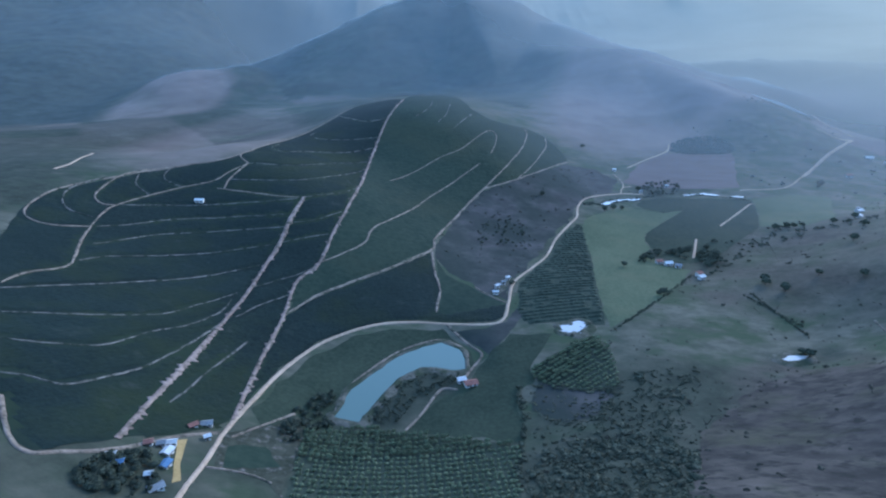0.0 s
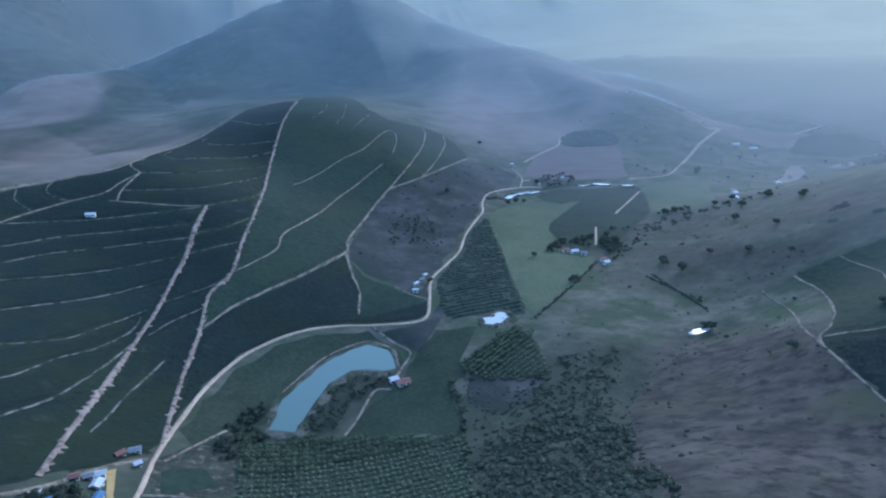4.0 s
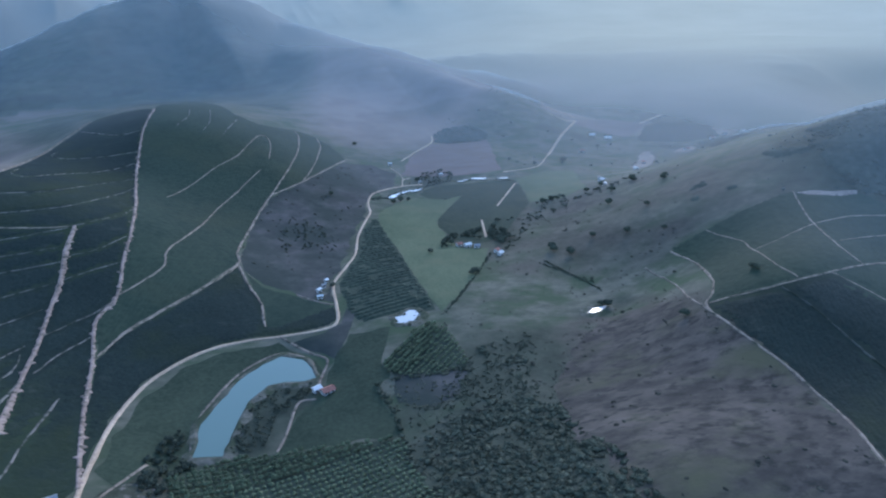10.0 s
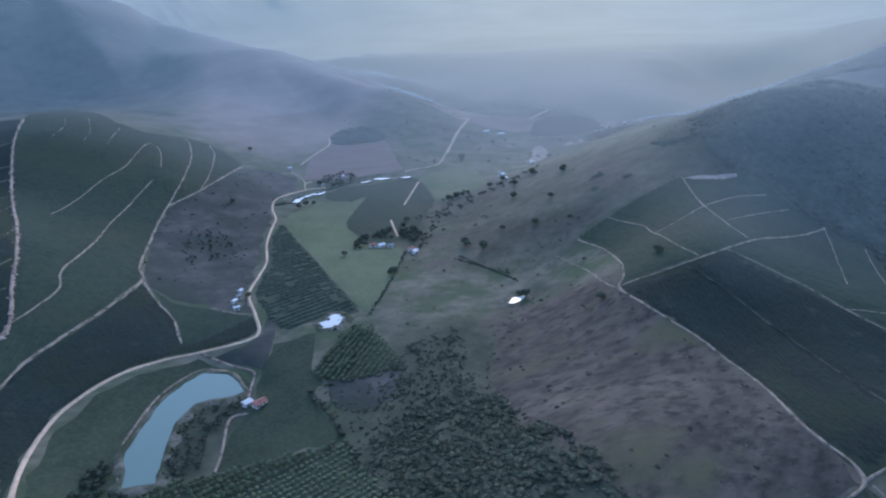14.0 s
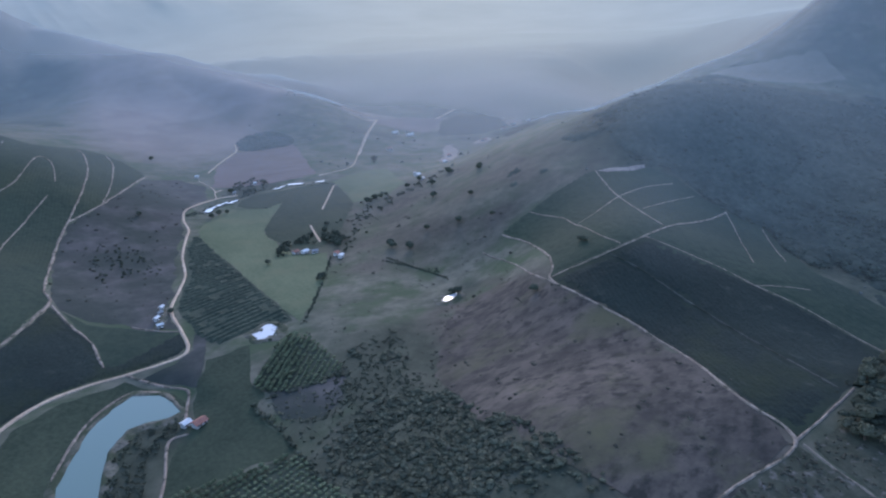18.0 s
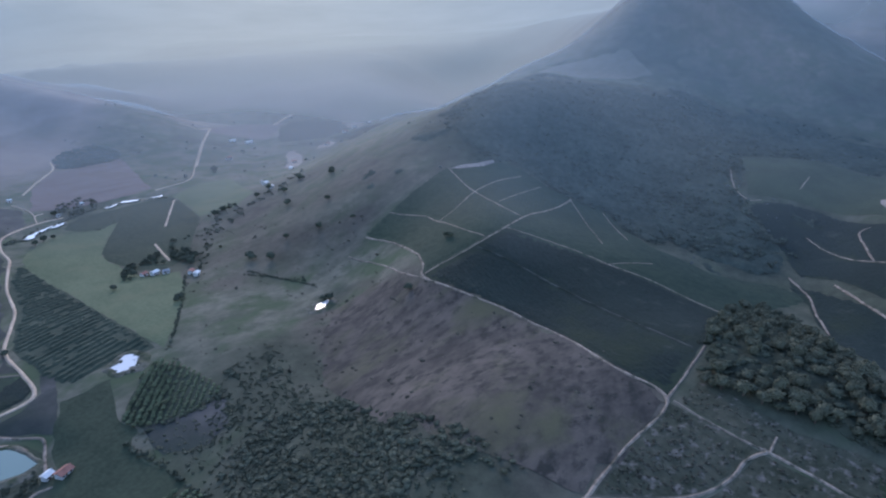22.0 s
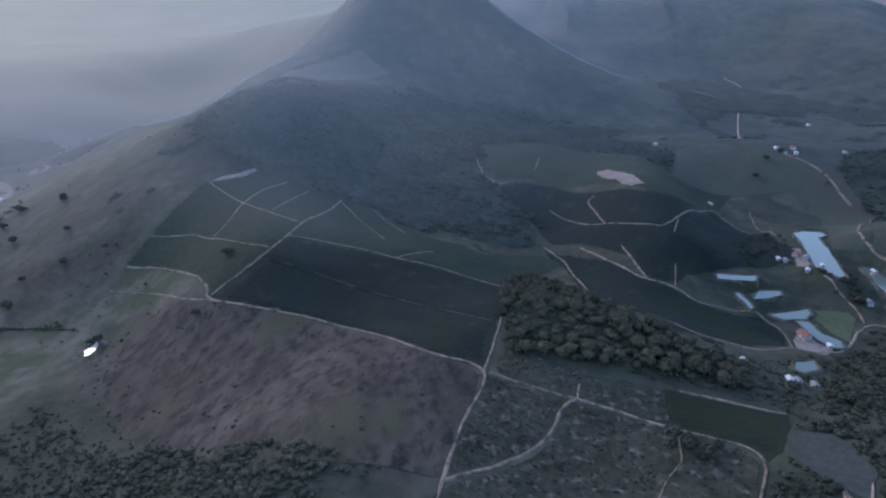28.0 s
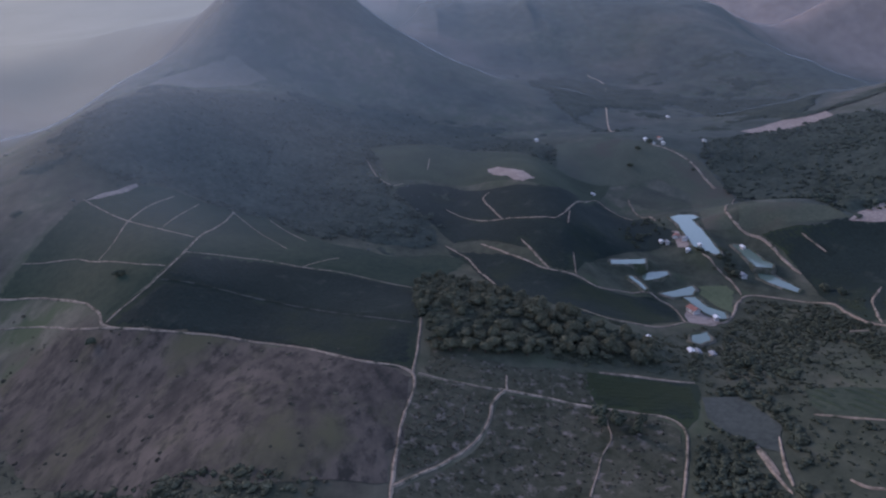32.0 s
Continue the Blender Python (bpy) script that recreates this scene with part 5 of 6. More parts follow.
def house(name, x, y, w, d, h, turn, roof, label):
    corners = [(x + a * w / 2, y + b * d / 2) for a in (-1, 1) for b in (-1, 1)]
    z = min(float(ground_z(cx, cy)) for cx, cy in corners) + 0.35
    base = tagged(new(name), label, "house", "farm buildings")
    base.matrix_world = pose(x, y, z, 0, 0, turn)
    rise = d * 0.2
    part("wall", gable_walls(w, d, h, rise), M["plaster"], base, "pale lime-plastered walls")
    r = part("roof", gable_roof(w, d, h, rise, 0.6), M["roof_" + roof], base, ROOF_WORDS[roof] + " gable roof")
    part("ridge_cap", box(w + 1.2, 0.35, 0.12, 0, 0, h + rise + 0.15), M["roof_" + roof], r)
    part("door", box(0.95, 0.1, 2.05, -w * 0.1, -d / 2, 0), M["wood_door"], base, "dark wooden door")
    for sx, sy in ((-0.33, -1), (0.28, -1), (-0.3, 1), (0.3, 1)):
        f = part("window", box(1.2, 0.12, 1.1, sx * w, sy * d / 2, 1.0), M["wood_door"], base)
        part("pane", box(1.0, 0.16, 0.9, sx * w, sy * d / 2, 1.1), M["glass"], f)
    return base


# ---- fields in place ----
field("coffee_field", "coffee_west", M["coffee_soil"], "dark green coffee plantation covering the long hillside")
field("coffee_field", "coffee_crest", M["coffee_green"], "greener coffee plantation over the rounded hilltop")
field("coffee_field", "coffee_foot", M["coffee_soil"], "dark coffee plantation above the curving dirt road")
field("fallow_field", "fallow_slope", M["fallow"], "purplish fallow slope overgrown with dead scrub", rag=2.5)
field("orchard_floor", "orchard_rows", M["row_crop"], "grassy floor under dense rows of fruit bushes")
field("orchard_floor", "orchard_mid", M["row_crop"], "grassy floor of a small square orchard")
field("orchard_floor", "orchard_near", M["row_crop"], "grassy floor under rows of round orchard trees")
field("sandy_yard", "yard", M["yard"], "yellow sandy yard between the farm buildings", "yard", rag=0.5)
field("pasture", "pond_slope", M["pasture"], "dark green bank between the road and the pond", rag=2.0)
field("coffee_field", "road_triangle", M["coffee_green"], "green plot in the bend of the dirt road")
field("bank_slope", "bank_scrub", M["fallow"], "brown overgrown slope below the road bend")
field("pasture", "dark_meadow", M["pasture"], "dark green pasture round the pond house", rag=2.5)
field("tilled_plot", "purple_lot", M["fallow"], "purplish tilled plot beside the orchard", rag=2.0)
field("dry_plot", "dry_lot", M["scrub"], "rough brown plot beside the road", rag=2.5)
field("stony_patch", "stony_patch", M["bank"], "pale stony ground beside the road bend")
field("vegetable_garden", "garden", M["coffee_green"], "green vegetable garden beside the road", rag=2.0)
field("meadow", "meadow", M["meadow"], "bright green grass meadow on the valley floor")
field("coffee_field", "coffee_valley", M["coffee_green"], "dark coffee plot on the flat valley floor")
field("meadow", "meadow_far", M["meadow"], "green pasture beside the river")
field("ploughed_field", "plough", M["plough"], "pinkish ploughed field beyond the river", rag=2.0)
field("coffee_field", "coffee_ridge", M["coffee_soil"], "dark coffee plantation on the broad ridge slope")
field("coffee_field", "coffee_upper", M["coffee_green"], "green coffee plots divided by pale tracks")
field("coffee_field", "coffee_lee", M["coffee_green"], "green coffee slope falling to the gully")
field("dry_field", "dry_field", M["dry"], "brown dry pasture with tufts of dead grass", rag=4.5)
field("bare_ground", "bare_crest", M["bare"], "pinkish bare earth on the ridge crest")
field("scrub_plot", "scrub_corner", M["scrub"], "rough dark scrub plot between dirt tracks")
field("scrub_plot", "scrub_corner_low", M["scrub"], "rough scrub with scattered pale stumps")
field("coffee_field", "coffee_gully", M["coffee_soil"], "dark coffee plot beside the wooded gully")
field("tilled_plot", "tilled_gully", M["scrub"], "brown tilled strip under the wood")
field("coffee_field", "coffee_east", M["coffee_soil"], "dark green field beyond the fish ponds")
field("meadow", "meadow_east", M["meadow_dull"], "smooth grey-green pasture behind the fish farm")
field("meadow", "meadow_strip", M["meadow_dull"], "green grass strip under the wooded hill")
field("lawn", "lawn", M["meadow"], "bright green lawn between the fish ponds", rag=2.0)
field("earth_yard", "pond_yard", M["bare"], "pale bare yard between the fish farm sheds", "yard", rag=0.8)
field("earth_yard", "red_house_yard", M["bare"], "pale bare yard round the red-roofed house", "yard", rag=0.8)
field("landslip", "scar", M["scar"], "white landslip scar on the mountain crest", "bare earth", rag=2.0)
field("stubble_field", "grey_field", M["grey_field"], "grey stubble field among trees")
field("row_field", "row_field", M["row_crop"], "green field with broad planted rows")
field("coffee_field", "coffee_farm", M["coffee_soil"], "dark coffee plot above the fish farm")
field("coffee_field", "coffee_hill_east", M["coffee_soil"], "dark coffee hillside crossed by pale tracks")
field("clearing", "clearing", M["clearing"], "pale grass clearing above the mountain wood", rag=3.0)
field("meadow", "upper_meadow", M["pasture"], "dull green pasture below the mountain wood")
field("bare_ground", "bare_hill", M["bare"], "pinkish bare earth along the hill crest", rag=2.0)
field("bare_ground", "bare_shoulder", M["bare"], "pinkish bare earth on the hill shoulder", rag=2.0)
field("bare_ground", "valley_cut", M["bare"], "pinkish bare earth beside the far valley road", rag=3.0)
field("bare_ground", "village_cut", M["bare"], "pale reddish cleared earth beside the far village", rag=2.5)
field("coffee_field", "far_plot", M["coffee_soil"], "dark green plot on the far valley floor", rag=4.0)
field("coffee_field", "village_plot", M["coffee_soil"], "dark green plot behind the far village", rag=4.0)
field("tilled_plot", "far_tilled", M["plough"], "dull pinkish tilled plot on the far valley floor", rag=4.0)
field("bare_ground", "bare_patch", M["bare"], "pale cleared patch of earth on the hillside", rag=2.0)

# ---- roads in place ----
road("main", 3.7, [(-97, 186), (-98, 204), (-98, 223), (-99, 253), (-96, 287), (-90, 321), (-77, 353), (-59, 373), (-39, 385), (-17, 389), (5, 387), (31, 384), (40, 392), (45, 416), (52, 452), (69, 483), (85, 512), (101, 559), (119, 597), (131, 621), (136, 645), (148, 672), (166, 689), (187, 701), (202, 707), (221, 709)])
road("branch", 2.6, [(2, 387), (12, 369), (22, 354), (22, 347), (16, 335), (11, 324)])
road("branch", 2.2, [(8, 312), (0, 314), (-5, 307), (-12, 289), (-19, 275)])
road("branch", 2, [(-97, 220), (-87, 222), (-78, 222), (-70, 219)])
road("branch", 2.2, [(-95, 248), (-87, 264), (-75, 283)])
road("branch", 3.4, [(-175, 224), (-159, 202), (-149, 196), (-141, 202), (-129, 213), (-117, 231), (-111, 239), (-100, 250)])
road("branch", 2, [(23, 443), (34, 426), (44, 414)])
road("branch", 2.6, [(-57, 288), (-53, 315), (-43, 334), (-29, 354), (-14, 366), (-1, 370), (11, 361), (15, 349)])
road("coffee", 3.8, [(-131, 221), (-132, 239), (-133, 271), (-133, 308), (-132, 359), (-129, 400), (-127, 437), (-124, 469), (-123, 507), (-119, 542)])
road("coffee", 3.3, [(-99, 262), (-101, 287), (-103, 330), (-102, 378), (-102, 421), (-91, 449), (-87, 494), (-82, 537), (-80, 606), (-81, 714), (-76, 801), (-70, 859), (-57, 952)])
road("track", 2.5, [(-100, 384), (-86, 408), (-66, 430), (-44, 452), (-24, 478), (-9, 505), (-7, 531), (8, 581), (25, 627), (41, 662), (58, 698), (77, 741), (96, 797), (108, 859), (107, 882)])
road("track", 2.5, [(-9, 499), (-7, 464), (-3, 437), (-5, 403)])
road("track", 1.9, [(-91, 449), (-75, 467), (-62, 486), (-58, 512), (-42, 550), (-14, 628), (9, 669), (40, 719)])
road("track", 2.4, [(41, 662), (69, 686), (104, 725), (148, 782)])
road("track", 1.9, [(79, 695), (104, 749), (127, 819), (133, 863)])
road("track", 1.5, [(-55, 657), (-10, 719), (22, 754), (56, 820), (64, 800), (54, 749)])
road("track", 2.2, [(-235, 322), (-235, 345), (-227, 371), (-238, 404), (-246, 431), (-253, 466), (-253, 490), (-242, 520), (-224, 547), (-202, 566), (-195, 586), (-185, 610), (-195, 626), (-198, 642), (-191, 658)])
road("track", 1.9, [(-248, 440), (-266, 425), (-282, 427), (-292, 441), (-299, 472), (-298, 500), (-287, 539)])
road("track", 1.9, [(-253, 490), (-262, 486), (-272, 497), (-277, 524), (-277, 559), (-266, 580)])
road("track", 1.7, [(-195, 551), (-172, 546), (-137, 540), (-123, 541)])
road("track", 1.9, [(-189, 551), (-190, 570), (-184, 610)])
road("track", 3.1, [(-285, 537), (-268, 572), (-242, 597), (-201, 634), (-184, 749), (-171, 867), (-151, 946), (-137, 992)])
road("contour", 1.3, [(-185, 239), (-176, 243), (-164, 245), (-155, 260), (-146, 285), (-138, 323), (-132, 359)])
road("contour", 1.3, [(-201, 266), (-190, 271), (-177, 280), (-167, 291), (-159, 315), (-147, 339), (-137, 367), (-136, 385)])
road("contour", 1.3, [(-215, 290), (-198, 305), (-179, 323), (-161, 344), (-151, 367), (-135, 394)])
road("contour", 1.3, [(-231, 315), (-216, 338), (-198, 363), (-176, 391), (-149, 419), (-131, 436)])
road("contour", 1.3, [(-228, 378), (-216, 402), (-190, 427), (-158, 449), (-126, 467)])
road("contour", 1.4, [(-233, 413), (-216, 446), (-203, 461), (-182, 473), (-155, 483), (-124, 491)])
road("contour", 1.3, [(-247, 441), (-237, 453), (-211, 485), (-173, 500), (-122, 511)])
road("contour", 1.3, [(-252, 492), (-221, 510), (-179, 523), (-144, 531), (-119, 542), (-93, 567), (-80, 600)])
road("contour", 1.5, [(-254, 457), (-273, 460), (-287, 479), (-293, 507), (-285, 546)])
road("contour", 1.5, [(-223, 548), (-237, 555), (-247, 569), (-248, 589)])
road("contour", 1.4, [(-241, 522), (-259, 540), (-267, 565)])
road("contour", 1.5, [(-179, 715), (-180, 688), (-167, 676), (-139, 711), (-83, 755)])
road("contour", 1.5, [(-159, 822), (-163, 807), (-150, 783), (-118, 782), (-77, 787)])
road("contour", 1.4, [(-184, 610), (-144, 623), (-110, 682), (-79, 716)])
road("contour", 1.4, [(-190, 570), (-144, 573), (-117, 594), (-85, 670)])
road("contour", 1.2, [(-119, 499), (-103, 507), (-85, 528)])
road("contour", 1.2, [(-122, 469), (-107, 479), (-90, 489)])
road("contour", 1.4, [(-130, 403), (-118, 416), (-99, 435), (-91, 449)])
road("contour", 1.3, [(-126, 260), (-122, 300), (-114, 341)])
road("contour", 1.4, [(-128, 365), (-118, 386), (-103, 405)])
road("contour", 1.4, [(-146, 929), (-106, 855), (-70, 848)])
road("contour", 1.4, [(-36, 843), (-20, 879), (-16, 926)])
road("contour", 1.4, [(-7, 822), (3, 857), (9, 923)])
road("contour", 1.4, [(12, 805), (38, 881)])
road("faint", 1.6, [(264, 250), (262, 222), (256, 190), (250, 166), (234, 127), (217, 96)])
road("valley", 6, [(443, 796), (509, 867), (594, 956)])
road("valley", 2.5, [(336, 726), (391, 740), (443, 796)])
road("valley", 3, [(268, 609), (296, 642), (327, 678)])
road("valley", 3, [(209, 516), (232, 572)])
road("valley", 1.6, [(195, 706), (203, 726), (213, 731)])
road("valley", 1.4, [(203, 726), (206, 743), (202, 768)])
road("valley", 3, [(225, 795), (254, 826), (293, 864), (307, 895)])
road("ridge", 2.3, [(290, 369), (286, 339), (265, 303), (243, 279), (232, 272), (225, 260), (219, 231), (215, 195), (202, 159), (181, 124), (169, 95), (129, 98), (91, 99), (73, 99)])
road("ridge", 2, [(169, 95), (190, 93), (222, 92)])
road("ridge", 1.5, [(266, 367), (259, 330), (236, 289), (226, 263)])
road("ridge", 2.2, [(232, 270), (260, 254), (298, 247), (352, 251), (433, 256)])
road("ridge", 2.0, [(394, 359), (360, 310), (337, 273), (328, 249)])
road("ridge", 1.8, [(306, 308), (325, 306), (360, 310), (394, 308), (423, 300)])
road("ridge", 1.4, [(321, 369), (319, 334), (307, 312), (284, 273), (278, 252)])
road("ridge", 1.6, [(298, 247), (304, 220), (307, 196), (305, 173), (307, 147), (305, 124), (303, 101)])
road("ridge", 1.4, [(305, 173), (340, 154)])
road("ridge", 1.2, [(433, 256), (405, 233), (341, 191)])
road("ridge", 1, [(438, 227), (379, 185)])
road("ridge", 1.1, [(347, 280), (389, 283), (424, 281)])
road("ridge", 2.3, [(86, 100), (104, 83), (121, 69), (135, 62), (149, 58), (158, 52)])
road("ridge", 1.4, [(169, 92), (161, 68), (158, 53)])
road("ridge", 1.9, [(158, 52), (153, 35), (147, 19), (143, 8), (139, -4), (134, -15), (123, -19), (100, -11), (83, -4)])
road("ridge", 1.6, [(158, 51), (167, 50)])
road("ridge", 1.2, [(143, 10), (125, 11), (114, 17), (91, 27)])
road("ridge", 6, [(698, -177), (677, -198), (647, -212), (610, -216), (590, -218)])
road("farm", 1.9, [(170, 6), (167, -12), (162, -37)])
road("farm", 2.1, [(419, 76), (388, 60), (356, 52), (318, 42)])
road("farm", 2.1, [(409, 47), (372, 28), (347, 14), (335, 4), (327, -15), (316, -29), (324, -55), (320, -75), (304, -81), (280, -78)])
road("farm", 1.8, [(389, 17), (361, 10), (336, 3)])
road("farm", 1.8, [(360, -19), (329, -15)])
road("farm", 2.7, [(266, -3), (255, -18), (257, -39), (260, -58), (277, -77), (284, -95), (293, -112), (319, -129), (332, -143), (317, -165), (295, -179), (269, -174), (240, -169), (226, -172)])
road("farm", 2.9, [(560, -227), (474, -180), (441, -179), (420, -190), (396, -193), (377, -194), (361, -195)])
road("farm", 1.9, [(489, 75), (454, 45), (439, 27), (416, -4), (432, -25), (575, -80), (561, -98), (509, -107)])
road("farm", 1.8, [(439, 27), (467, 34), (497, 40), (507, 34)])
road("farm", 1.6, [(406, -23), (441, -31)])
road("farm", 1.9, [(591, -125), (479, -119)])
road("farm", 1.6, [(600, 159), (555, 146), (531, 129), (536, 118)])
road("farm", 1.6, [(634, 92), (581, 94)])
road("farm", 1.9, [(390, -129), (371, -135), (350, -140), (334, -138)])
road("farm", 1.9, [(308, -220), (282, -198), (236, -173)])
road("farm", 2.1, [(107, -40), (89, -38), (76, -38)])
road("farm", 1.6, [(121, -69), (114, -78), (106, -88)])
road("farm", 1.8, [(405, -215), (378, -221)])
road("farm", 2.2, [(109, -40), (100, -40), (87, -39)])
road("farm", 1.8, [(110, -50), (100, -46), (88, -42), (80, -40)])
road("farm", 1.8, [(77, -57), (72, -59), (69, -63), (65, -68)])
road("farm", 1.1, [(231, -137), (228, -149), (223, -158)])
road("far", 9, [(712, 938), (764, 955), (819, 977), (880, 988)])
road("far", 4, [(545, 968), (565, 946), (592, 956)])
road("far", 4, [(686, 1418), (628, 1143), (617, 992)])
road("far", 3, [(-331, 549), (-335, 588), (-375, 697)])
road("far", 3, [(1663, -307), (1539, -323), (1037, -205), (779, -154)])

# ---- waters in place ----
water("pond", "pond_large", M["pond"], "long blue-green farm pond with an earth bank")
water("pool", "pool", M["river"], "shallow pale pool beside the orchard")
water("pool", "hill_pond", M["river"], "small bright pond at the foot of the slope")
water("river_reach", "river_a", M["river"], "bright reach of the river by the road", 2.2)
water("river_reach", "river_b", M["river"], "bright narrow reach of the river", 2.2)
water("river_reach", "river_c", M["river"], "short bright glint of the river under trees", 2.2)
water("fish_pond", "lake_a", M["pond"], "long blue fish pond by the farm", 2.8)
water("fish_pond", "lake_b", M["pond"], "blue rectangular fish pond", 2.8)
water("fish_pond", "lake_c", M["pond"], "narrow blue fish pond", 2.8)
water("fish_pond", "lake_d", M["pond"], "small grey-blue fish pond", 2.8)
water("fish_pond", "lake_e", M["pond"], "small grey-blue fish pond beside a lawn", 2.8)
water("fish_pond", "lake_f", M["pond"], "slanting grey-blue fish pond by the red-roofed house", 2.8)
water("fish_pond", "lake_g", M["pond"], "small green fish pond under trees", 2.8)
water("fish_pond", "lake_i", M["pond"], "ragged shallow fish pond in the grass", 2.8)
water("fish_pond", "lake_h", M["pond"], "thin strip of pale fish pond", 2.8)

# ---- planted rows ----
hedge_rows("coffee_rows", "coffee_west", 62, 2.8, 0.42, 3.6, M["coffee_leaf"], "rows of dark coffee bushes along the hill", 1, gap=0.0)
hedge_rows("coffee_rows", "coffee_crest", 70, 2.8, 0.42, 3.6, M["coffee_green"], "rows of green coffee bushes on the hilltop", 2, gap=0.0)
hedge_rows("coffee_rows", "coffee_foot", 50, 2.8, 0.42, 3.6, M["coffee_leaf"], "rows of dark coffee bushes above the road", 3, gap=0.0)
hedge_rows("coffee_rows", "coffee_valley", 30, 2.8, 0.42, 3.6, M["coffee_green"], "rows of dark coffee bushes on the valley floor", 4, gap=0.0)
hedge_rows("coffee_rows", "coffee_ridge", 60, 2.7, 0.42, 3.6, M["coffee_leaf"], "even rows of dark coffee bushes on the ridge", 5, gap=0.0)
hedge_rows("coffee_rows", "coffee_upper", 20, 2.8, 0.42, 3.6, M["coffee_green"], "rows of green coffee bushes on the upper plots", 6, gap=0.0)
hedge_rows("coffee_rows", "coffee_lee", 40, 2.8, 0.42, 3.6, M["coffee_green"], "rows of green coffee bushes down the slope", 7, gap=0.0)
hedge_rows("coffee_rows", "coffee_gully", 80, 2.7, 0.42, 3.6, M["coffee_leaf"], "rows of dark coffee bushes by the gully", 8, gap=0.0)
hedge_rows("coffee_rows", "coffee_east", 15, 3.0, 0.42, 3.6, M["coffee_leaf"], "rows of dark bushes beyond the ponds", 9, gap=0.0)
hedge_rows("coffee_rows", "coffee_farm", 35, 2.8, 0.42, 3.6, M["coffee_leaf"], "rows of dark coffee bushes above the fish farm", 10, gap=0.0)
hedge_rows("coffee_rows", "coffee_hill_east", 25, 3.0, 0.42, 3.6, M["coffee_leaf"], "rows of dark coffee bushes on the far slope", 11, gap=0.0)
hedge_rows("orchard_rows", "orchard_rows", 8, 5.2, 1.0, 4.1, M["row_crop"], "dense dark rows of fruit bushes beside the road", 12, bend=1.5, step=2.0)
hedge_rows("crop_rows", "row_field", 12, 4.5, 0.8, 2.4, M["coffee_green"], "broad green crop rows", 13, bend=1.0)

# ---- orchard trees ----
ORCHARD_KINDS = [tree_kind(100 + k, 1.9, 2.6, 0.7, 0.62, 26, M["leaf_orchard"]) for k in range(5)]


def orchard(key, turn, gap_row, gap_tree, most, group, scale):
    ring = smooth_ring(FIELDS[key], 4)
    c, s = math.cos(radians(turn)), math.sin(radians(turn))
    u, v = ring[:, 0] * c + ring[:, 1] * s, -ring[:, 0] * s + ring[:, 1] * c
    rng = random.Random(len(key))
    spots = []
    for a in np.arange(v.max(), v.min(), -gap_row):
        for b in np.arange(u.min(), u.max(), gap_tree):
            x, y = b * c - a * s + rng.uniform(-0.4, 0.4), b * s + a * c + rng.uniform(-0.4, 0.4)
            if inside(ring, np.array([x]), np.array([y]))[0] and not on_road(x, y) and rng.random() > 0.03:
                spots.append((x, y))
    for x, y in spots[:most]:
        plant_tree(ORCHARD_KINDS[rng.randrange(5)], x, y, scale * rng.uniform(0.8, 1.2), rng.uniform(0, 360), "orchard_tree", "round green orchard tree in a planted row", group)
    if spots[most:]:
        p = np.array(spots[most:])
        thicket("orchard_stand", p, np.random.RandomState(4).uniform(1.6, 2.2, len(p)) * scale, M["leaf_orchard"], "many round green orchard trees in rows", "orchard", 5, 6, coarse=True, tall=1.0)


orchard("orchard_near", 3, 4.3, 2.6, 185, "trees of the near orchard", 0.68)
orchard("orchard_mid", 40, 3.5, 2.7, 115, "trees of the small orchard", 0.66)

# ---- woods and scrub ----
PLOTS = [edge_ring(FIELDS[k], 8) for k in ("coffee_upper", "coffee_lee", "coffee_ridge", "upper_meadow", "coffee_farm", "meadow_east", "meadow_strip", "clearing", "bare_crest")]


def off_plots(x, y):
    return ~np.any([inside(plot, x, y) for plot in PLOTS], axis=0)


canopy("mountain_wood", 2.6, 4.5, M["canopy"], "unbroken dark canopy of the mountain forest")
canopy("hill_wood", 3.0, 4.5, M["canopy"], "unbroken dark canopy over the rounded hill")
canopy("foot_wood", 3.6, 5.0, M["canopy"], "dark canopy along the mountain foot")
canopy("east_foot", 5.0, 5.0, M["canopy"], "dark canopy at the foot of the far mountain")
canopy("gully_wood", 2.8, 4.5, M["canopy"], "dark canopy filling the mountain gully")
canopy("wood", 1.8, 3.2, M["shaded_floor"], "leafy floor of the gully wood, coloured dark as shade")
rs = np.random.RandomState(7)
STUBBLE = edge_ring(FIELDS["grey_field"], 4)
ROW_PLOT = edge_ring(FIELDS["row_field"], 4)
SCRUB_EDGE = smooth_ring(WOODS["scrub"], 8)
WOOD_EDGE = smooth_ring(WOODS["mountain_wood"], 15)
p = scatter(WOODS["wood"], 800, 51)
thicket("wood_undergrowth", p, 1.2 + 2.0 * rs.uniform(0, 1, len(p)) ** 2, M["leaf"], "dark green smaller trees filling the gully wood", "wood", 31, 26, coarse=True, tall=1.2, lump=0.2)
p = scatter(WOODS["wood"], 300, 11, keep=lambda x, y, r: patchy(x, y, 30, 37) + 0.8 * r.randn(len(x)) > -0.3)
WOOD_KINDS = [tree_kind(400 + k, 1.0, 1.5, 0.18, 0.17, 90, M["leaf_pale"], True) for k in range(10)]
tree_stand(WOOD_KINDS, p, 2.0 + 2.7 * rs.uniform(0, 1, len(p)) ** 1.6, "wood_tree", "grey-green broadleaf tree crowded in the gully wood", "trees of the gully wood", 21)
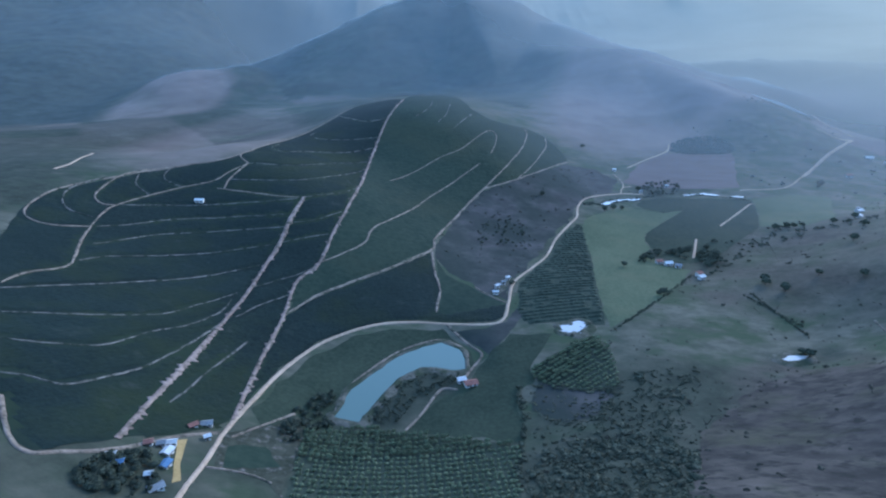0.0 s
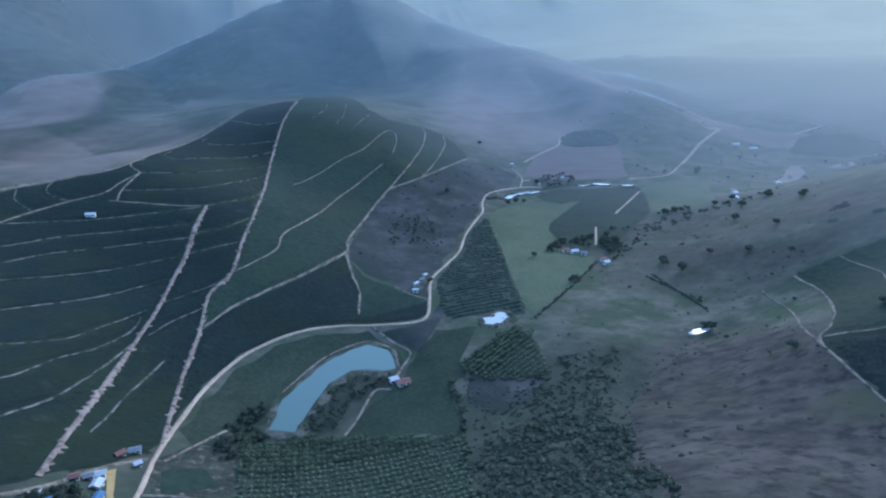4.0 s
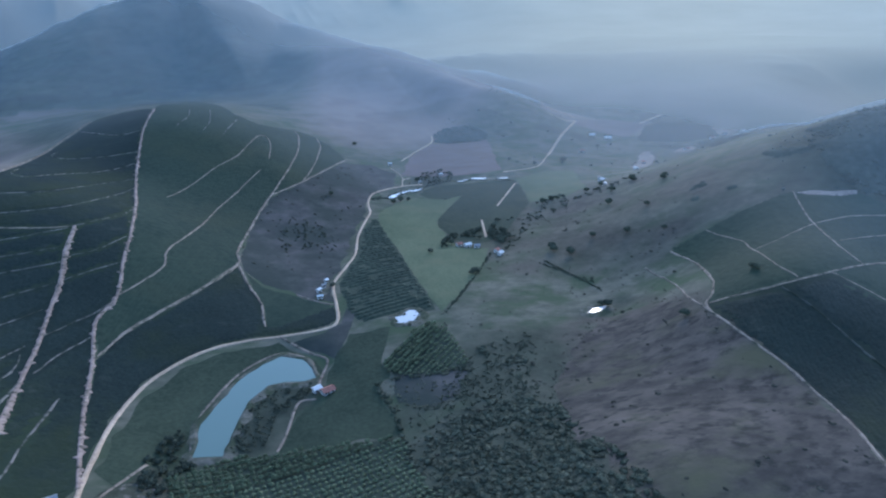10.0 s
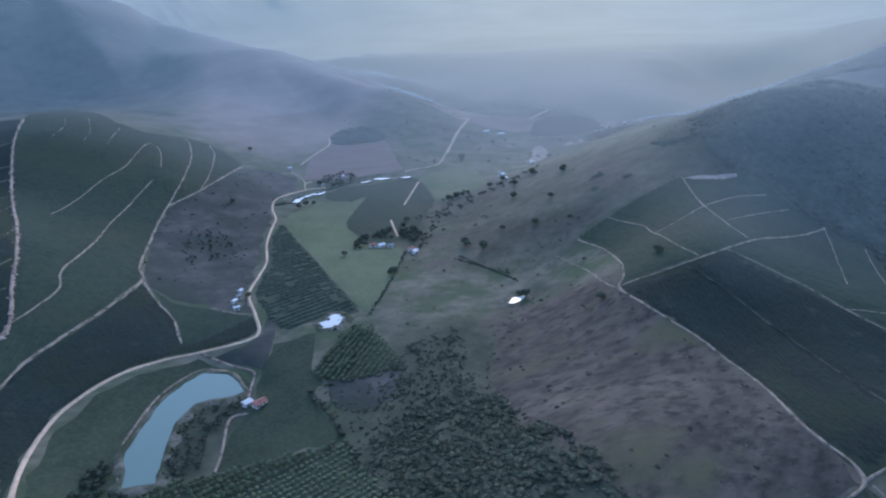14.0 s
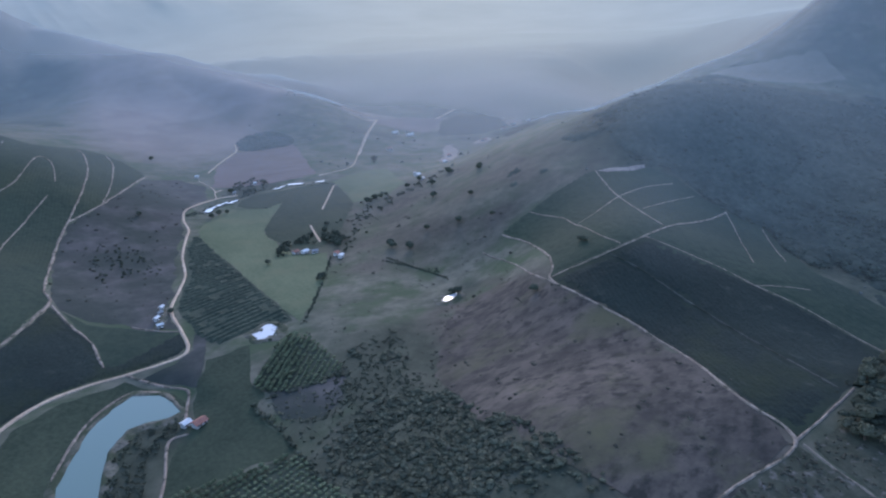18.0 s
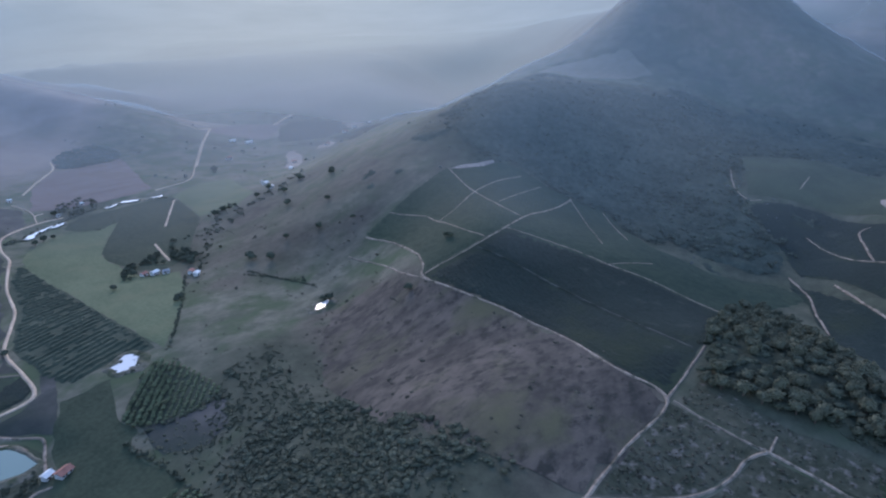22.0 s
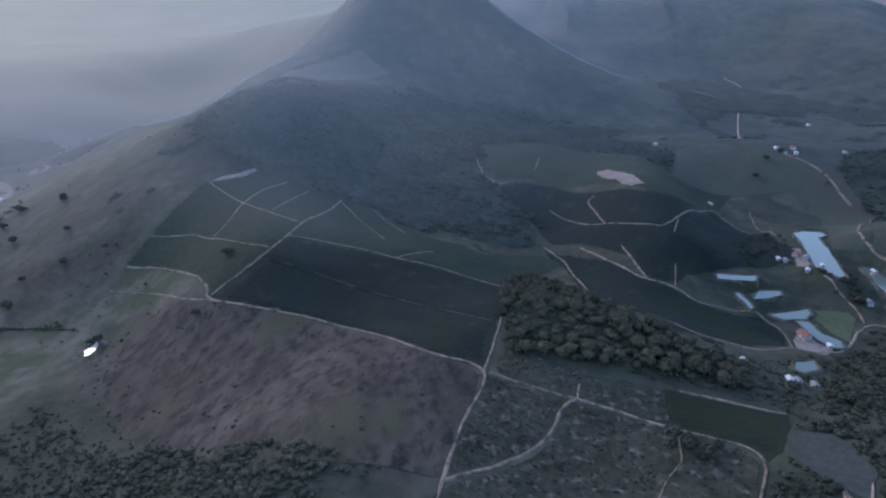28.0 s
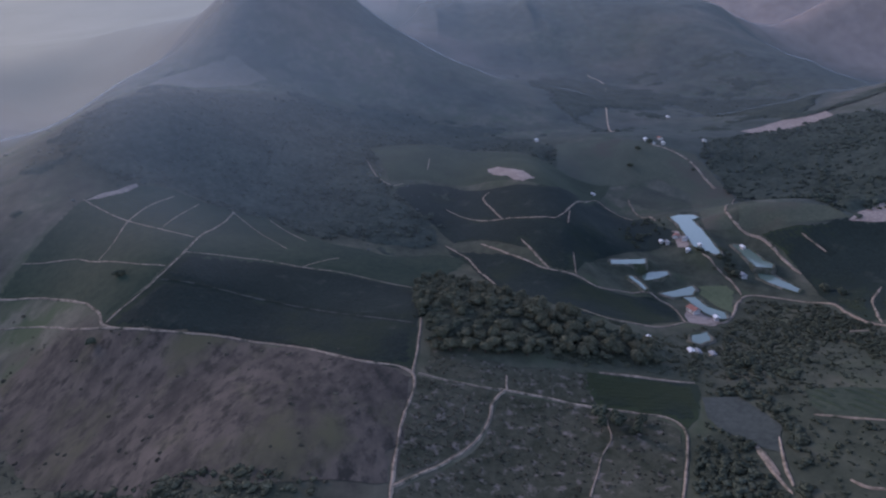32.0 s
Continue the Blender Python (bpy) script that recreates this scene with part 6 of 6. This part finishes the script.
for leaf, count, seed, words in (("leaf", 900, 12, "dark thicket of bushes along the stream"), ("leaf_pale", 1100, 53, "grey-green bushes mixed through the thicket")):
    p = scatter(WOODS["scrub"], count, seed, keep=lambda x, y, r: 0.8 * patchy(x, y, 34, 31) + 0.8 * patchy(x, y, 12, 36) + 0.9 * r.rand(len(x)) - 0.9 * np.clip(1 - off_ring(SCRUB_EDGE, x, y) / 28, 0, 1) - 0.25 * ease(y, 220, 300) > 0.2)
    thicket("scrubland", p, 0.6 + 1.9 * rs.uniform(0, 1, len(p)) ** 2.4, M[leaf], words, "scrub", seed, 30, coarse=True, tall=0.6, lump=0.19)
p = scatter(WOODS["scrub"], 2200, 54, keep=lambda x, y, r: 0.7 * patchy(x, y, 26, 45) + 0.5 * patchy(x, y, 9, 46) + 0.5 * r.randn(len(x)) - 0.5 * np.clip(1 - off_ring(SCRUB_EDGE, x, y) / 12, 0, 1) > -0.1)
thicket("low_bushes", p, 0.35 + 1.0 * rs.uniform(0, 1, len(p)) ** 2, M["leaf"], "low dark bushes filling the damp hollow", "scrub", 35, 6, coarse=True, tall=0.7, lump=0.36)


def along_edge(points, count, spread, seed):
    """Random places scattered to both sides of a ring, off the roads."""
    r = np.random.RandomState(seed)
    ring = smooth_ring(points, 4)
    p = ring[r.randint(0, len(ring), count)] + r.randn(count, 2) * spread
    ok = ~on_road(p[:, 0], p[:, 1]) & (patchy(p[:, 0], p[:, 1], 24, seed) + 0.5 * r.randn(count) > -0.2)
    return p[ok]


p = along_edge(FIELDS["dry_field"], 520, 4.5, 71)
thicket("field_edge_scrub", p, 0.3 + 0.8 * rs.uniform(0, 1, len(p)) ** 2.5, M["tuft"], "ragged grass and scrub along the dry pasture's edge", "scrub", 71, 10, coarse=True, tall=0.45, lump=0.34)
p = np.concatenate([along_edge(FIELDS["purple_lot"], 170, 2.0, 72), scatter(FIELDS["purple_lot"], 90, 73)])
thicket("plot_edge_scrub", p, 0.3 + 0.9 * rs.uniform(0, 1, len(p)) ** 2.5, M["leaf_pale"], "grey-green bushes over the tilled plot's edge", "scrub", 72, 10, coarse=True, tall=0.55, lump=0.32)
p = along_edge(WATERS["pool"][1], 150, 1.1, 74)
thicket("shore_bushes", p, 0.5 + 1.0 * rs.uniform(0, 1, len(p)) ** 2, M["leaf"], "dark bushes leaning over the small pool", "bushes", 74, 14, coarse=True, tall=0.6, lump=0.3)
p = scatter(WOODS["mountain_wood"], 5200, 13, keep=lambda x, y, r: off_plots(x, y) & (0.7 * patchy(x, y, 110, 32) + 0.5 * patchy(x, y, 35, 35) + 0.9 * r.rand(len(x)) - 0.9 * np.clip(1 - off_ring(WOOD_EDGE, x, y) / 40, 0, 1) > -0.25))
thicket("mountain_woodland", p, 1.2 + 2.4 * rs.uniform(0, 1, len(p)) ** 2, M["forest_crown"], "dark forest on the mountain flank", "forest", 23, 4, coarse=True, tall=1.0, lump=0.4)
wide = np.array(WOODS["mountain_wood"])
wide = wide.mean(0) + (wide - wide.mean(0)) * 1.3
p = scatter([tuple(q) for q in wide], 260, 52, keep=lambda x, y, r: (patchy(x, y, 70, 38) + 0.7 * r.randn(len(x)) > 0.3) & (off_ring(WOOD_EDGE, x, y) < 110 * r.rand(len(x)) ** 2) & off_plots(x, y))
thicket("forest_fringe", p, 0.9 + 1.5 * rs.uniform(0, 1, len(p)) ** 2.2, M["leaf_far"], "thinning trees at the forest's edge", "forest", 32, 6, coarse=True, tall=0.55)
p = scatter(WOODS["hill_wood"], 2800, 14)
thicket("hill_woodland", p, 1.5 + 2.8 * rs.uniform(0, 1, len(p)) ** 2.0, M["forest_crown"], "dense dark forest on the rounded hill", "forest", 24, 4, coarse=True, tall=0.9, lump=0.4)
GROVE_KINDS = [tree_kind(430 + k, 1.0, 1.35, 0.2, 0.2, 40, M["leaf"], True) for k in range(8)]
GROVES = {"west_bank": "bush", "yard_trees": "yard_tree", "lake_trees": "pond_tree", "yard_grove": "yard_tree", "shed_trees": "river_tree", "village_trees": "homestead_tree", "roadside_trees": "roadside_tree"}
for key, count, size, words in (
    ("bank", 260, 1.0, "dark bushes on the slope below the pond"),
    ("west_bank", 80, 1.9, "dark rounded bush at the end of the pond"),
    ("yard_trees", 120, 1.9, "dark leafy tree beside the farm buildings"),
    ("lake_trees", 60, 2.2, "dark leafy tree between the fish ponds"),
    ("yard_grove", 45, 2.0, "dark leafy tree beside the fish farm sheds"),
    ("roadside_trees", 190, 1.8, "dark leafy tree lining the valley road"),
    ("farm_trees", 560, 1.9, "trees along the farm road"),
    ("valley_trees", 380, 1.8, "green trees filling the side valley"),
    ("shed_trees", 50, 2.2, "dark leafy tree beside the river"),
    ("village_trees", 80, 2.7, "dark leafy tree beside the homestead houses"),
    ("fallow_wood", 90, 1.3, "dark bushes in a hollow of the fallow slope"),
):
    p = scatter(WOODS[key], count, 15 + count, keep=lambda x, y, r: ~inside(STUBBLE, x, y) & ~inside(ROW_PLOT, x, y) & (patchy(x, y, 22, 39) + 0.7 * r.randn(len(x)) > -0.4))
    if key in GROVES:
        tree_stand(GROVE_KINDS, p, rs.uniform(0.6, 1.15, len(p)) * size, GROVES[key], words, "trees of " + key.replace("_", " "), count)
        continue
    thicket("tree_group", p, rs.uniform(0.4, 1.2, len(p)) * size, M["leaf"], words, "trees", count, 30, coarse=True, tall=1.0, lump=0.2)
p = scatter(FIELDS["copse"], 1500, 17)
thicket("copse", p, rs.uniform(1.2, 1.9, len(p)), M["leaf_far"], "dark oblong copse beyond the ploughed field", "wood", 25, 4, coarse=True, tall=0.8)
p = scatter(FIELDS["fallow_slope"], 110, 18)
thicket("dead_scrub", p, 0.6 + 1.3 * rs.uniform(0, 1, len(p)) ** 2, M["tuft"], "grey dead bushes on the fallow slope", "scrub", 26, 7, coarse=True, tall=0.5)
p = scatter(FIELDS["dry_field"], 90, 19, keep=lambda x, y, r: patchy(x, y, 28, 40) + 0.6 * r.randn(len(x)) > 0.1)
thicket("grass_tufts", p, 0.5 + 1.1 * rs.uniform(0, 1, len(p)) ** 2, M["tuft"], "low tufts scattered over the dry pasture", "tufts", 27, 14, coarse=True, tall=0.3, lump=0.3)
for key, count in (("scrub_corner", 330), ("scrub_corner_low", 700), ("tilled_gully", 160)):
    p = scatter(FIELDS[key], count, 20 + count)
    thicket("low_scrub", p, rs.uniform(0.35, 0.9, len(p)), M["tuft"], "low dark scrub with pale stems", "scrub", count, 6, coarse=True, tall=0.7)
field_rings = [smooth_ring(points, 12) for points in FIELDS.values()]


def open_land(x, y, r, least=0.15):
    ok = patchy(x, y, 55, 33) + 0.6 * patchy(x, y, 17, 34) + 0.3 * r.randn(len(x)) > least
    for ring in field_rings:
        ok &= ~inside(ring, x, y)
    return ok


p = scatter([(-60, 180), (120, 180), (240, 300), (330, 400), (470, 560), (600, 800), (380, 820), (180, 700), (60, 460), (20, 300)], 200, 41, keep=open_land)
thicket("valley_scrub", p, 0.5 + 1.2 * rs.uniform(0, 1, len(p)) ** 2, M["tuft"], "scattered bushes over the valley pasture", "scrub", 28, 8, coarse=True, tall=0.55)
p = scatter([(-60, 180), (120, 180), (240, 300), (330, 400), (420, 520), (330, 560), (180, 560), (60, 460), (20, 300)], 420, 44, keep=lambda x, y, r: open_land(x, y, r, -0.5))
thicket("grass_tufts", p, 0.3 + 0.7 * rs.uniform(0, 1, len(p)) ** 2, M["tuft"], "rough tussocks over the valley pasture", "tufts", 33, 9, coarse=True, tall=0.35, lump=0.34)
p = scatter(WOODS["low_green"], 2600, 46, keep=lambda x, y, r: (patchy(x, y, 30, 43) + 0.7 * patchy(x, y, 10, 44) + 0.5 * r.randn(len(x)) > -0.5) & ~inside(STUBBLE, x, y) & ~inside(ROW_PLOT, x, y))
thicket("low_bushes", p, 0.4 + 1.4 * rs.uniform(0, 1, len(p)) ** 2.5, M["leaf"], "rough green bushes over the side valley", "scrub", 34, 5, coarse=True, tall=0.65, lump=0.36)
p = scatter(WOODS["far_valley"], 420, 42, keep=lambda x, y, r: open_land(x, y, r, 0.45))
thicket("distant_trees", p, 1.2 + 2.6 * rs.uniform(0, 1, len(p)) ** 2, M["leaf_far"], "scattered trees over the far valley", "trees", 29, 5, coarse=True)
for key, count, words in (("foot_wood", 1100, "band of dark forest along the mountain foot"), ("east_foot", 300, "dark forest at the foot of the far mountain"), ("gully_wood", 1000, "dark forest filling the gully under the mountain")):
    edge = smooth_ring(WOODS[key], 15)
    p = scatter(WOODS[key], count, count, keep=lambda x, y, r: off_plots(x, y) & (patchy(x, y, 60, 41) + 0.8 * r.rand(len(x)) - np.clip(1 - off_ring(edge, x, y) / 40, 0, 1) > -0.2))
    thicket("foot_woodland", p, 1.4 + 2.8 * rs.uniform(0, 1, len(p)) ** 2.0, M["forest_crown"], words, "forest", count, 4, coarse=True, tall=0.9, lump=0.4)


def hedge_line(points, size, seed):
    """A loose line of bushes along a ditch or boundary."""
    line = smooth_ring(points, size * 0.8, closed=False)
    r = np.random.RandomState(seed)
    keep = r.rand(len(line)) < (0.72 if size < 2 else 0.36)
    p = (line + r.randn(len(line), 2) * size * (0.5 if size < 2 else 1.6))[keep]
    thicket("hedge", p, size * r.uniform(0.45, 1.1, len(p)), M["leaf"], "dark line of bushes along a boundary", "hedge", seed, 8, coarse=True)


hedge_line([(105, 366), (128, 391), (158, 427), (192, 471)], 1, 71)
hedge_line([(218, 428), (221, 396), (225, 368), (223, 359)], 0.9, 72)
hedge_line([(212, 427), (220, 401), (228, 375)], 0.9, 73)
hedge_line([(249, 561), (277, 541), (312, 553), (353, 562), (388, 563), (423, 583)], 2.6, 74)
hedge_line([(40, 306), (40, 284), (36, 252), (31, 222)], 1.6, 75)
hedge_line([(49, 307), (70, 301), (91, 299)], 1.4, 76)
hedge_line([(196, 476), (208, 476), (329, 596), (335, 569), (366, 546)], 2.2, 77)
hedge_line([(189, 693), (148, 658), (258, 714), (330, 690)], 1.5, 78)

# ---- single trees ----
TREE_KINDS = [tree_kind(200 + k, 3.6, 4.6, 1.1, 1.0, 46, M["leaf"]) for k in range(6)]
TREES_WEST = [(155, 426), (144, 490), (171, 507), (210, 489), (174, 652), (164, 646), (184, 655), (446, 765), (319, 584), (235, 447), (241, 429), (-27, 325), (218, 719), (324, 580), (307, 582), (180, 854), (103, 667), (50, 447), (359, 535), (361, 562), (152, 424), (234, 442), (241, 427), (444, 757), (402, 559), (274, 278), (289, 420), (377, 579)]
TREES_EAST = [(332, 582), (328, 499), (275, 282), (234, 442), (241, 426), (448, 763), (393, 501), (216, 271), (271, 441), (329, 446), (388, 539), (307, 398), (188, -48), (179, -69), (152, -54), (328, -194), (311, -196), (698, -177), (138, 13), (133, -3), (126, 2), (360, -144), (132, 7), (213, 338), (210, 341), (387, 494), (389, 543), (682, -158), (650, -141), (632, -209), (170, -69), (179, -66), (437, 748), (355, 574), (393, 549), (386, 495)]
rng = random.Random(9)
for x, y in TREES_WEST + TREES_EAST:
    if off_ring(RING["pond_large"], np.array([x]), np.array([y]))[0] < 9:
        continue
    k = rng.uniform(0.65, 1.15)
    plant_tree(TREE_KINDS[rng.randrange(6)], x, y, k, rng.uniform(0, 360), "tree", "lone dark round-crowned tree standing in pasture", "pasture trees")

TALL_TREES = [tree_kind(300 + k, 2.3, 8.5, 2.0, 0.85, 60, M["leaf"]) for k in range(2)]
for k, (x, y) in enumerate([(129, 14), (123, 1)]):
    plant_tree(TALL_TREES[k], x, y, 0.85, 40 * k, "tall_tree", "tall slender dark tree beside the dirt track", "track trees")

# ---- buildings in place ----
house("house", 10, 320, 4.2, 3.2, 2.5, 20, "white", "low farmhouse with a bright white metal roof by the pond")
house("house", 15, 315, 6.5, 4.3, 2.5, 15, "red", "small farmhouse with a red tile roof by the pond")
house("barn", -109, 213, 3.9, 2.8, 2.3, 80, "blue", "long barn with a blue metal roof in the farmyard")
house("farmhouse", -112, 222, 3.9, 3.3, 2.3, 80, "white", "plastered farmhouse with a white metal roof in the yard")
house("shed", -120, 224, 2.8, 2.2, 2.3, 15, "red", "small shed with a red tile roof in the yard")
house("shed", -116, 226, 2.8, 2.2, 2.3, 15, "grey", "small shed with a grey sheet roof beside the road")
house("shed", -113, 229, 3.3, 2.2, 2.3, 10, "white", "small shed with a white metal roof beside the road")
house("shed", -107, 252, 4.4, 2.8, 2.3, 10, "grey", "farm shed with a grey sheet roof beside the road")
house("shed", -103, 241, 2.2, 1.7, 2.3, 30, "white", "small shed with a white metal roof beside the road")
house("shed", -111, 247, 3.3, 2.2, 2.3, 40, "red", "farm shed with a red tile roof beside the road")
house("shed", -106, 197, 5.0, 3.3, 2.3, 40, "grey", "farm shed with a grey sheet roof under trees")
house("shed", -127, 208, 3.3, 2.2, 2.3, 10, "white", "long shed with a white metal roof under trees")
house("shed", -123, 205, 3.9, 2.2, 2.3, 10, "blue", "long shed with a blue metal roof under trees")
house("shed", -111, 203, 2.2, 1.7, 2.3, 10, "white", "small shed with a white metal roof in the yard")
house("shed", 48, 458, 2.7, 2.0, 2.3, 40, "white", "tiny shed with a white metal roof on stony ground")
house("shed", 44, 449, 2.7, 2.0, 2.3, 20, "grey", "tiny shed with a grey sheet roof on stony ground")
house("shed", 39, 442, 3.4, 2.0, 2.3, 40, "white", "tiny shed with a white metal roof on stony ground")
house("shed", 37, 430, 3.4, 2.0, 2.3, 0, "white", "tiny shed with a white metal roof on stony ground")
house("hut", -201, 523, 6.5, 3.6, 2.5, 0, "white", "lone field hut with a white metal roof among coffee")
house("house", 195, 461, 4.6, 3.4, 2.4, 30, "white", "small house with a white metal roof on the valley floor")
house("house", 196, 469, 4.3, 3.6, 2.5, 30, "red", "small house with a red tile roof on the valley floor")
house("house", 181, 495, 5.6, 4.0, 2.5, 10, "white", "homestead house with a white metal roof among trees")
house("house", 175, 500, 4.6, 3.6, 2.4, 10, "red", "homestead house with a red tile roof among trees")
house("house", 187, 489, 4.6, 3.4, 2.4, -15, "grey", "homestead house with a grey sheet roof among trees")
house("house", 205, 780, 3.6, 2.8, 2.3, 0, "white", "tiny house with a white metal roof by the river")
house("shed", 255, 735, 3.0, 2.2, 2.2, 0, "white", "tiny shed with a white metal roof by the river trees")
house("shed", 220, 715, 3.0, 2.2, 2.2, 20, "grey", "tiny shed with a grey sheet roof by the river")
house("house", 573, 879, 10.1, 6.5, 3.3, 0, "white", "house with a white metal roof along the valley road")
house("house", 403, 614, 6.5, 5.0, 2.8, 20, "white", "house with a white metal roof along the valley road")
house("house", 504, 803, 7.2, 5.0, 2.8, 0, "red", "house with a red tile roof along the valley road")
house("house", 594, 866, 12.1, 6.6, 3.2, 0, "white", "distant village house with a white metal roof")
house("house", 578, 883, 6.6, 5.0, 2.6, 0, "grey", "distant village house with a grey sheet roof")
house("house", 658, 759, 8.8, 5.5, 2.6, 10, "red", "distant village house with a red tile roof")
house("house", 831, 786, 6.6, 5.0, 2.6, 5, "white", "distant village house with a white metal roof")
house("house", 767, 798, 6.6, 5.0, 2.6, 0, "grey", "distant village house with a grey sheet roof")
house("house", 798, 791, 6.6, 4.4, 2.6, 0, "white", "distant village house with a white metal roof")
house("house", 737, 793, 6.6, 5.0, 2.6, 0, "red", "distant village house with a red tile roof")
house("house", 382, 580, 5.5, 4.4, 2.6, 60, "white", "distant village house with a white metal roof")
house("house", 413, 631, 4.4, 3.9, 2.3, 60, "grey", "distant village house with a grey sheet roof")
house("house", 546, 717, 7.7, 5.0, 2.6, 60, "red", "distant village house with a red tile roof")
house("house", 494, 667, 6.6, 5.0, 2.6, 70, "white", "distant village house with a white metal roof")
house("house", 305, -92, 7.5, 5.4, 3.1, 20, "red", "plastered house with a red tile roof among fish ponds")
house("shed", 293, -103, 3.4, 2.7, 2.3, 0, "white", "shed with a white metal roof by a fish pond")
house("house", 432, -122, 5.6, 4.0, 2.6, -30, "red", "house with a red tile roof beside the long fish pond")
house("house", 421, -126, 5.4, 4.1, 2.5, -30, "grey", "house with a grey sheet roof beside the long fish pond")
house("house", 427, -108, 3.8, 2.6, 2.2, 0, "white", "house with a white metal roof beside the long fish pond")
house("house", 423, -112, 4.1, 2.7, 2.3, 0, "grey", "house with a grey sheet roof beside the long fish pond")
house("house", 400, -121, 4.2, 2.6, 2.2, -20, "white", "house with a white metal roof beside the long fish pond")
house("house", 404, -132, 2.7, 2.0, 2.3, 0, "white", "house with a white metal roof beside the long fish pond")
house("house", 361, -150, 6.1, 4.1, 2.3, 0, "grey", "house with a grey sheet roof beside the long fish pond")
house("shed", 413, -172, 4.2, 2.6, 2.3, 10, "white", "long shed with a white metal roof at the pond head")
house("house", 206, -52, 3.6, 2.3, 2.2, 0, "white", "low house with a white metal roof under trees")
house("house", 209, -57, 4.1, 2.7, 2.3, 0, "grey", "low house with a grey sheet roof under trees")
house("house", 204, -63, 3.4, 2.4, 2.2, 0, "grey", "low house with a grey sheet roof under trees")
house("house", 218, -33, 2.7, 2.0, 2.3, 0, "white", "low house with a white metal roof under trees")
house("house", 598, -88, 4.4, 3.0, 2.4, 30, "white", "small house with a white metal roof on the slope")
house("house", 710, -175, 7.0, 4.5, 2.4, 0, "white", "far village house with a white metal roof at the mountain foot")
house("house", 715, -194, 7.0, 4.5, 2.4, 10, "red", "far village house with a red tile roof at the mountain foot")
house("house", 698, -181, 6.0, 4.0, 2.4, 0, "grey", "far village house with a grey sheet roof at the mountain foot")
house("house", 698, -193, 6.0, 4.0, 2.4, -10, "white", "far village house with a white metal roof at the mountain foot")
house("house", 1004, -301, 8.0, 5.0, 2.4, 0, "white", "far village house with a white metal roof at the mountain foot")
house("house", 759, -47, 6.0, 4.0, 2.4, 0, "white", "far village house with a white metal roof at the mountain foot")
house("house", 715, -250, 6.0, 4.0, 2.4, 0, "grey", "far village house with a grey sheet roof at the mountain foot")
